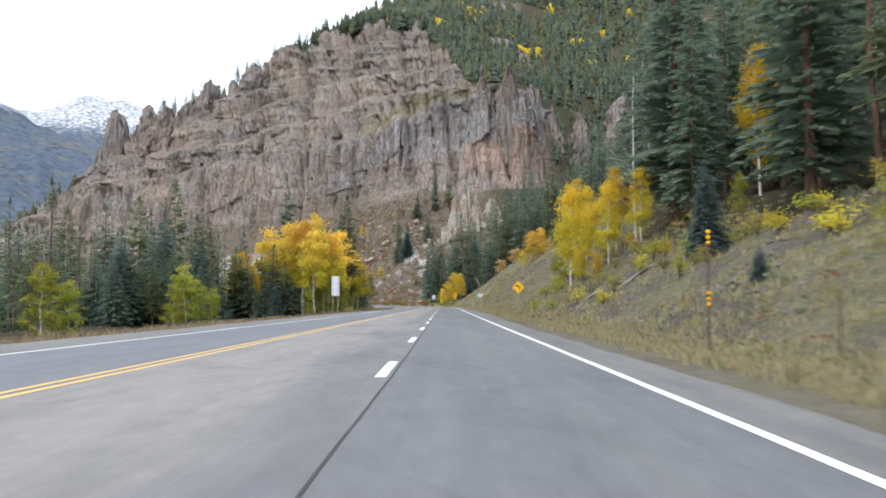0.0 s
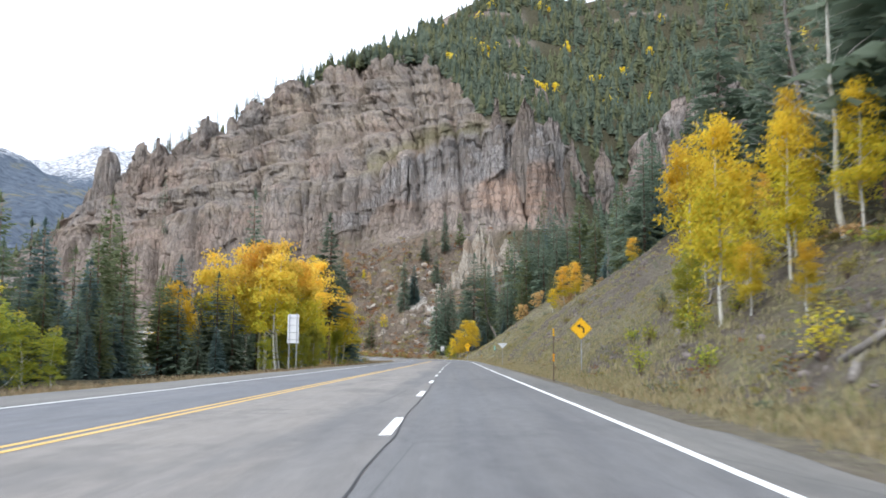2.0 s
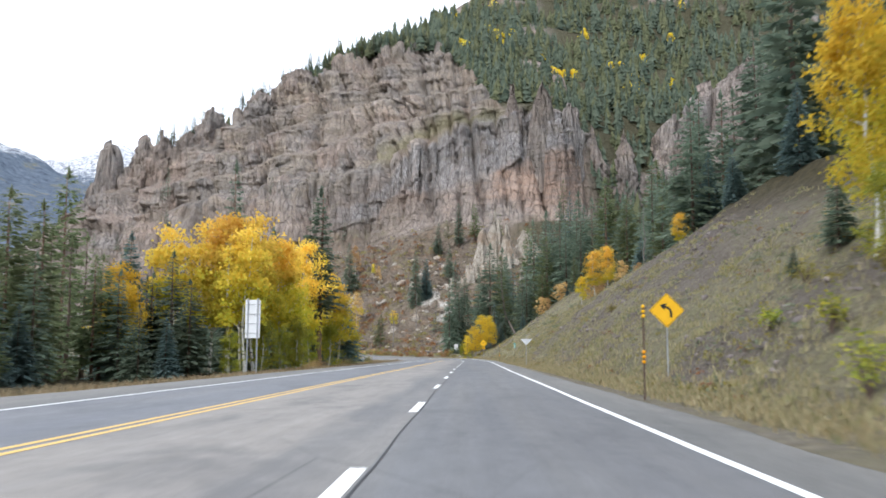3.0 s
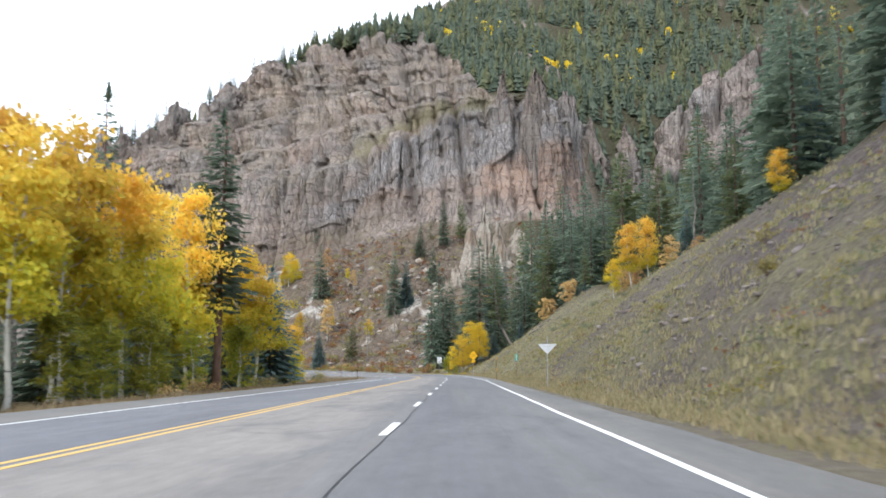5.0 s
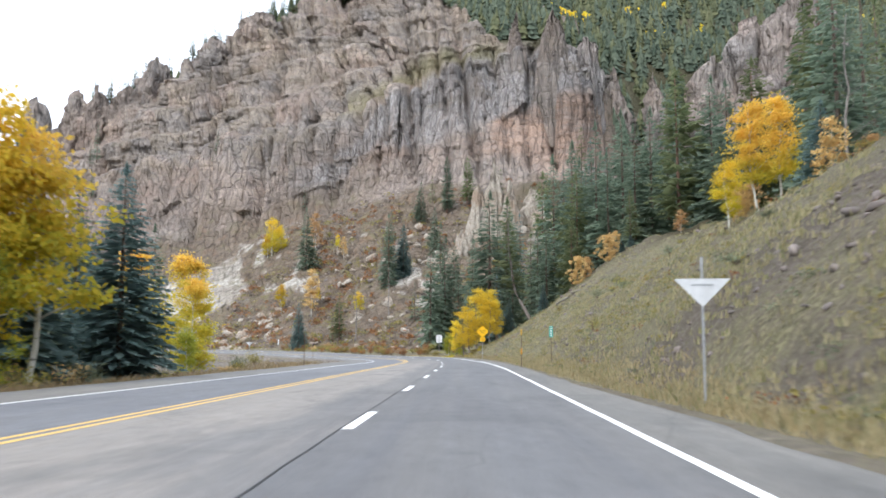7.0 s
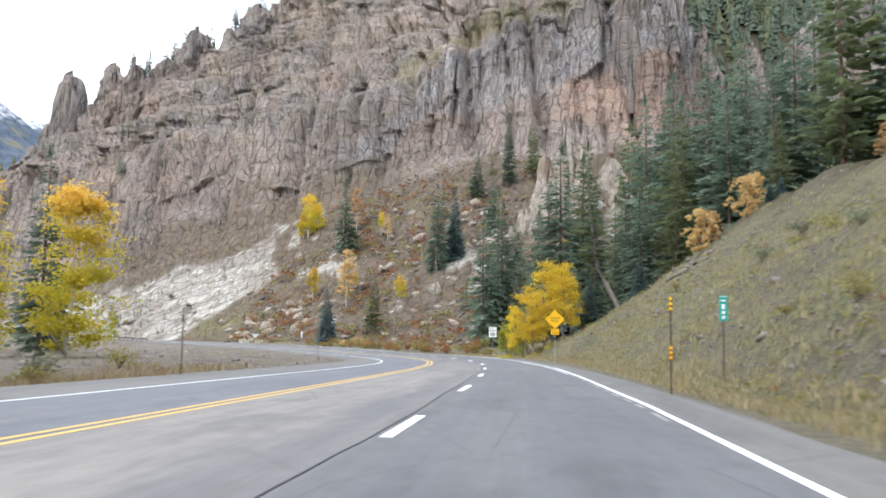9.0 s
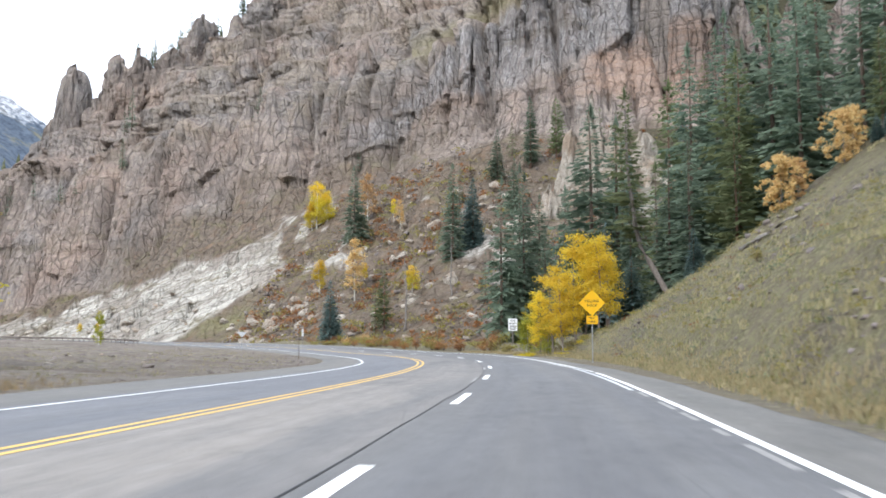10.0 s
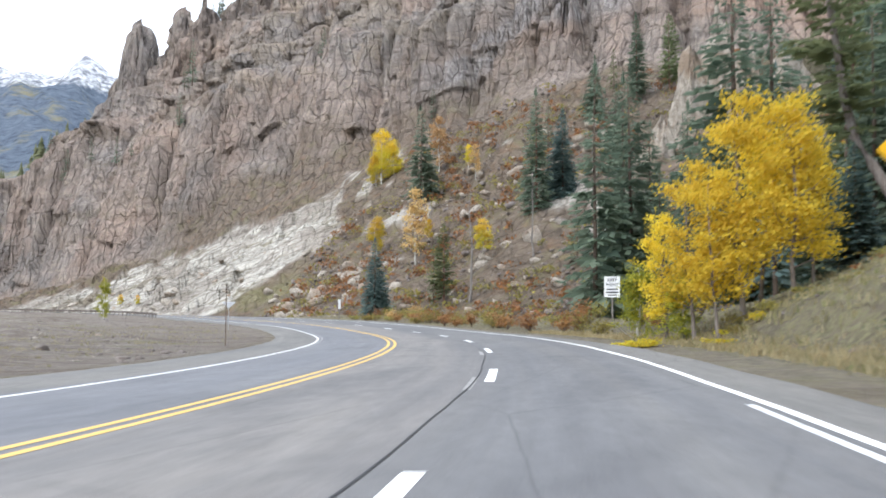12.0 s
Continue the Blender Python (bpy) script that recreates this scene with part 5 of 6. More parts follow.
for k, x, y, h, w in (("tall", 19, 75, 27, 1.25), ("tall", 22.9, 85, 25, 1.1), ("spruce", 30.9, 142, 28, .95), ("spruce", 27, 98, 24, 1), ("tall", 25, 60, 26, 1.1), ("tall", 21, 52, 24, 1.1), ("spruce", 30, 78, 27, 1), ("pine", 24, 44, 22, 1), ("blue", 13.4, 47, 5.2, 1.1),
                      ("blue", 9.9, 28.7, 1.3, 1.5), ("spruce", 13.8, 91, 3.2, 1.4), ("spruce", 12.3, 91.4, 1.2, 1.6), ("blue", 26, 128, 7, 1.1), ("spruce", 29, 115, 20, 1), ("spruce", 33, 160, 23, 1), ("blue", 30, 170, 13, 1), ("tall", 34, 178, 24, .9),
                      ("spruce", 31, 195, 19, 1), ("spruce", 32, 212, 19, 1), ("pine", 28.6, 221, 17, 1), ("blue", 27.5, 202, 9, 1.1), ("spruce", 35, 224, 22, 1), ("pine", 22.8, 254, 7.5, .9), ("blue", 20.8, 249.5, 1.8, 1.3), ("blue", 22.4, 252, 1.9, 1.3), ("spruce", 31, 238, 17, 1),
                      ("tall", 18.6, 68, 18, .8), ("tall", 35, 66, 26, 1), ("spruce", 40, 90, 27, 1), ("pine", 38, 110, 25, 1), ("spruce", 41, 130, 26, 1), ("spruce", 40, 150, 26, 1), ("tall", 28, 90, 25, .9), ("blue", 26.5, 148, 6, 1.1), ("spruce", 37, 200, 26, 1), ("spruce", 26.8, 166, 19, .95), ("spruce", 29.5, 173, 23, .95), ("tall", 31, 181, 25, 1), ("spruce", 27.8, 186, 17, .9), ("spruce", 33.5, 188, 25, 1), ("pine", 25.6, 177, 11, .9), ("spruce", 36, 168, 27, 1), ("spruce", 30, 205, 22, .95), ("pine", 33, 216, 23, .95), ("spruce", 29, 48, 24, 1)):
    conifer(k, x, y, h, "on the wooded bench", True, w)
side = []
for k in range(72):
    x, y = trees.uniform(33, 95), trees.uniform(30, 262)
    if y < 105:
        x -= 8
    side.append((trees.choice(["spruce", "spruce", "pine", "tall"]), x, y, height_at(x, y), trees.uniform(15, 25), 1.1))
grove("valley_side_trees", side, "tall dark conifers crowding the valley side")

# gully between the slope's end and the cliff
for k, x, y, h, w in (("spruce", 17.5, 302, 31, .85), ("spruce", 22, 298, 27, .9), ("spruce", 24.5, 290, 25, .95), ("spruce", 27, 282, 28, .9), ("spruce", 29, 270, 24, .95), ("spruce", 23.5, 277, 23, .9), ("spruce", 25.8, 267, 21, .9), ("spruce", 33, 276, 30, .9), ("spruce", 20, 292, 30, .85), ("spruce", 23, 285, 30, .85), ("pine", 19.5, 284, 23, .9), ("spruce", 21.5, 306, 32, .85), ("spruce", 28.5, 292, 31, .85), ("pine", 17, 316, 31, .8), ("spruce", 24, 304, 26, .9), ("spruce", 31, 300, 27, .9), ("pine", 31, 262, 25, 1),
                      ("spruce", 36, 262, 22, 1), ("spruce", 6.2, 308, 30, 1.1), ("spruce", 9.6, 312, 29, 1.1), ("spruce", 3.2, 332, 20, .9), ("spruce", 11.5, 330, 24, .8), ("spruce", 14, 296, 18, 1), ("blue", 7.7, 270, 5.2, 1.15), ("spruce", 14.5, 283, 17, 1), ("spruce", 9.5, 292, 14, 1), ("pine", 18, 278, 15, 1), ("blue", 12.5, 268, 4.4, 1.1), ("spruce", -4.8, 300, 20.5, .8), ("spruce", -2.2, 304, 21.5, .8), ("spruce", -3.8, 334, 25, .8), ("spruce", -3, 309, 15, 1), ("spruce", 2, 296, 12, 1), ("spruce", 7, 306, 15, 1)):
    conifer(k, x, y, h, "in the gully below the cliff", True, w)
for x, y, h in ((2.9, 266.5, 8.9), (1.2, 267.2, 7.2), (4.7, 266.8, 7.9), (3.8, 269, 7.6), (0.1, 268.4, 5.4), (5.7, 268, 6.0), (2.0, 265.6, 6.4)):
    aspen("flame", x, y, h, "beside the road bend", 0.95)
aspen("green", -1.2, 272, 3.6, "beside the road bend", 1.3)
aspen("green", 0.6, 268, 3.0, "beside the road bend", 1.3)


def leaning_pine(x, y):
    """Old pine whose bare trunk leans out before it turns up into the crown."""
    def off(z):
        return np.interp(z, [-1, 0, 5.9, 7.9, 13, 22], [0.6, 0, -3.2, -3.6, -4.2, -4.4])
    crown = conifer_mesh("conifer_crown", 77, 21.0, 3.2, M_FIR, whorl=0.5, per=9, segs=6, bare=0.3, shape=0.6, ragged=0.5, droop=0.15)
    for v in crown.vertices:
        v.co.x += float(off(v.co.z))
    zs = [-1, 0, 1.5, 3, 4.5, 5.9, 7.9, 10, 13, 17, 20.5]
    v, f = tube([(float(off(z)), 0.1 * math.sin(z), z) for z in zs], [0.28 * (1 - z / 22.5) + 0.02 for z in zs], 10)
    trunk = mesh_of("conifer_trunk", v, f, [M_OLDBARK], shade=True)
    return plant("pine_tree", [("trunk", trunk), ("crown", crown)], x, y, 1.0, 0, "old olive pine with bare trunk leaning over the slope", "tree")


leaning_pine(12.3, 277)
for k in range(120):
    x, y = trees.uniform(6, 100), trees.uniform(288, 415)
    if y > 355 and x < 34 and trees.random() < 0.8:
        continue
    conifer(trees.choice(["spruce", "spruce", "pine", "blue"]), x, y, trees.uniform(11, 21), "below the cliff", False)

# scattered on the cliff's rim
rim = []
for k in range(105):
    x = trees.uniform(-180, 40)
    y = float(column(x, RIM_Y)) + trees.uniform(0, 5)
    rim.append((trees.choice(["spruce", "pine", "spruce", "tall"]), x, y, mountain_z(x, y) + trees.uniform(0, 2.5), trees.uniform(6, 12) + (3 if x < -60 else 0), trees.uniform(0.9, 1.5)))
grove("rim_trees", rim, "small dark conifers along the cliff rim")
# trees on the rocky slope and ledges
R = "on the rocky slope"
for k, x, y, h in (("spruce", -87.9, 461, 12), ("spruce", -147.3, 498, 15), ("spruce", -149.5, 497, 9.5), ("spruce", -141.5, 480, 10.5), ("spruce", -167, 487, 9), ("spruce", -181.7, 495, 8.5), ("spruce", -190.8, 495.5, 12), ("spruce", -160.6, 485, 6), ("spruce", -209, 511, 10),
                   ("spruce", -44.7, 400, 20), ("pine", -27.4, 346, 11), ("pine", -29.5, 349, 8), ("tall", -17.6, 363.9, 20.5), ("blue", -14.1, 368.8, 14.5), ("tall", -3.6, 400.9, 17), ("pine", -8, 407, 9), ("pine", 2.4, 402, 15), ("spruce", 3.7, 370, 8), ("blue", -36.8, 346, 10.8),
                   ("spruce", -11, 398, 12), ("spruce", -19, 392, 9), ("pine", -15, 378, 10), ("spruce", -6.5, 380, 12), ("spruce", -10, 345, 9), ("spruce", -6, 335, 13), ("spruce", 0, 330, 14), ("spruce", 4, 340, 13), ("spruce", -1, 352, 14), ("spruce", 12, 352, 16), ("spruce", -52, 440, 9)):
    conifer(k, x, y, h, R, h > 10 and y < 410)
for k, x, y, h in (("yellow", -58.7, 421, 13.5), ("yellow", -56.5, 421.5, 10), ("yellow", -60.5, 422, 9), ("pale", -43.8, 412, 11.5), ("pale", -38.2, 372, 11.5), ("yellow", -48.3, 384, 7.5), ("orange", -24.2, 356.7, 6.4), ("pale", -33, 396, 6), ("yellow", -36, 404, 4.5), ("yellow", -37.5, 378, 4), ("green", -50, 392, 4),
                   ("green", -83, 355, 6.2), ("orange", -124, 424, 3.5), ("orange", -117, 420, 3), ("yellow", 22, 318, 7)):
    aspen(k, x, y, h, R, 1.0 if k != "green" else 0.75)


def dead_tree(x, y, h, seed, where, material=None, lean=0, r=0.014):
    trunk = trunk_mesh("dead_trunk", seed, h, r * h, 0.02, material or M_GREYWOOD, 0.01 * h, 46, 6, (0.2, 0.98), 0.2)[0]
    return plant("dead_tree", [("trunk", trunk)], x, y, 1.0, 20 * seed, "bare grey dead tree " + where, "tree", "dead trees", lean)


dead_tree(-23.5, 343.5, 15, 3, "on the rocky slope")
dead_tree(-16.5, 352, 12, 5, "on the rocky slope")
dead_tree(-20.5, 372, 11, 9, "on the rocky slope")
dead_tree(15.8, 74, 14, 11, "among the aspens", M_ASPENBARK, 0, .011)
dead_tree(21, 92, 17, 13, "on the wooded bench", None, 3)
dead_tree(24, 50, 18, 15, "on the wooded bench", M_REDBARK, -2)
dead_tree(26.5, 196, 13, 17, "on the wooded bench", None, 4)
dead_tree(-29.5, 158, 22, 19, "in the roadside wood")
dead_tree(27, 66, 20, 21, "on the wooded bench", M_REDBARK)


# distant woods as one mass each
def forest(name, spots, label, material, seed):
    """Many small simple conifers in one mesh."""
    rng = np.random.RandomState(seed)
    V, F, n = [], [], 0
    for x, y, z, h in spots:
        r = h * rng.uniform(0.19, 0.34)
        tiers = 6
        lx, ly = rng.normal(0, 0.03, 2)
        for t in range(tiers):
            z0, z1 = h * (0.05 + 0.85 * t / tiers), h * min(1.0, 0.05 + 0.85 * (t + 2.0) / tiers)
            rt = r * (1 - 0.9 * t / tiers)
            a = rng.uniform(0, 6.28) + np.arange(10) * 0.6283
            rr = rt * rng.uniform(0.55, 1.4, 10) * np.where(np.arange(10) % 2, 0.45, 1.0)
            V += [(x + lx * z0 + rr[k] * math.cos(a[k]), y + ly * z0 + rr[k] * math.sin(a[k]), z + z0 + (rng.uniform(-.05, .03) + (0.05 if k % 2 else 0)) * h) for k in range(10)] + [(x + lx * z1, y + ly * z1, z + z1)]
            F += [(n + k, n + (k + 1) % 10, n + 10) for k in range(10)]
            n += 11
    return tagged(new(name, mesh_of(name, V, np.array(F), [material])), label, "trees", kind="stuff")


woods = np.random.RandomState(7)
spots = {"forest_spruce": [], "forest_pine": [], "aspen": []}
while sum(map(len, spots.values())) < 4700:
    x = woods.uniform(-205, 325)
    k = woods.uniform(3.0, 3.95) if woods.rand() > 0.16 else woods.uniform(2.98, 3.06)
    ry, ty = float(column(x, RIM_Y)), float(column(x, TOP_Y))
    y = ry + (ty - ry) * (k - 3) + woods.uniform(0, 5)
    if x < -85:
        y += 12
        if woods.rand() < 0.5:
            continue
    if fbm(x / 40, y / 40, 4, 151) > 0.33 and woods.rand() < 0.8:
        continue
    key = "aspen" if fbm(x / 25, y / 25, 3, 171) > 0.5 and k > 3.1 and woods.rand() < 0.12 else ("forest_pine" if woods.rand() < 0.45 else "forest_spruce")
    h = (5 + 14 * woods.beta(1.6, 2.2)) * (0.85 if k < 3.07 else 1)
    spots[key].append((x, y, mountain_z(x, y) - 1.5, h))
for k in range(420):
    x = woods.uniform(-8, 62)
    w = float(np.interp(x, [-14, 0, 15], [3.0, 2.85, 2.1]))
    y0, y1 = float(column(x, BAND_Y)), float(column(x, RIM_Y))
    y = y0 + (y1 - y0) * woods.uniform(w - 1.97, 1.05)
    if y > y0 + (24 if x > 6 else 6):
        spots["forest_pine" if woods.rand() < 0.4 else "forest_spruce"].append((x, y, mountain_z(x, y) - 1.5, woods.uniform(6, 13)))
for k in range(70):
    x, y = woods.uniform(82, 150), woods.uniform(425, 452)
    spots["forest_spruce"].append((x, y, mountain_z(x, y) - 1, woods.uniform(10, 19)))
for x, y, h in ((48, 522, 11), (46, 523, 9), (50, 520, 8), (56, 531, 8), (88, 531, 9), (-3, 546, 12), (42, 561, 8), (80, 560, 9), (107, 602, 10), (76, 641, 9), (132, 638, 10), (90, 572, 8), (92, 546, 9)):
    for j in range(3):
        q = (x + woods.normal(0, 1.5), y + woods.normal(0, 1.5))
        spots["aspen"].append((*q, mountain_z(*q) - 0.5, h * woods.uniform(0.7, 1.05)))
for k in range(500):
    x, y = woods.uniform(62, 260), woods.uniform(300, 500)
    z = mountain_z(x, y)
    if z > -50 and y < float(column(x, BASE_Y)) + 2:
        spots["forest_spruce"].append((x, y, z - 1, woods.uniform(10, 18)))
for k in range(650):
    x = woods.uniform(50, 320)
    y = woods.uniform(float(column(x, BASE_Y)) - 5, float(column(x, RIM_Y)) + 8)
    if fbm(x / 20, mountain_z(x, y) / 14, 4, 155) < 0.5 or woods.rand() < 0.3:
        spots["forest_pine" if woods.rand() < 0.3 else "forest_spruce"].append((x, y, mountain_z(x, y) - 1.5, woods.uniform(8, 15)))
for k in range(260):
    x, y = woods.uniform(-345, -205), woods.uniform(520, 640)
    z = mountain_z(x, y)
    if z > -50 and y > float(column(x, BAND_Y)):
        spots["forest_pine"].append((x, y, z - 1, woods.uniform(5, 10)))
for k in range(900):
    x, y = woods.uniform(60, 330), woods.uniform(-10, 320)
    if x > 110 or y > 255:
        spots["forest_spruce"].append((x, y, max(float(ground_z(x, y)[0]), mountain_z(x, y)) - 1, woods.uniform(12, 22)))
forest("far_spruce_forest", spots["forest_spruce"], "dark spruce forest covering the mountain above the cliff", M_FARSPRUCE, 1)
forest("far_pine_forest", spots["forest_pine"], "olive pine forest covering the mountain above the cliff", M_FARPINE, 2)


def leaf_mass(name, spots, label, material, seed, leaves=60, size=0.55, flat=0.8):
    """Leafy clumps in one mesh: rows of x, y, z, height, width."""
    rng = np.random.RandomState(seed)
    V = []
    for x, y, z, h, w in spots:
        o = rng.normal(0, 0.42, (leaves, 3))
        o[:, 2] = rng.beta(1.6, 1.5, leaves)
        taper = np.sqrt(np.clip(1 - (2 * o[:, 2] - 0.8) ** 2, 0.1, 1))
        p = np.array([x, y, z]) + np.stack([o[:, 0] * w * taper, o[:, 1] * w * taper, o[:, 2] * h], -1)
        a = rng.normal(0, 1, (leaves, 3))
        a /= np.linalg.norm(a, axis=1)[:, None]
        b = np.cross(a, rng.normal(0, 1, (leaves, 3)))
        b /= np.linalg.norm(b, axis=1)[:, None] + 1e-6
        s = size * rng.uniform(0.6, 1.3, (leaves, 1))
        V.append(np.stack([p - a * s, p + b * s * flat, p + a * s, p - b * s * flat], 1).reshape(-1, 3))
    V = np.concatenate(V)
    return tagged(new(name, mesh_of(name, V, np.arange(len(V)).reshape(-1, 4), [material], attrs={"top": np.zeros(len(V))})), label, "plants", kind="stuff")


leaf_mass("far_aspen_groves", [(x, y, z, h * 0.85, h * 0.32) for x, y, z, h in spots["aspen"]], "yellow aspen groves among the far forest", M_COTTON, 5, 70, 0.7)
brush = []
for k in range(900):
    x = woods.uniform(-120, 30)
    fy, by = float(column(x, FOOT_Y)), float(column(x, BASE_Y))
    t = woods.beta(1.0, 1.3)
    y = fy + (by - fy) * t
    if x < -66:
        continue
    brush.append((x, y, mountain_z(x, y), woods.uniform(0.7, 2.0), woods.uniform(1.3, 2.9)))
leaf_mass("rust_brush", brush[::2], "rust-brown low brush on the rocky slope", M_RUST, 6, 40, 0.24)
leaf_mass("dry_brush", brush[1::2], "dry yellowish brush on the rocky slope", M_SCRUB, 7, 30, 0.22)

# ---- signs and roadside furniture ----
def slab(name, outline, thick, material, corner=0.0):
    """A flat board in the xz plane from its outline, with rounded corners and thickness, front towards -y."""
    pts = [Vector((x, 0, z)) for x, z in outline]
    ring = []
    n = len(pts)
    for i, p in enumerate(pts):
        if corner:
            a, b = (pts[i - 1] - p).normalized(), (pts[(i + 1) % n] - p).normalized()
            for t in (0, 0.25, 0.5, 0.75, 1):
                ring.append(p + corner * (a * (1 - t) ** 2 + b * t ** 2))
        else:
            ring.append(p)
    bm = bmesh.new()
    face = bm.faces.new([bm.verts.new(p) for p in ring])
    bm.normal_update()
    if face.normal.y > 0:
        face.normal_flip()
    ext = bmesh.ops.extrude_face_region(bm, geom=[face])
    bmesh.ops.translate(bm, verts=[v for v in ext["geom"] if isinstance(v, bmesh.types.BMVert)], vec=(0, thick, 0))
    bmesh.ops.recalc_face_normals(bm, faces=bm.faces[:])
    return bm_mesh(name, bm, material)


def words(text, size, material):
    cu = bpy.data.curves.new("legend", "FONT")
    cu.body, cu.size, cu.align_x, cu.align_y, cu.extrude, cu.offset = text, size, "CENTER", "CENTER", 0.001, 0.006 * size
    ob = bpy.data.objects.new("legend", cu)
    me = bpy.data.meshes.new_from_object(ob)
    bpy.data.objects.remove(ob)
    me.materials.append(material)
    return me


def square_post(h, w, material, name="post", top=0.0):
    bm = box_bm(w, w, h + 0.4, (0, 0, (h - 0.4) / 2), 0.006)
    return bm_mesh(name, bm, material)


def u_post(h, material):
    """Channel-shaped steel post."""
    v, f = [], []
    prof = [(0.7 * q, 0.8 * w) for q, w in [(-.04, -.012), (-.03, .0), (-.014, .004), (-.01, .026), (.01, .026), (.014, .004), (.03, .0), (.04, -.012), (.03, -.006), (.016, -.004), (.013, .02), (-.013, .02), (-.016, -.004), (-.03, -.006)]]
    for z in (-0.4, h):
        v += [(x, y, z) for x, y in prof]
    n = len(prof)
    f = [(i, (i + 1) % n, n + (i + 1) % n, n + i) for i in range(n)] + [tuple(range(n, 2 * n))]
    return mesh_of("post", v, f, [material])


def root(name, x, y, label, category, turn=0.0, z=None, group="", lean=0.0):
    r = tagged(new(name), label, category, group)
    r.empty_display_size = 0.3
    r.matrix_world = pose(x, y, height_at(x, y) if z is None else z, 0, lean, turn)
    return r


def diamond(side, material, name="panel"):
    d = side * math.sqrt(0.5)
    return slab(name, [(0, -d), (d, 0), (0, d), (-d, 0)], 0.004, material, 0.06)


def bar(parent, x, z, w, h, material=None):
    return part("legend_bar", bm_mesh("legend_bar", box_bm(w, 0.003, h), material or M_BLACK), parent, m=pose(x, -0.003, z))


def curve_sign(x, y):
    r = root("curve_warning_sign", x, y, "yellow diamond warning sign with a black bent arrow", "road sign", -4)
    part("post", square_post(2.55, 0.05, M_STEEL), r, "galvanised square post")
    p = part("panel", diamond(1.2, M_SIGNY), r, m=pose(0, -0.035, 2.5) @ Matrix.Diagonal((0.76, 1, 0.76, 1)))
    edge = slab("border", [(0, -.8), (.8, 0), (0, .8), (-.8, 0)], 0.002, M_BLACK, 0.05)
    inner = slab("border_field", [(0, -.775), (.775, 0), (0, .775), (-.775, 0)], 0.002, M_SIGNY, 0.05)
    part("border", edge, p, "thin black border", pose(0, -0.0025, 0))
    part("field", inner, p, m=pose(0, -0.005, 0))
    bm = bmesh.new()
    path = [(0.2, -0.34), (0.2, -0.1), (0.17, 0.0), (0.09, 0.1), (-0.05, 0.17)]
    wide = 0.055
    left, right = [], []
    for i, q in enumerate(path):
        a, b = Vector(path[max(i - 1, 0)]), Vector(path[min(i + 1, len(path) - 1)])
        nrm = Vector((-(b - a).y, (b - a).x)).normalized() * wide
        left.append((q[0] + nrm.x, q[1] + nrm.y))
        right.append((q[0] - nrm.x, q[1] - nrm.y))
    L = [bm.verts.new((u, 0, v)) for u, v in left]
    Rr = [bm.verts.new((u, 0, v)) for u, v in right]
    for i in range(len(path) - 1):
        bm.faces.new([L[i], Rr[i], Rr[i + 1], L[i + 1]])
    bm.faces.new([bm.verts.new(q) for q in ((-0.01, 0, 0.34), (-0.11, 0, 0.02), (-0.34, 0, 0.25))])
    part("arrow", bm_mesh("arrow", bm, M_BLACK), p, "black bent arrow", pose(0, -0.008, 0))


def rock_sign(x, y):
    r = root("falling_rock_sign", x, y, "yellow diamond falling rock sign above a small plate", "road sign", 8)
    part("post", square_post(3.5, 0.055, M_STEEL), r, "galvanised square post")
    p = part("panel", diamond(1.02, M_SIGNY), r, m=pose(0, -0.035, 3.3))
    part("legend", words("FALLING", 0.2, M_BLACK), p, m=pose(0, -0.006, 0.09, 90))
    part("legend", words("ROCK", 0.2, M_BLACK), p, m=pose(0, -0.006, -0.14, 90))
    q = part("plate", slab("plate", [(-.31, -.23), (.31, -.23), (.31, .23), (-.31, .23)], 0.004, M_SIGNY, 0.04), r, "small yellow plate", pose(0, -0.035, 2.38))
    part("legend", words("NEXT", 0.14, M_BLACK), q, m=pose(0, -0.006, 0.1, 90))
    part("legend", words("2 MILES", 0.13, M_BLACK), q, m=pose(0, -0.006, -0.1, 90))


def keep_sign(x, y):
    r = root("keep_right_sign", x, y, "white rectangular rule sign with black letters on a post", "road sign", 6)
    part("post", square_post(3.1, 0.09, M_GREYWOOD), r, "weathered wooden post")
    p = part("panel", slab("panel", [(-.46, -.61), (.46, -.61), (.46, .61), (-.46, .61)], 0.004, M_SIGNW, 0.05), r, m=pose(0, -0.05, 2.6))
    part("legend", words("KEEP", 0.25, M_BLACK), p, m=pose(0, -0.006, 0.4, 90))
    part("legend", words("RIGHT", 0.25, M_BLACK), p, m=pose(0, -0.006, 0.12, 90))
    bar(p, 0, -0.14, 0.62, 0.08)
    bar(p, 0, -0.32, 0.68, 0.08)
    bar(p, 0, -0.48, 0.5, 0.06)


def mile_marker(x, y):
    r = root("mile_marker", x, y, "narrow green mile marker sign on a steel post", "road sign", -5)
    part("post", u_post(2.9, M_RUSTPOST), r, "rusty channel post")
    p = part("panel", slab("panel", [(-.14, -.42), (.14, -.42), (.14, .42), (-.14, .42)], 0.004, M_SIGNG, 0.03), r, m=pose(0, -0.02, 2.5))
    part("border", slab("border", [(-.12, .37), (.12, .37), (.12, .39), (-.12, .39)], 0.002, M_SIGNW), p, m=pose(0, -0.003, 0))
    for z, w, h in ((0.25, 0.17, 0.05), (0.05, 0.1, 0.16), (-0.14, 0.1, 0.1), (-0.3, 0.1, 0.1)):
        bar(p, 0, z, w, h, M_SIGNW)


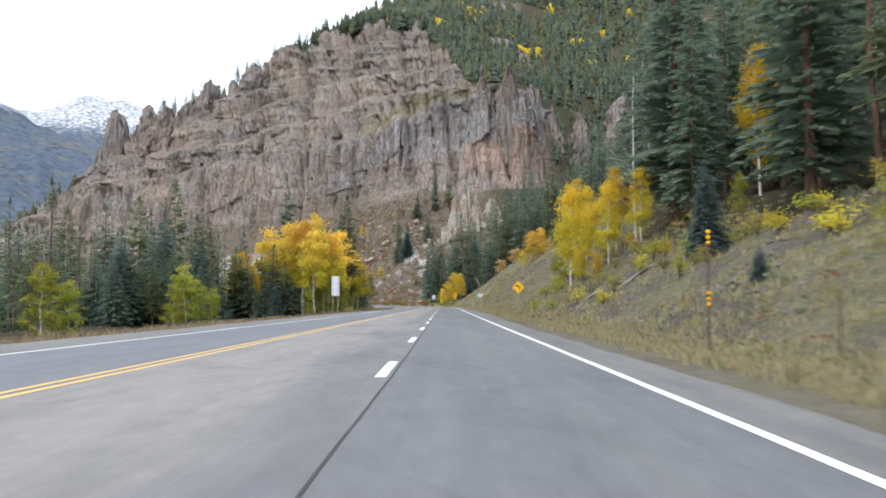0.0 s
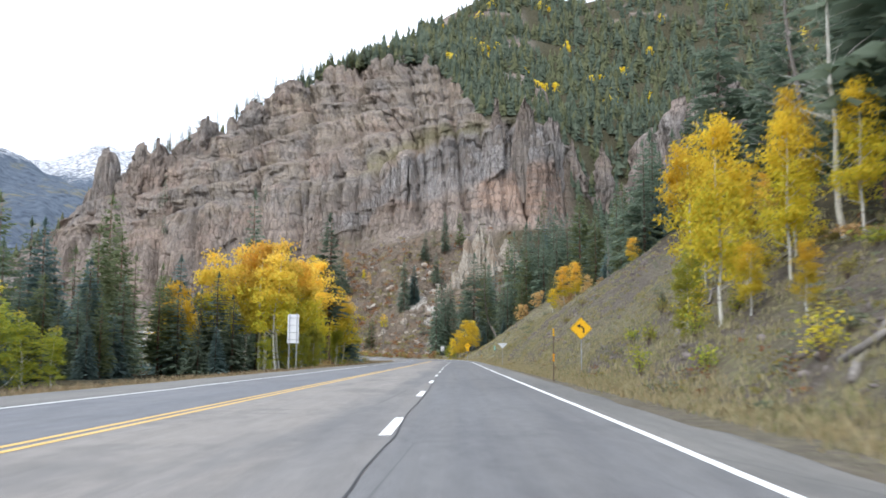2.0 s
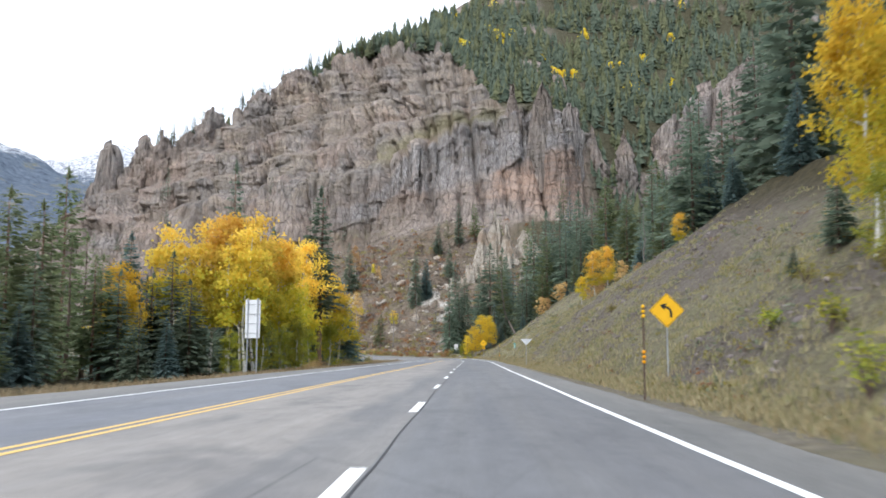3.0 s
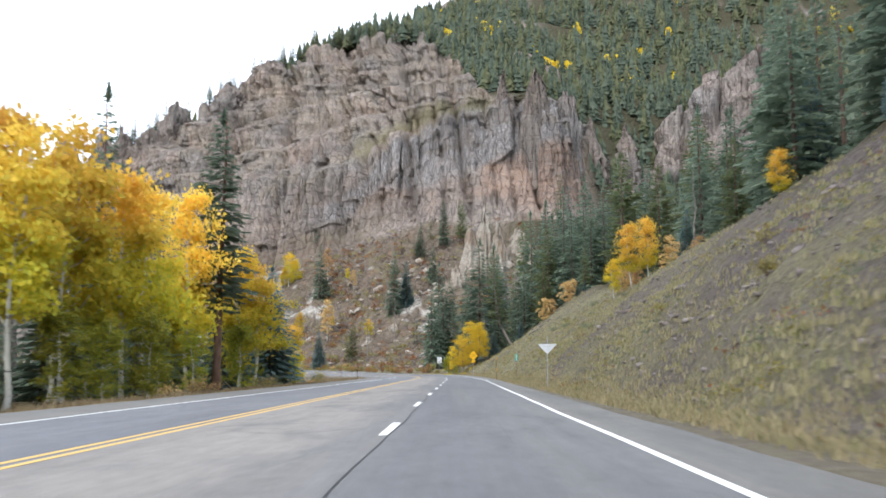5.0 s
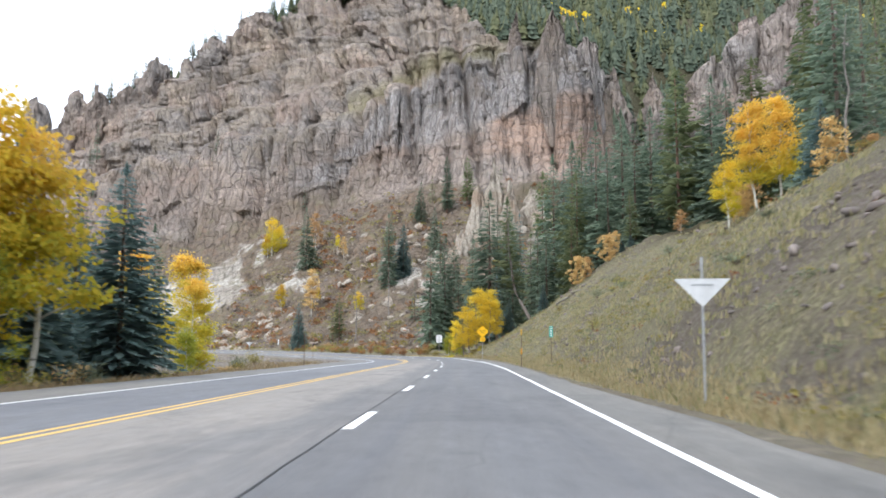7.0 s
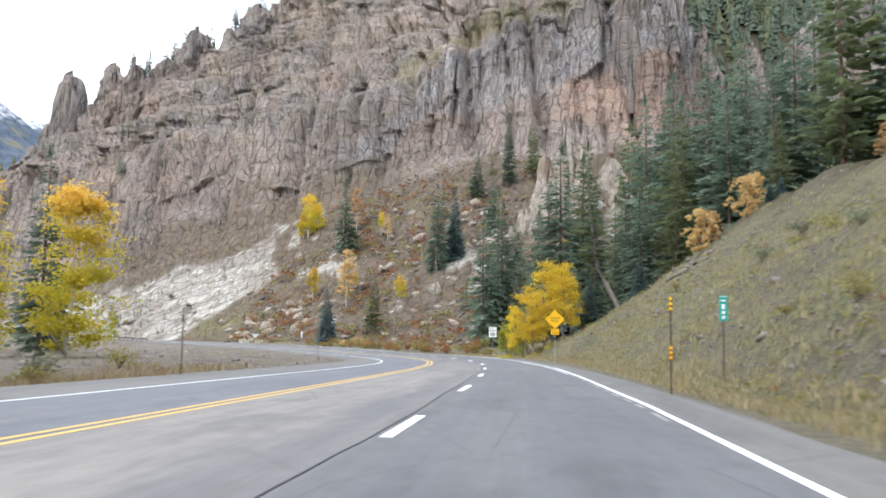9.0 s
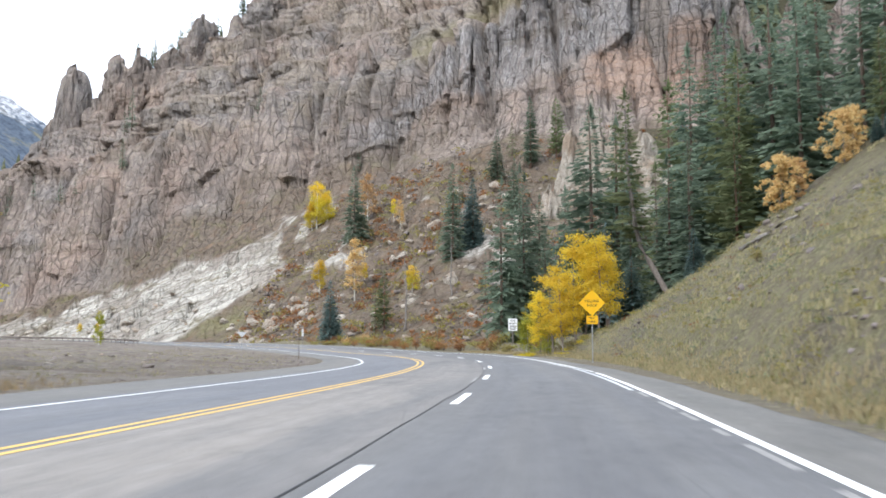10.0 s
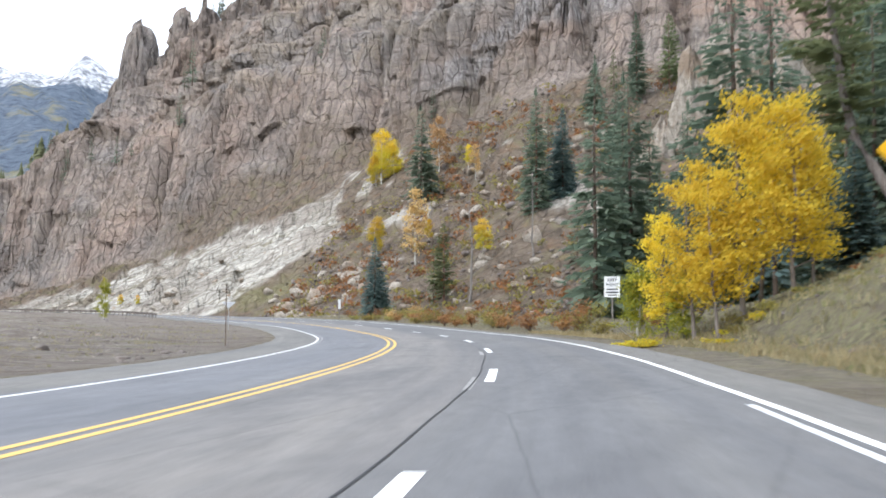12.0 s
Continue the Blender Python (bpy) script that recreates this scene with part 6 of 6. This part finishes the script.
def snow_pole(x, y, h, where, reflectors=True, lean=0.0):
    r = root("snow_pole", x, y, "tall rusty steel pole with amber reflectors " + where if reflectors else "tall bare rusty steel pole " + where, "marker post", 0, None, "snow poles", lean)
    part("post", u_post(h, M_RUSTPOST), r)
    if reflectors:
        for k, z in enumerate((h - 0.06, h - 0.19, h - 0.32, h * 0.5 - 0.02, h * 0.5 - 0.15, h * 0.5 - 0.28)):
            bm = bmesh.new()
            bmesh.ops.create_uvsphere(bm, u_segments=12, v_segments=6, radius=0.052, matrix=Matrix.Diagonal((1, 0.45, 1, 1)))
            part("reflector", bm_mesh("reflector", bm, M_REFL if k < 3 else M_REFO, True), r, "round amber reflector", pose(0, -0.03, z))


def triangle_sign(x, y, turn, where, h=2.9):
    r = root("triangular_sign", x, y, "bare aluminium back of a downward triangular sign " + where, "road sign", turn, None, "triangular signs")
    part("post", square_post(h + 0.5, 0.05, M_STEEL), r, "galvanised square post")
    p = part("panel", slab("panel", [(-.64, 0), (0, -.66), (.64, 0)], 0.004, M_SIGNBACK, 0.05), r, m=pose(0, -0.032, h))
    part("brace", bm_mesh("brace", box_bm(0.5, 0.01, 0.03), M_STEEL), p, m=pose(0, -0.008, -0.14))


def white_sign(x, y):
    r = root("large_sign_back", x, y, "white back of a tall road sign on two posts", "road sign", 4)
    for dx in (-0.3, 0.3):
        part("post", square_post(4.9, 0.07, M_STEEL), r, m=pose(dx, 0, 0))
    p = part("panel", slab("panel", [(-.47, -1.2), (.47, -1.2), (.47, 1.2), (-.47, 1.2)], 0.006, M_SIGNW, 0.05), r, m=pose(0, 0.04, 3.6))
    for dz in (-0.9, -0.3, 0.3, 0.9):
        part("stiffener", bm_mesh("stiffener", box_bm(0.84, 0.03, 0.035), M_STEEL), p, "grey metal stiffener", pose(0, -0.016, dz))


curve_sign(7.45, 91)
rock_sign(3.2, 242.5)
keep_sign(-2.9, 284)
mile_marker(7.5, 204.2)
snow_pole(6.3, 21.8, 3.0, "at the verge")
snow_pole(4.85, 81.8, 2.5, "at the verge")
snow_pole(4.9, 198.4, 2.7, "at the verge")
snow_pole(-21.4, 272, 3.1, "on the gravel", False)
snow_pole(7.05, 16.4, 1.35, "at the verge", False, 1.5)
snow_pole(-11.3, 205.5, 2.4, "on the gravel", False)
triangle_sign(6.35, 156, -6, "on the verge")
triangle_sign(-39.5, 309, 25, "inside the bend", 2.6)
white_sign(-13.4, 114.6)
narrow = root("narrow_marker_sign", -41, 344, "narrow white marker sign on a grey post", "road sign", 35)
part("post", square_post(2.8, 0.08, M_GREYWOOD), narrow)
part("panel", slab("panel", [(-.17, -.6), (.17, -.6), (.17, .6), (-.17, .6)], 0.004, M_SIGNW, 0.03), narrow, m=pose(0, -0.045, 2.1))


def guardrail():
    r = tagged(new("guardrail"), "weathered brown steel guardrail along the far road", "guardrail")
    s = np.arange(389, 520, 1.9)
    prof = [(0.0, 0.38), (0.05, 0.43), (0.05, 0.48), (0.0, 0.54), (0.0, 0.6), (0.05, 0.65), (0.05, 0.7), (0.0, 0.76), (-0.012, 0.76), (0.035, 0.69), (0.035, 0.66), (-0.015, 0.6), (-0.015, 0.54), (0.035, 0.48), (0.035, 0.44), (-0.012, 0.38)]
    V = np.stack([on_road(s, -6.9 + a, b) for a, b in prof], 1).reshape(-1, 3)
    part("rail", mesh_of("rail", V, grid_faces(len(s), len(prof), True), [M_RAIL]), r)
    post = bm_mesh("rail_post", box_bm(0.15, 0.2, 1.2, (0, 0, 0.1), 0.01), M_GREYWOOD)
    for k in s[::2]:
        p = on_road(k, -7.05, 0)
        part("post", post, r, m=pose(p[0], p[1], p[2]))


guardrail()


# ---- logs, stones, boulders, shrubs and grass ----
def log(a, b, r, seed, where, stubs=5):
    """A fallen trunk with broken branch stubs, from a to b."""
    rng = np.random.RandomState(seed)
    A, B = Vector((*a, height_at(*a) + r * 0.6)), Vector((*b, height_at(*b) + r * 0.8))
    d = B - A
    pts = [A.lerp(B, t) + Vector((0, 0, 0.07 * d.length * t * (1 - t))) + Vector(rng.normal(0, 0.015 * d.length, 3)) * float(0 < t < 1) for t in np.linspace(0, 1, 7)]
    v, f = tube(pts, [r * (1 - 0.6 * t) for t in np.linspace(0, 1, 7)], 8)
    for k in range(stubs):
        p = A.lerp(B, rng.uniform(0.25, 0.97))
        q = p + Vector((rng.normal(0, 0.5), rng.normal(0, 0.5), rng.uniform(0.15, 0.8))) * rng.uniform(0.5, 1.1)
        lv, lf = tube([p, (p + q) / 2 + Vector((0.04, 0, 0.03)), q], [r * 0.3, r * 0.2, r * 0.06], 5)
        f += [tuple(j + len(v) for j in g) for g in lf]
        v += lv
    me = mesh_of("fallen_log", v, f, [M_GREYWOOD], shade=True)
    return tagged(new("fallen_log", me), "grey fallen dead tree trunk " + where, "log", "fallen logs")


log((8.2, 56.5), (11.6, 60.5), 0.1, 3, "on the cut slope")
log((8.6, 58), (12.8, 53.5), 0.11, 5, "on the cut slope", 7)
log((10.2, 54.5), (15.5, 58), 0.12, 7, "on the cut slope")
log((13, 80), (17.5, 74.5), 0.13, 9, "among the aspens")
log((9.4, 76), (13, 82), 0.1, 11, "on the cut slope")
log((12.6, 250.3), (15.4, 247.2), 0.16, 13, "on the slope's end", 1)


def stone_mesh(seed, flat=0.7, count=14):
    """Angular block: the hull of a few points of a squashed ball."""
    rng = np.random.RandomState(seed)
    bm = bmesh.new()
    for k in range(count):
        p = rng.normal(0, 1, 3)
        p = np.sign(p) * np.abs(p) ** 0.6
        p /= np.linalg.norm(p)
        bm.verts.new(p * rng.uniform(0.75, 1.1) * np.array([1.25, 0.95, flat * 1.25]))
    bmesh.ops.convex_hull(bm, input=bm.verts)
    bmesh.ops.delete(bm, geom=[v for v in bm.verts if not v.link_faces], context="VERTS")
    bm.verts.index_update()
    v = np.array([q.co for q in bm.verts])
    f = np.array([[q.index for q in g.verts] for g in bm.faces])
    bm.free()
    return v, f


ROCKS = [stone_mesh(k, 0.55 + 0.1 * (k % 4), 20) for k in range(9)]
STONES = [stone_mesh(20 + k, 0.55 + 0.1 * (k % 4), 10) for k in range(6)]
M_STONE = plain("grey_brown_stone", (0.115, 0.097, 0.088), (0.25, 0.212, 0.19), 1.3, 0.95, 0, 0.6, True)
boulder_meshes = {m.name: [mesh_of("boulder", v, f, [m]) for v, f in ROCKS] for m in (M_PALE, M_STONE)}


def stones(name, spots, label, material, seed):
    rng = np.random.RandomState(seed)
    V, F, n = [], [], 0
    for x, y, z, s in spots:
        v, f = STONES[rng.randint(6)]
        a = rng.uniform(0, 6.28)
        rot = np.array([[math.cos(a), -math.sin(a), 0], [math.sin(a), math.cos(a), 0], [0, 0, 1]])
        V.append((v @ rot.T) * s * rng.uniform(0.7, 1.3, 3) + [x, y, z])
        F.append(f + n)
        n += len(v)
    return tagged(new(name, mesh_of(name, np.concatenate(V), np.concatenate(F), [material])), label, "stones", kind="stuff")


rocks = random.Random(12)


def boulder(x, y, s, material, where, z=None, tall=1.0):
    ob = tagged(new("boulder", rocks.choice(boulder_meshes[material.name])), ("pale angular boulder " if material is M_PALE else "grey-brown angular boulder ") + where, "rock", "boulders " + where)
    ob.matrix_world = pose(x, y, (height_at(x, y) if z is None else z) + 0.05 * s, rocks.uniform(-35, 35), rocks.uniform(-35, 35), rocks.uniform(0, 360)) @ Matrix.Diagonal((s, s * rocks.uniform(0.7, 1), s * tall, 1))
    return ob


for x, y, s, tall in ((-17.1, 357.3, 2.2, 1.6), (-15.2, 361, 2.2, 1.2), (-22.4, 338, 1.3, 1.3), (-25, 345, 1.2, 1), (-20.5, 352, 1.2, 1), (-13, 350, 1.3, 1), (-12, 341, 1.5, .8), (-18, 345, 1.0, 1), (-55.9, 374.5, 2.8, .8), (-52.1, 381, 2.2, .8), (-58, 379, 2.6, .8), (-50, 377, 2, .8),
                      (-61, 376, 2.2, .7), (-54, 386, 2, .8), (-62, 383, 2.4, .7), (-47, 372, 1.6, .8), (-41, 396, 1.6, 1), (-30, 380, 1.8, .6), (-26, 384, 1.7, .6), (-34, 390, 1.2, .8), (-20, 398, 1.8, .8), (-28, 366, 1.2, .9), (-7, 374, 2.2, 1.1), (-5, 366, 2.4, 1.2), (-2, 362, 2.0, 1), (-9, 388, 1.8, 1.2), (-33, 352, .9, .8), (-40, 358, 1, .7), (-12, 332, 1, .8), (-8, 327, 1.1, .8)):
    boulder(x, y, 0.8 * s, M_PALE, "on the rocky slope", None, tall)
for cx, cy, spread, count in ((-57, 379, 5, 20), (-16.5, 359, 3, 8), (-6, 372, 5, 12), (-30, 384, 7, 8), (-8, 392, 6, 8)):
    for k in range(count):
        boulder(cx + rocks.gauss(0, spread), cy + rocks.gauss(0, spread * 1.2), rocks.uniform(0.5, 1.7), M_PALE, "on the rocky slope", None, rocks.uniform(0.5, 1.0))
for k in range(40):
    x = rocks.uniform(-66, 2)
    fy, by = float(column(x, FOOT_Y)), float(column(x, BASE_Y))
    y = fy + (by - fy) * rocks.betavariate(1.2, 1.6)
    boulder(x, y, rocks.uniform(0.5, 1.5), M_PALE, "on the rocky slope", None, rocks.uniform(0.6, 1.1))
for k in range(50):
    t = rocks.random()
    x = -160 + 92 * t + rocks.uniform(-5, 5)
    fy, by = float(column(x, FOOT_Y)), float(column(x, BASE_Y))
    y = fy + 3 + (by - fy) * rocks.uniform(0.0, 0.25 + 0.35 * t)
    boulder(x, y, rocks.uniform(0.5, 1.6), M_PALE, "below the pale rock face", None, rocks.uniform(0.4, 0.8))
small = np.random.RandomState(3)
scree = []
for k in range(2200):
    x = small.uniform(-68, 12)
    fy, by = float(column(x, FOOT_Y)), float(column(x, BASE_Y))
    y = fy + (by - fy) * small.uniform(0.0, 1)
    scree.append((x, y, mountain_z(x, y) + 0.2, small.uniform(0.15, 0.5) * (2.0 if small.rand() < 0.08 else 1)))
stones("scree_stones", scree[::5], "pale loose stones scattered over the rocky slope", M_PALE, 3)
stones("scree_stones", [q for k, q in enumerate(scree) if k % 5], "grey-brown loose stones scattered over the rocky slope", M_STONE, 4)
pts = []
for k in range(5200):
    s, d = small.uniform(8, 262), 11 + 16 * small.beta(1.1, 1.7)
    x, y, z = on_road(s, d)
    if fbm(x / 7, y / 5, 4, 77) + 0.5 * small.rand() < 0.15:
        continue
    pts.append((x, y, small.uniform(0.05, 0.15) * (1.8 if small.rand() < 0.08 else 1)))
pts = np.array(pts)
pts = np.column_stack([pts[:, :2], ground_z(pts[:, 0], pts[:, 1]), pts[:, 2]])
stones("slope_stones", pts, "grey-brown loose stones on the cut slope", M_STONE, 5)
for k in range(46):
    s, d = rocks.uniform(30, 255), rocks.uniform(13, 25)
    p = on_road(s, d)
    boulder(p[0], p[1], rocks.uniform(0.12, 0.28), M_STONE, "on the cut slope", None, 0.7)
ledge = []
for x, y, spread, count in ((15.3, 163.8, 2, 8), (14.4, 139.6, 1.6, 9), (17, 134.9, 1.8, 12), (18.9, 131.3, 1.5, 12), (21, 130.6, 1.5, 8), (11, 104.8, 1.2, 5), (17.5, 162.8, 1.6, 10), (13, 146.6, 1.2, 9), (10.4, 138.1, 1.0, 9), (13, 160.4, 1.2, 7), (11.8, 162.5, 1, 6), (13.6, 250.5, 1.3, 14), (15, 249, 1.4, 12), (11.7, 232, 1.2, 7), (9.9, 237.6, .8, 5), (7.8, 134.9, .8, 5)):
    for k in range(count):
        ledge.append((x + rocks.gauss(0, spread * 0.6), y + rocks.gauss(0, spread), rocks.uniform(0.1, 0.34)))
ledge = np.array(ledge)
stones("slope_ledge_stones", np.column_stack([ledge[:, :2], ground_z(ledge[:, 0], ledge[:, 1]), ledge[:, 2]]), "grey-brown broken rock showing through the cut slope", M_STONE, 7)
pts = small.uniform(0, 1, (1500, 3))
lot = on_road(212 + 160 * pts[:, 0], -7.2 - 45 * pts[:, 1] ** 1.4)
stones("lot_stones", np.column_stack([lot[:, :2], ground_z(lot[:, 0], lot[:, 1]), 0.04 + 0.16 * pts[:, 2] ** 4]), "loose stones on the gravel inside the bend", M_STONE, 6)


debris = np.array([(*on_road(rocks.uniform(212, 300), -rocks.uniform(9, 30))[:2], rocks.uniform(0.12, 0.42)) for k in range(80)])
debris = np.column_stack([debris[:, :2], ground_z(debris[:, 0], debris[:, 1]), debris[:, 2]])
stones("lot_debris", debris[::3], "pale broken rock lying on the gravel", M_PALE, 8)
stones("lot_debris", debris[1::3], "grey-brown broken rock lying on the gravel", M_STONE, 9)


def grass(name, s, d, label, seed, low, high, blades=5, spread=0.16, wide=0.012, material=None):
    """Tufts of bent, narrow blades rooted on the ground."""
    rng = np.random.RandomState(seed)
    p = on_road(s, d)
    z = ground_z(p[:, 0], p[:, 1])
    p = np.repeat(np.column_stack([p[:, :2], z]), blades, 0)
    n = len(p)
    p[:, :2] += rng.normal(0, spread, (n, 2))
    h = rng.uniform(low, high, n)
    a, b = rng.uniform(0, 6.28, n), rng.uniform(0, 6.28, n)
    lean = rng.uniform(0.15, 0.75, n) * h
    w = np.stack([np.cos(a), np.sin(a), 0 * a], -1) * (wide * rng.uniform(0.6, 1.6, n))[:, None]
    mid = p + np.stack([np.cos(b) * lean * 0.35, np.sin(b) * lean * 0.35, h * 0.6], -1)
    tip = p + np.stack([np.cos(b) * lean, np.sin(b) * lean, h], -1)
    base = p - [0, 0, 0.05]
    V = np.stack([base - w, base + w, mid + w * 0.8, tip, mid - w * 0.8], 1).reshape(-1, 3)
    F = np.arange(n)[:, None] * 5 + np.array([[0, 1, 2, 3, 4]])
    return tagged(new(name, mesh_of(name, V, F, [material or M_GRASS])), label, "grass", kind="stuff")


g = np.random.RandomState(9)
n = 10500
ss, dd = g.uniform(4, 268, n), 10.4 + 15 * g.beta(0.9, 2.0, n)
keep = (fbm(ss / 6, dd / 4, 3, 5) + g.uniform(-0.2, 0.9, n) > 0.1) | (dd < 12.5)
grass("slope_grass", ss[keep], dd[keep], "dry green-gold grass on the cut slope", 1, 0.08, 0.26, 6, 0.22, 0.018)
n = 9000
ss, dd = g.uniform(10, 262, n), 11.2 + 18 * g.beta(1.0, 1.6, n)
keep = fbm(ss / 5, dd / 4, 3, 25) + g.uniform(-0.5, 0.6, n) > 0.0
grass("slope_tussocks", ss[keep], dd[keep], "straw and green tussocks on the cut slope", 5, 0.1, 0.27, 11, 0.14, 0.022)
n = 5200
grass("verge_grass", g.uniform(4, 290, n), 10.3 + 2.6 * g.beta(1.3, 1.6, n), "tall straw-coloured grass along the verge", 2, 0.08, 0.26, 8, 0.22, 0.012, M_STRAW)
n = 4200
grass("wood_edge_grass", g.uniform(25, 216, n), -7.0 - 6.5 * g.beta(1.1, 1.4, n), "straw-coloured grass at the edge of the wood", 3, 0.12, 0.36, 6, 0.22, 0.014, M_STRAW)
n = 2600
grass("lot_grass", g.uniform(213, 330, n), -8.5 - 40 * g.beta(1.4, 1.6, n), "sparse dry grass on the gravel", 4, 0.06, 0.18, 5, 0.25, 0.014)


def shrub(x, y, h, w, material, label, leaves=220, size=0.05, seed=0):
    rng = np.random.RandomState(seed)
    r = root("shrub", x, y, label, "shrub", rng.uniform(0, 360), None, "shrubs")
    v, f = [], []
    tips = []
    for k in range(11):
        a, o = rng.uniform(0, 6.28), rng.uniform(0.1, 0.5) * w
        e = (math.cos(a) * o, math.sin(a) * o, h * rng.uniform(0.55, 1.0))
        lv, lf = tube([(0, 0, -0.05), (e[0] * 0.4, e[1] * 0.4, e[2] * 0.55), e], [0.018, 0.012, 0.004], 4)
        f += [tuple(j + len(v) for j in q) for q in lf]
        v += lv
        tips.append(e)
    part("stalk", mesh_of("stalk", v, f, [M_BARK]), r)
    tips = np.array(tips)
    c = tips[rng.randint(0, len(tips), leaves)] * rng.uniform(0.4, 1.05, (leaves, 1)) + rng.normal(0, 0.13, (leaves, 3)) * [w, w, h * 0.7]
    c[:, 2] = np.maximum(c[:, 2], 0.03)
    a = rng.normal(0, 1, (leaves, 3))
    a /= np.linalg.norm(a, axis=1)[:, None]
    b = np.cross(a, rng.normal(0, 1, (leaves, 3)))
    b /= np.linalg.norm(b, axis=1)[:, None]
    s = size * rng.uniform(0.6, 1.4, (leaves, 1))
    V = np.stack([c - a * s, c + b * s * 0.6, c + a * s, c - b * s * 0.6], 1).reshape(-1, 3)
    part("leaves", mesh_of("leaves", V, np.arange(len(V)).reshape(-1, 4), [material], attrs={"top": np.zeros(len(V))}), r)


herbs = []
while len(herbs) < 1500:
    s, d = small.uniform(6, 262), 11.5 + 15 * small.beta(1.0, 1.4)
    p = on_road(s, d)
    if fbm(p[0] / 9, p[1] / 6, 3, 88) > -0.15:
        herbs.append((p[0], p[1], small.uniform(0.14, 0.42), small.uniform(0.35, 0.9)))
herbs = np.array(herbs)
herbs = np.column_stack([herbs[:, :2], ground_z(herbs[:, 0], herbs[:, 1]) - 0.03, herbs[:, 2:]])
leaf_mass("slope_herbs", herbs[:700], "low green-gold herbs on the cut slope", M_SCRUB, 8, 26, 0.05)
leaf_mass("slope_herbs", herbs[700:1350], "low grey-green herbs on the cut slope", M_SAGE, 9, 26, 0.05)
leaf_mass("slope_herbs", herbs[1350:], "low rust-brown herbs on the cut slope", M_RUST, 10, 24, 0.05)
bush = random.Random(31)
for k in range(34):
    p = on_road(bush.uniform(28, 84), bush.uniform(18.5, 24))
    shrub(p[0], p[1], bush.uniform(0.5, 1.3), bush.uniform(1.0, 2.0), bush.choice([M_ASPEN_Y, M_ASPEN_G, M_ASPEN_P, M_SCRUB]), "low golden shrub under the conifers", 260, 0.07, 200 + k)
for k in range(26):
    s, d = bush.uniform(40, 88), bush.uniform(12.2, 19)
    p = on_road(s, d)
    shrub(p[0], p[1], bush.uniform(0.5, 1.3), bush.uniform(0.8, 1.5), bush.choice([M_ASPEN_Y, M_ASPEN_G, M_SCRUB]), "low yellow-green shrub on the cut slope", 260, 0.055, k)
for k in range(26):
    s, d = bush.uniform(10, 250), bush.uniform(13.5, 25)
    p = on_road(s, d)
    shrub(p[0], p[1], bush.uniform(0.35, 0.9), bush.uniform(0.8, 1.8), bush.choice([M_SAGE, M_SCRUB, M_SCRUB]), "low grey-green shrub on the cut slope", 260, 0.05, 50 + k)
for x, y, h, w in ((15.9, 224, 0.9, 2.2), (14.1, 225.5, 0.9, 2.0), (15.6, 217.5, 1.0, 2.4), (14, 210, .7, 1.6), (17, 206, .8, 1.8)):
    shrub(x, y, h, w, M_SAGE if x != 15.6 else M_SCRUB, "broad grey-green sage shrub on the slope", 500, 0.05, int(x * 7))
for k in range(12):
    shrub(bush.uniform(-1.5, 8), 261.5 + bush.uniform(0, 5), bush.uniform(0.2, 0.5), bush.uniform(0.8, 1.5), bush.choice([M_ASPEN_Y, M_SCRUB]), "low bright yellow shrub below the cottonwood", 260, 0.055, 80 + k)
for k in range(22):
    p = on_road(bush.uniform(272, 345), bush.uniform(11.2, 16))
    shrub(p[0], p[1], bush.uniform(0.8, 1.8), bush.uniform(1.4, 2.6), bush.choice([M_RUST, M_SCRUB, M_SCRUB, M_ASPEN_P]), "rust-brown shrub beside the bend", 380, 0.08, 100 + k)
for k in range(40):
    p = on_road(bush.uniform(284, 350), bush.uniform(10.4, 14.5))
    shrub(p[0], p[1], bush.uniform(0.6, 1.4), bush.uniform(1.4, 2.6), bush.choice([M_RUST, M_RUST, M_SCRUB]), "rust-red scrub at the cliff's foot", 300, 0.08, 300 + k)
for k in range(14):
    p = on_road(bush.uniform(140, 214), bush.uniform(-12.6, -9.6))
    shrub(p[0], p[1], bush.uniform(0.5, 1.4), bush.uniform(1.0, 2.0), bush.choice([M_SCRUB, M_SAGE, M_ASPEN_P]), "mixed low shrub at the edge of the wood", 320, 0.06, 130 + k)
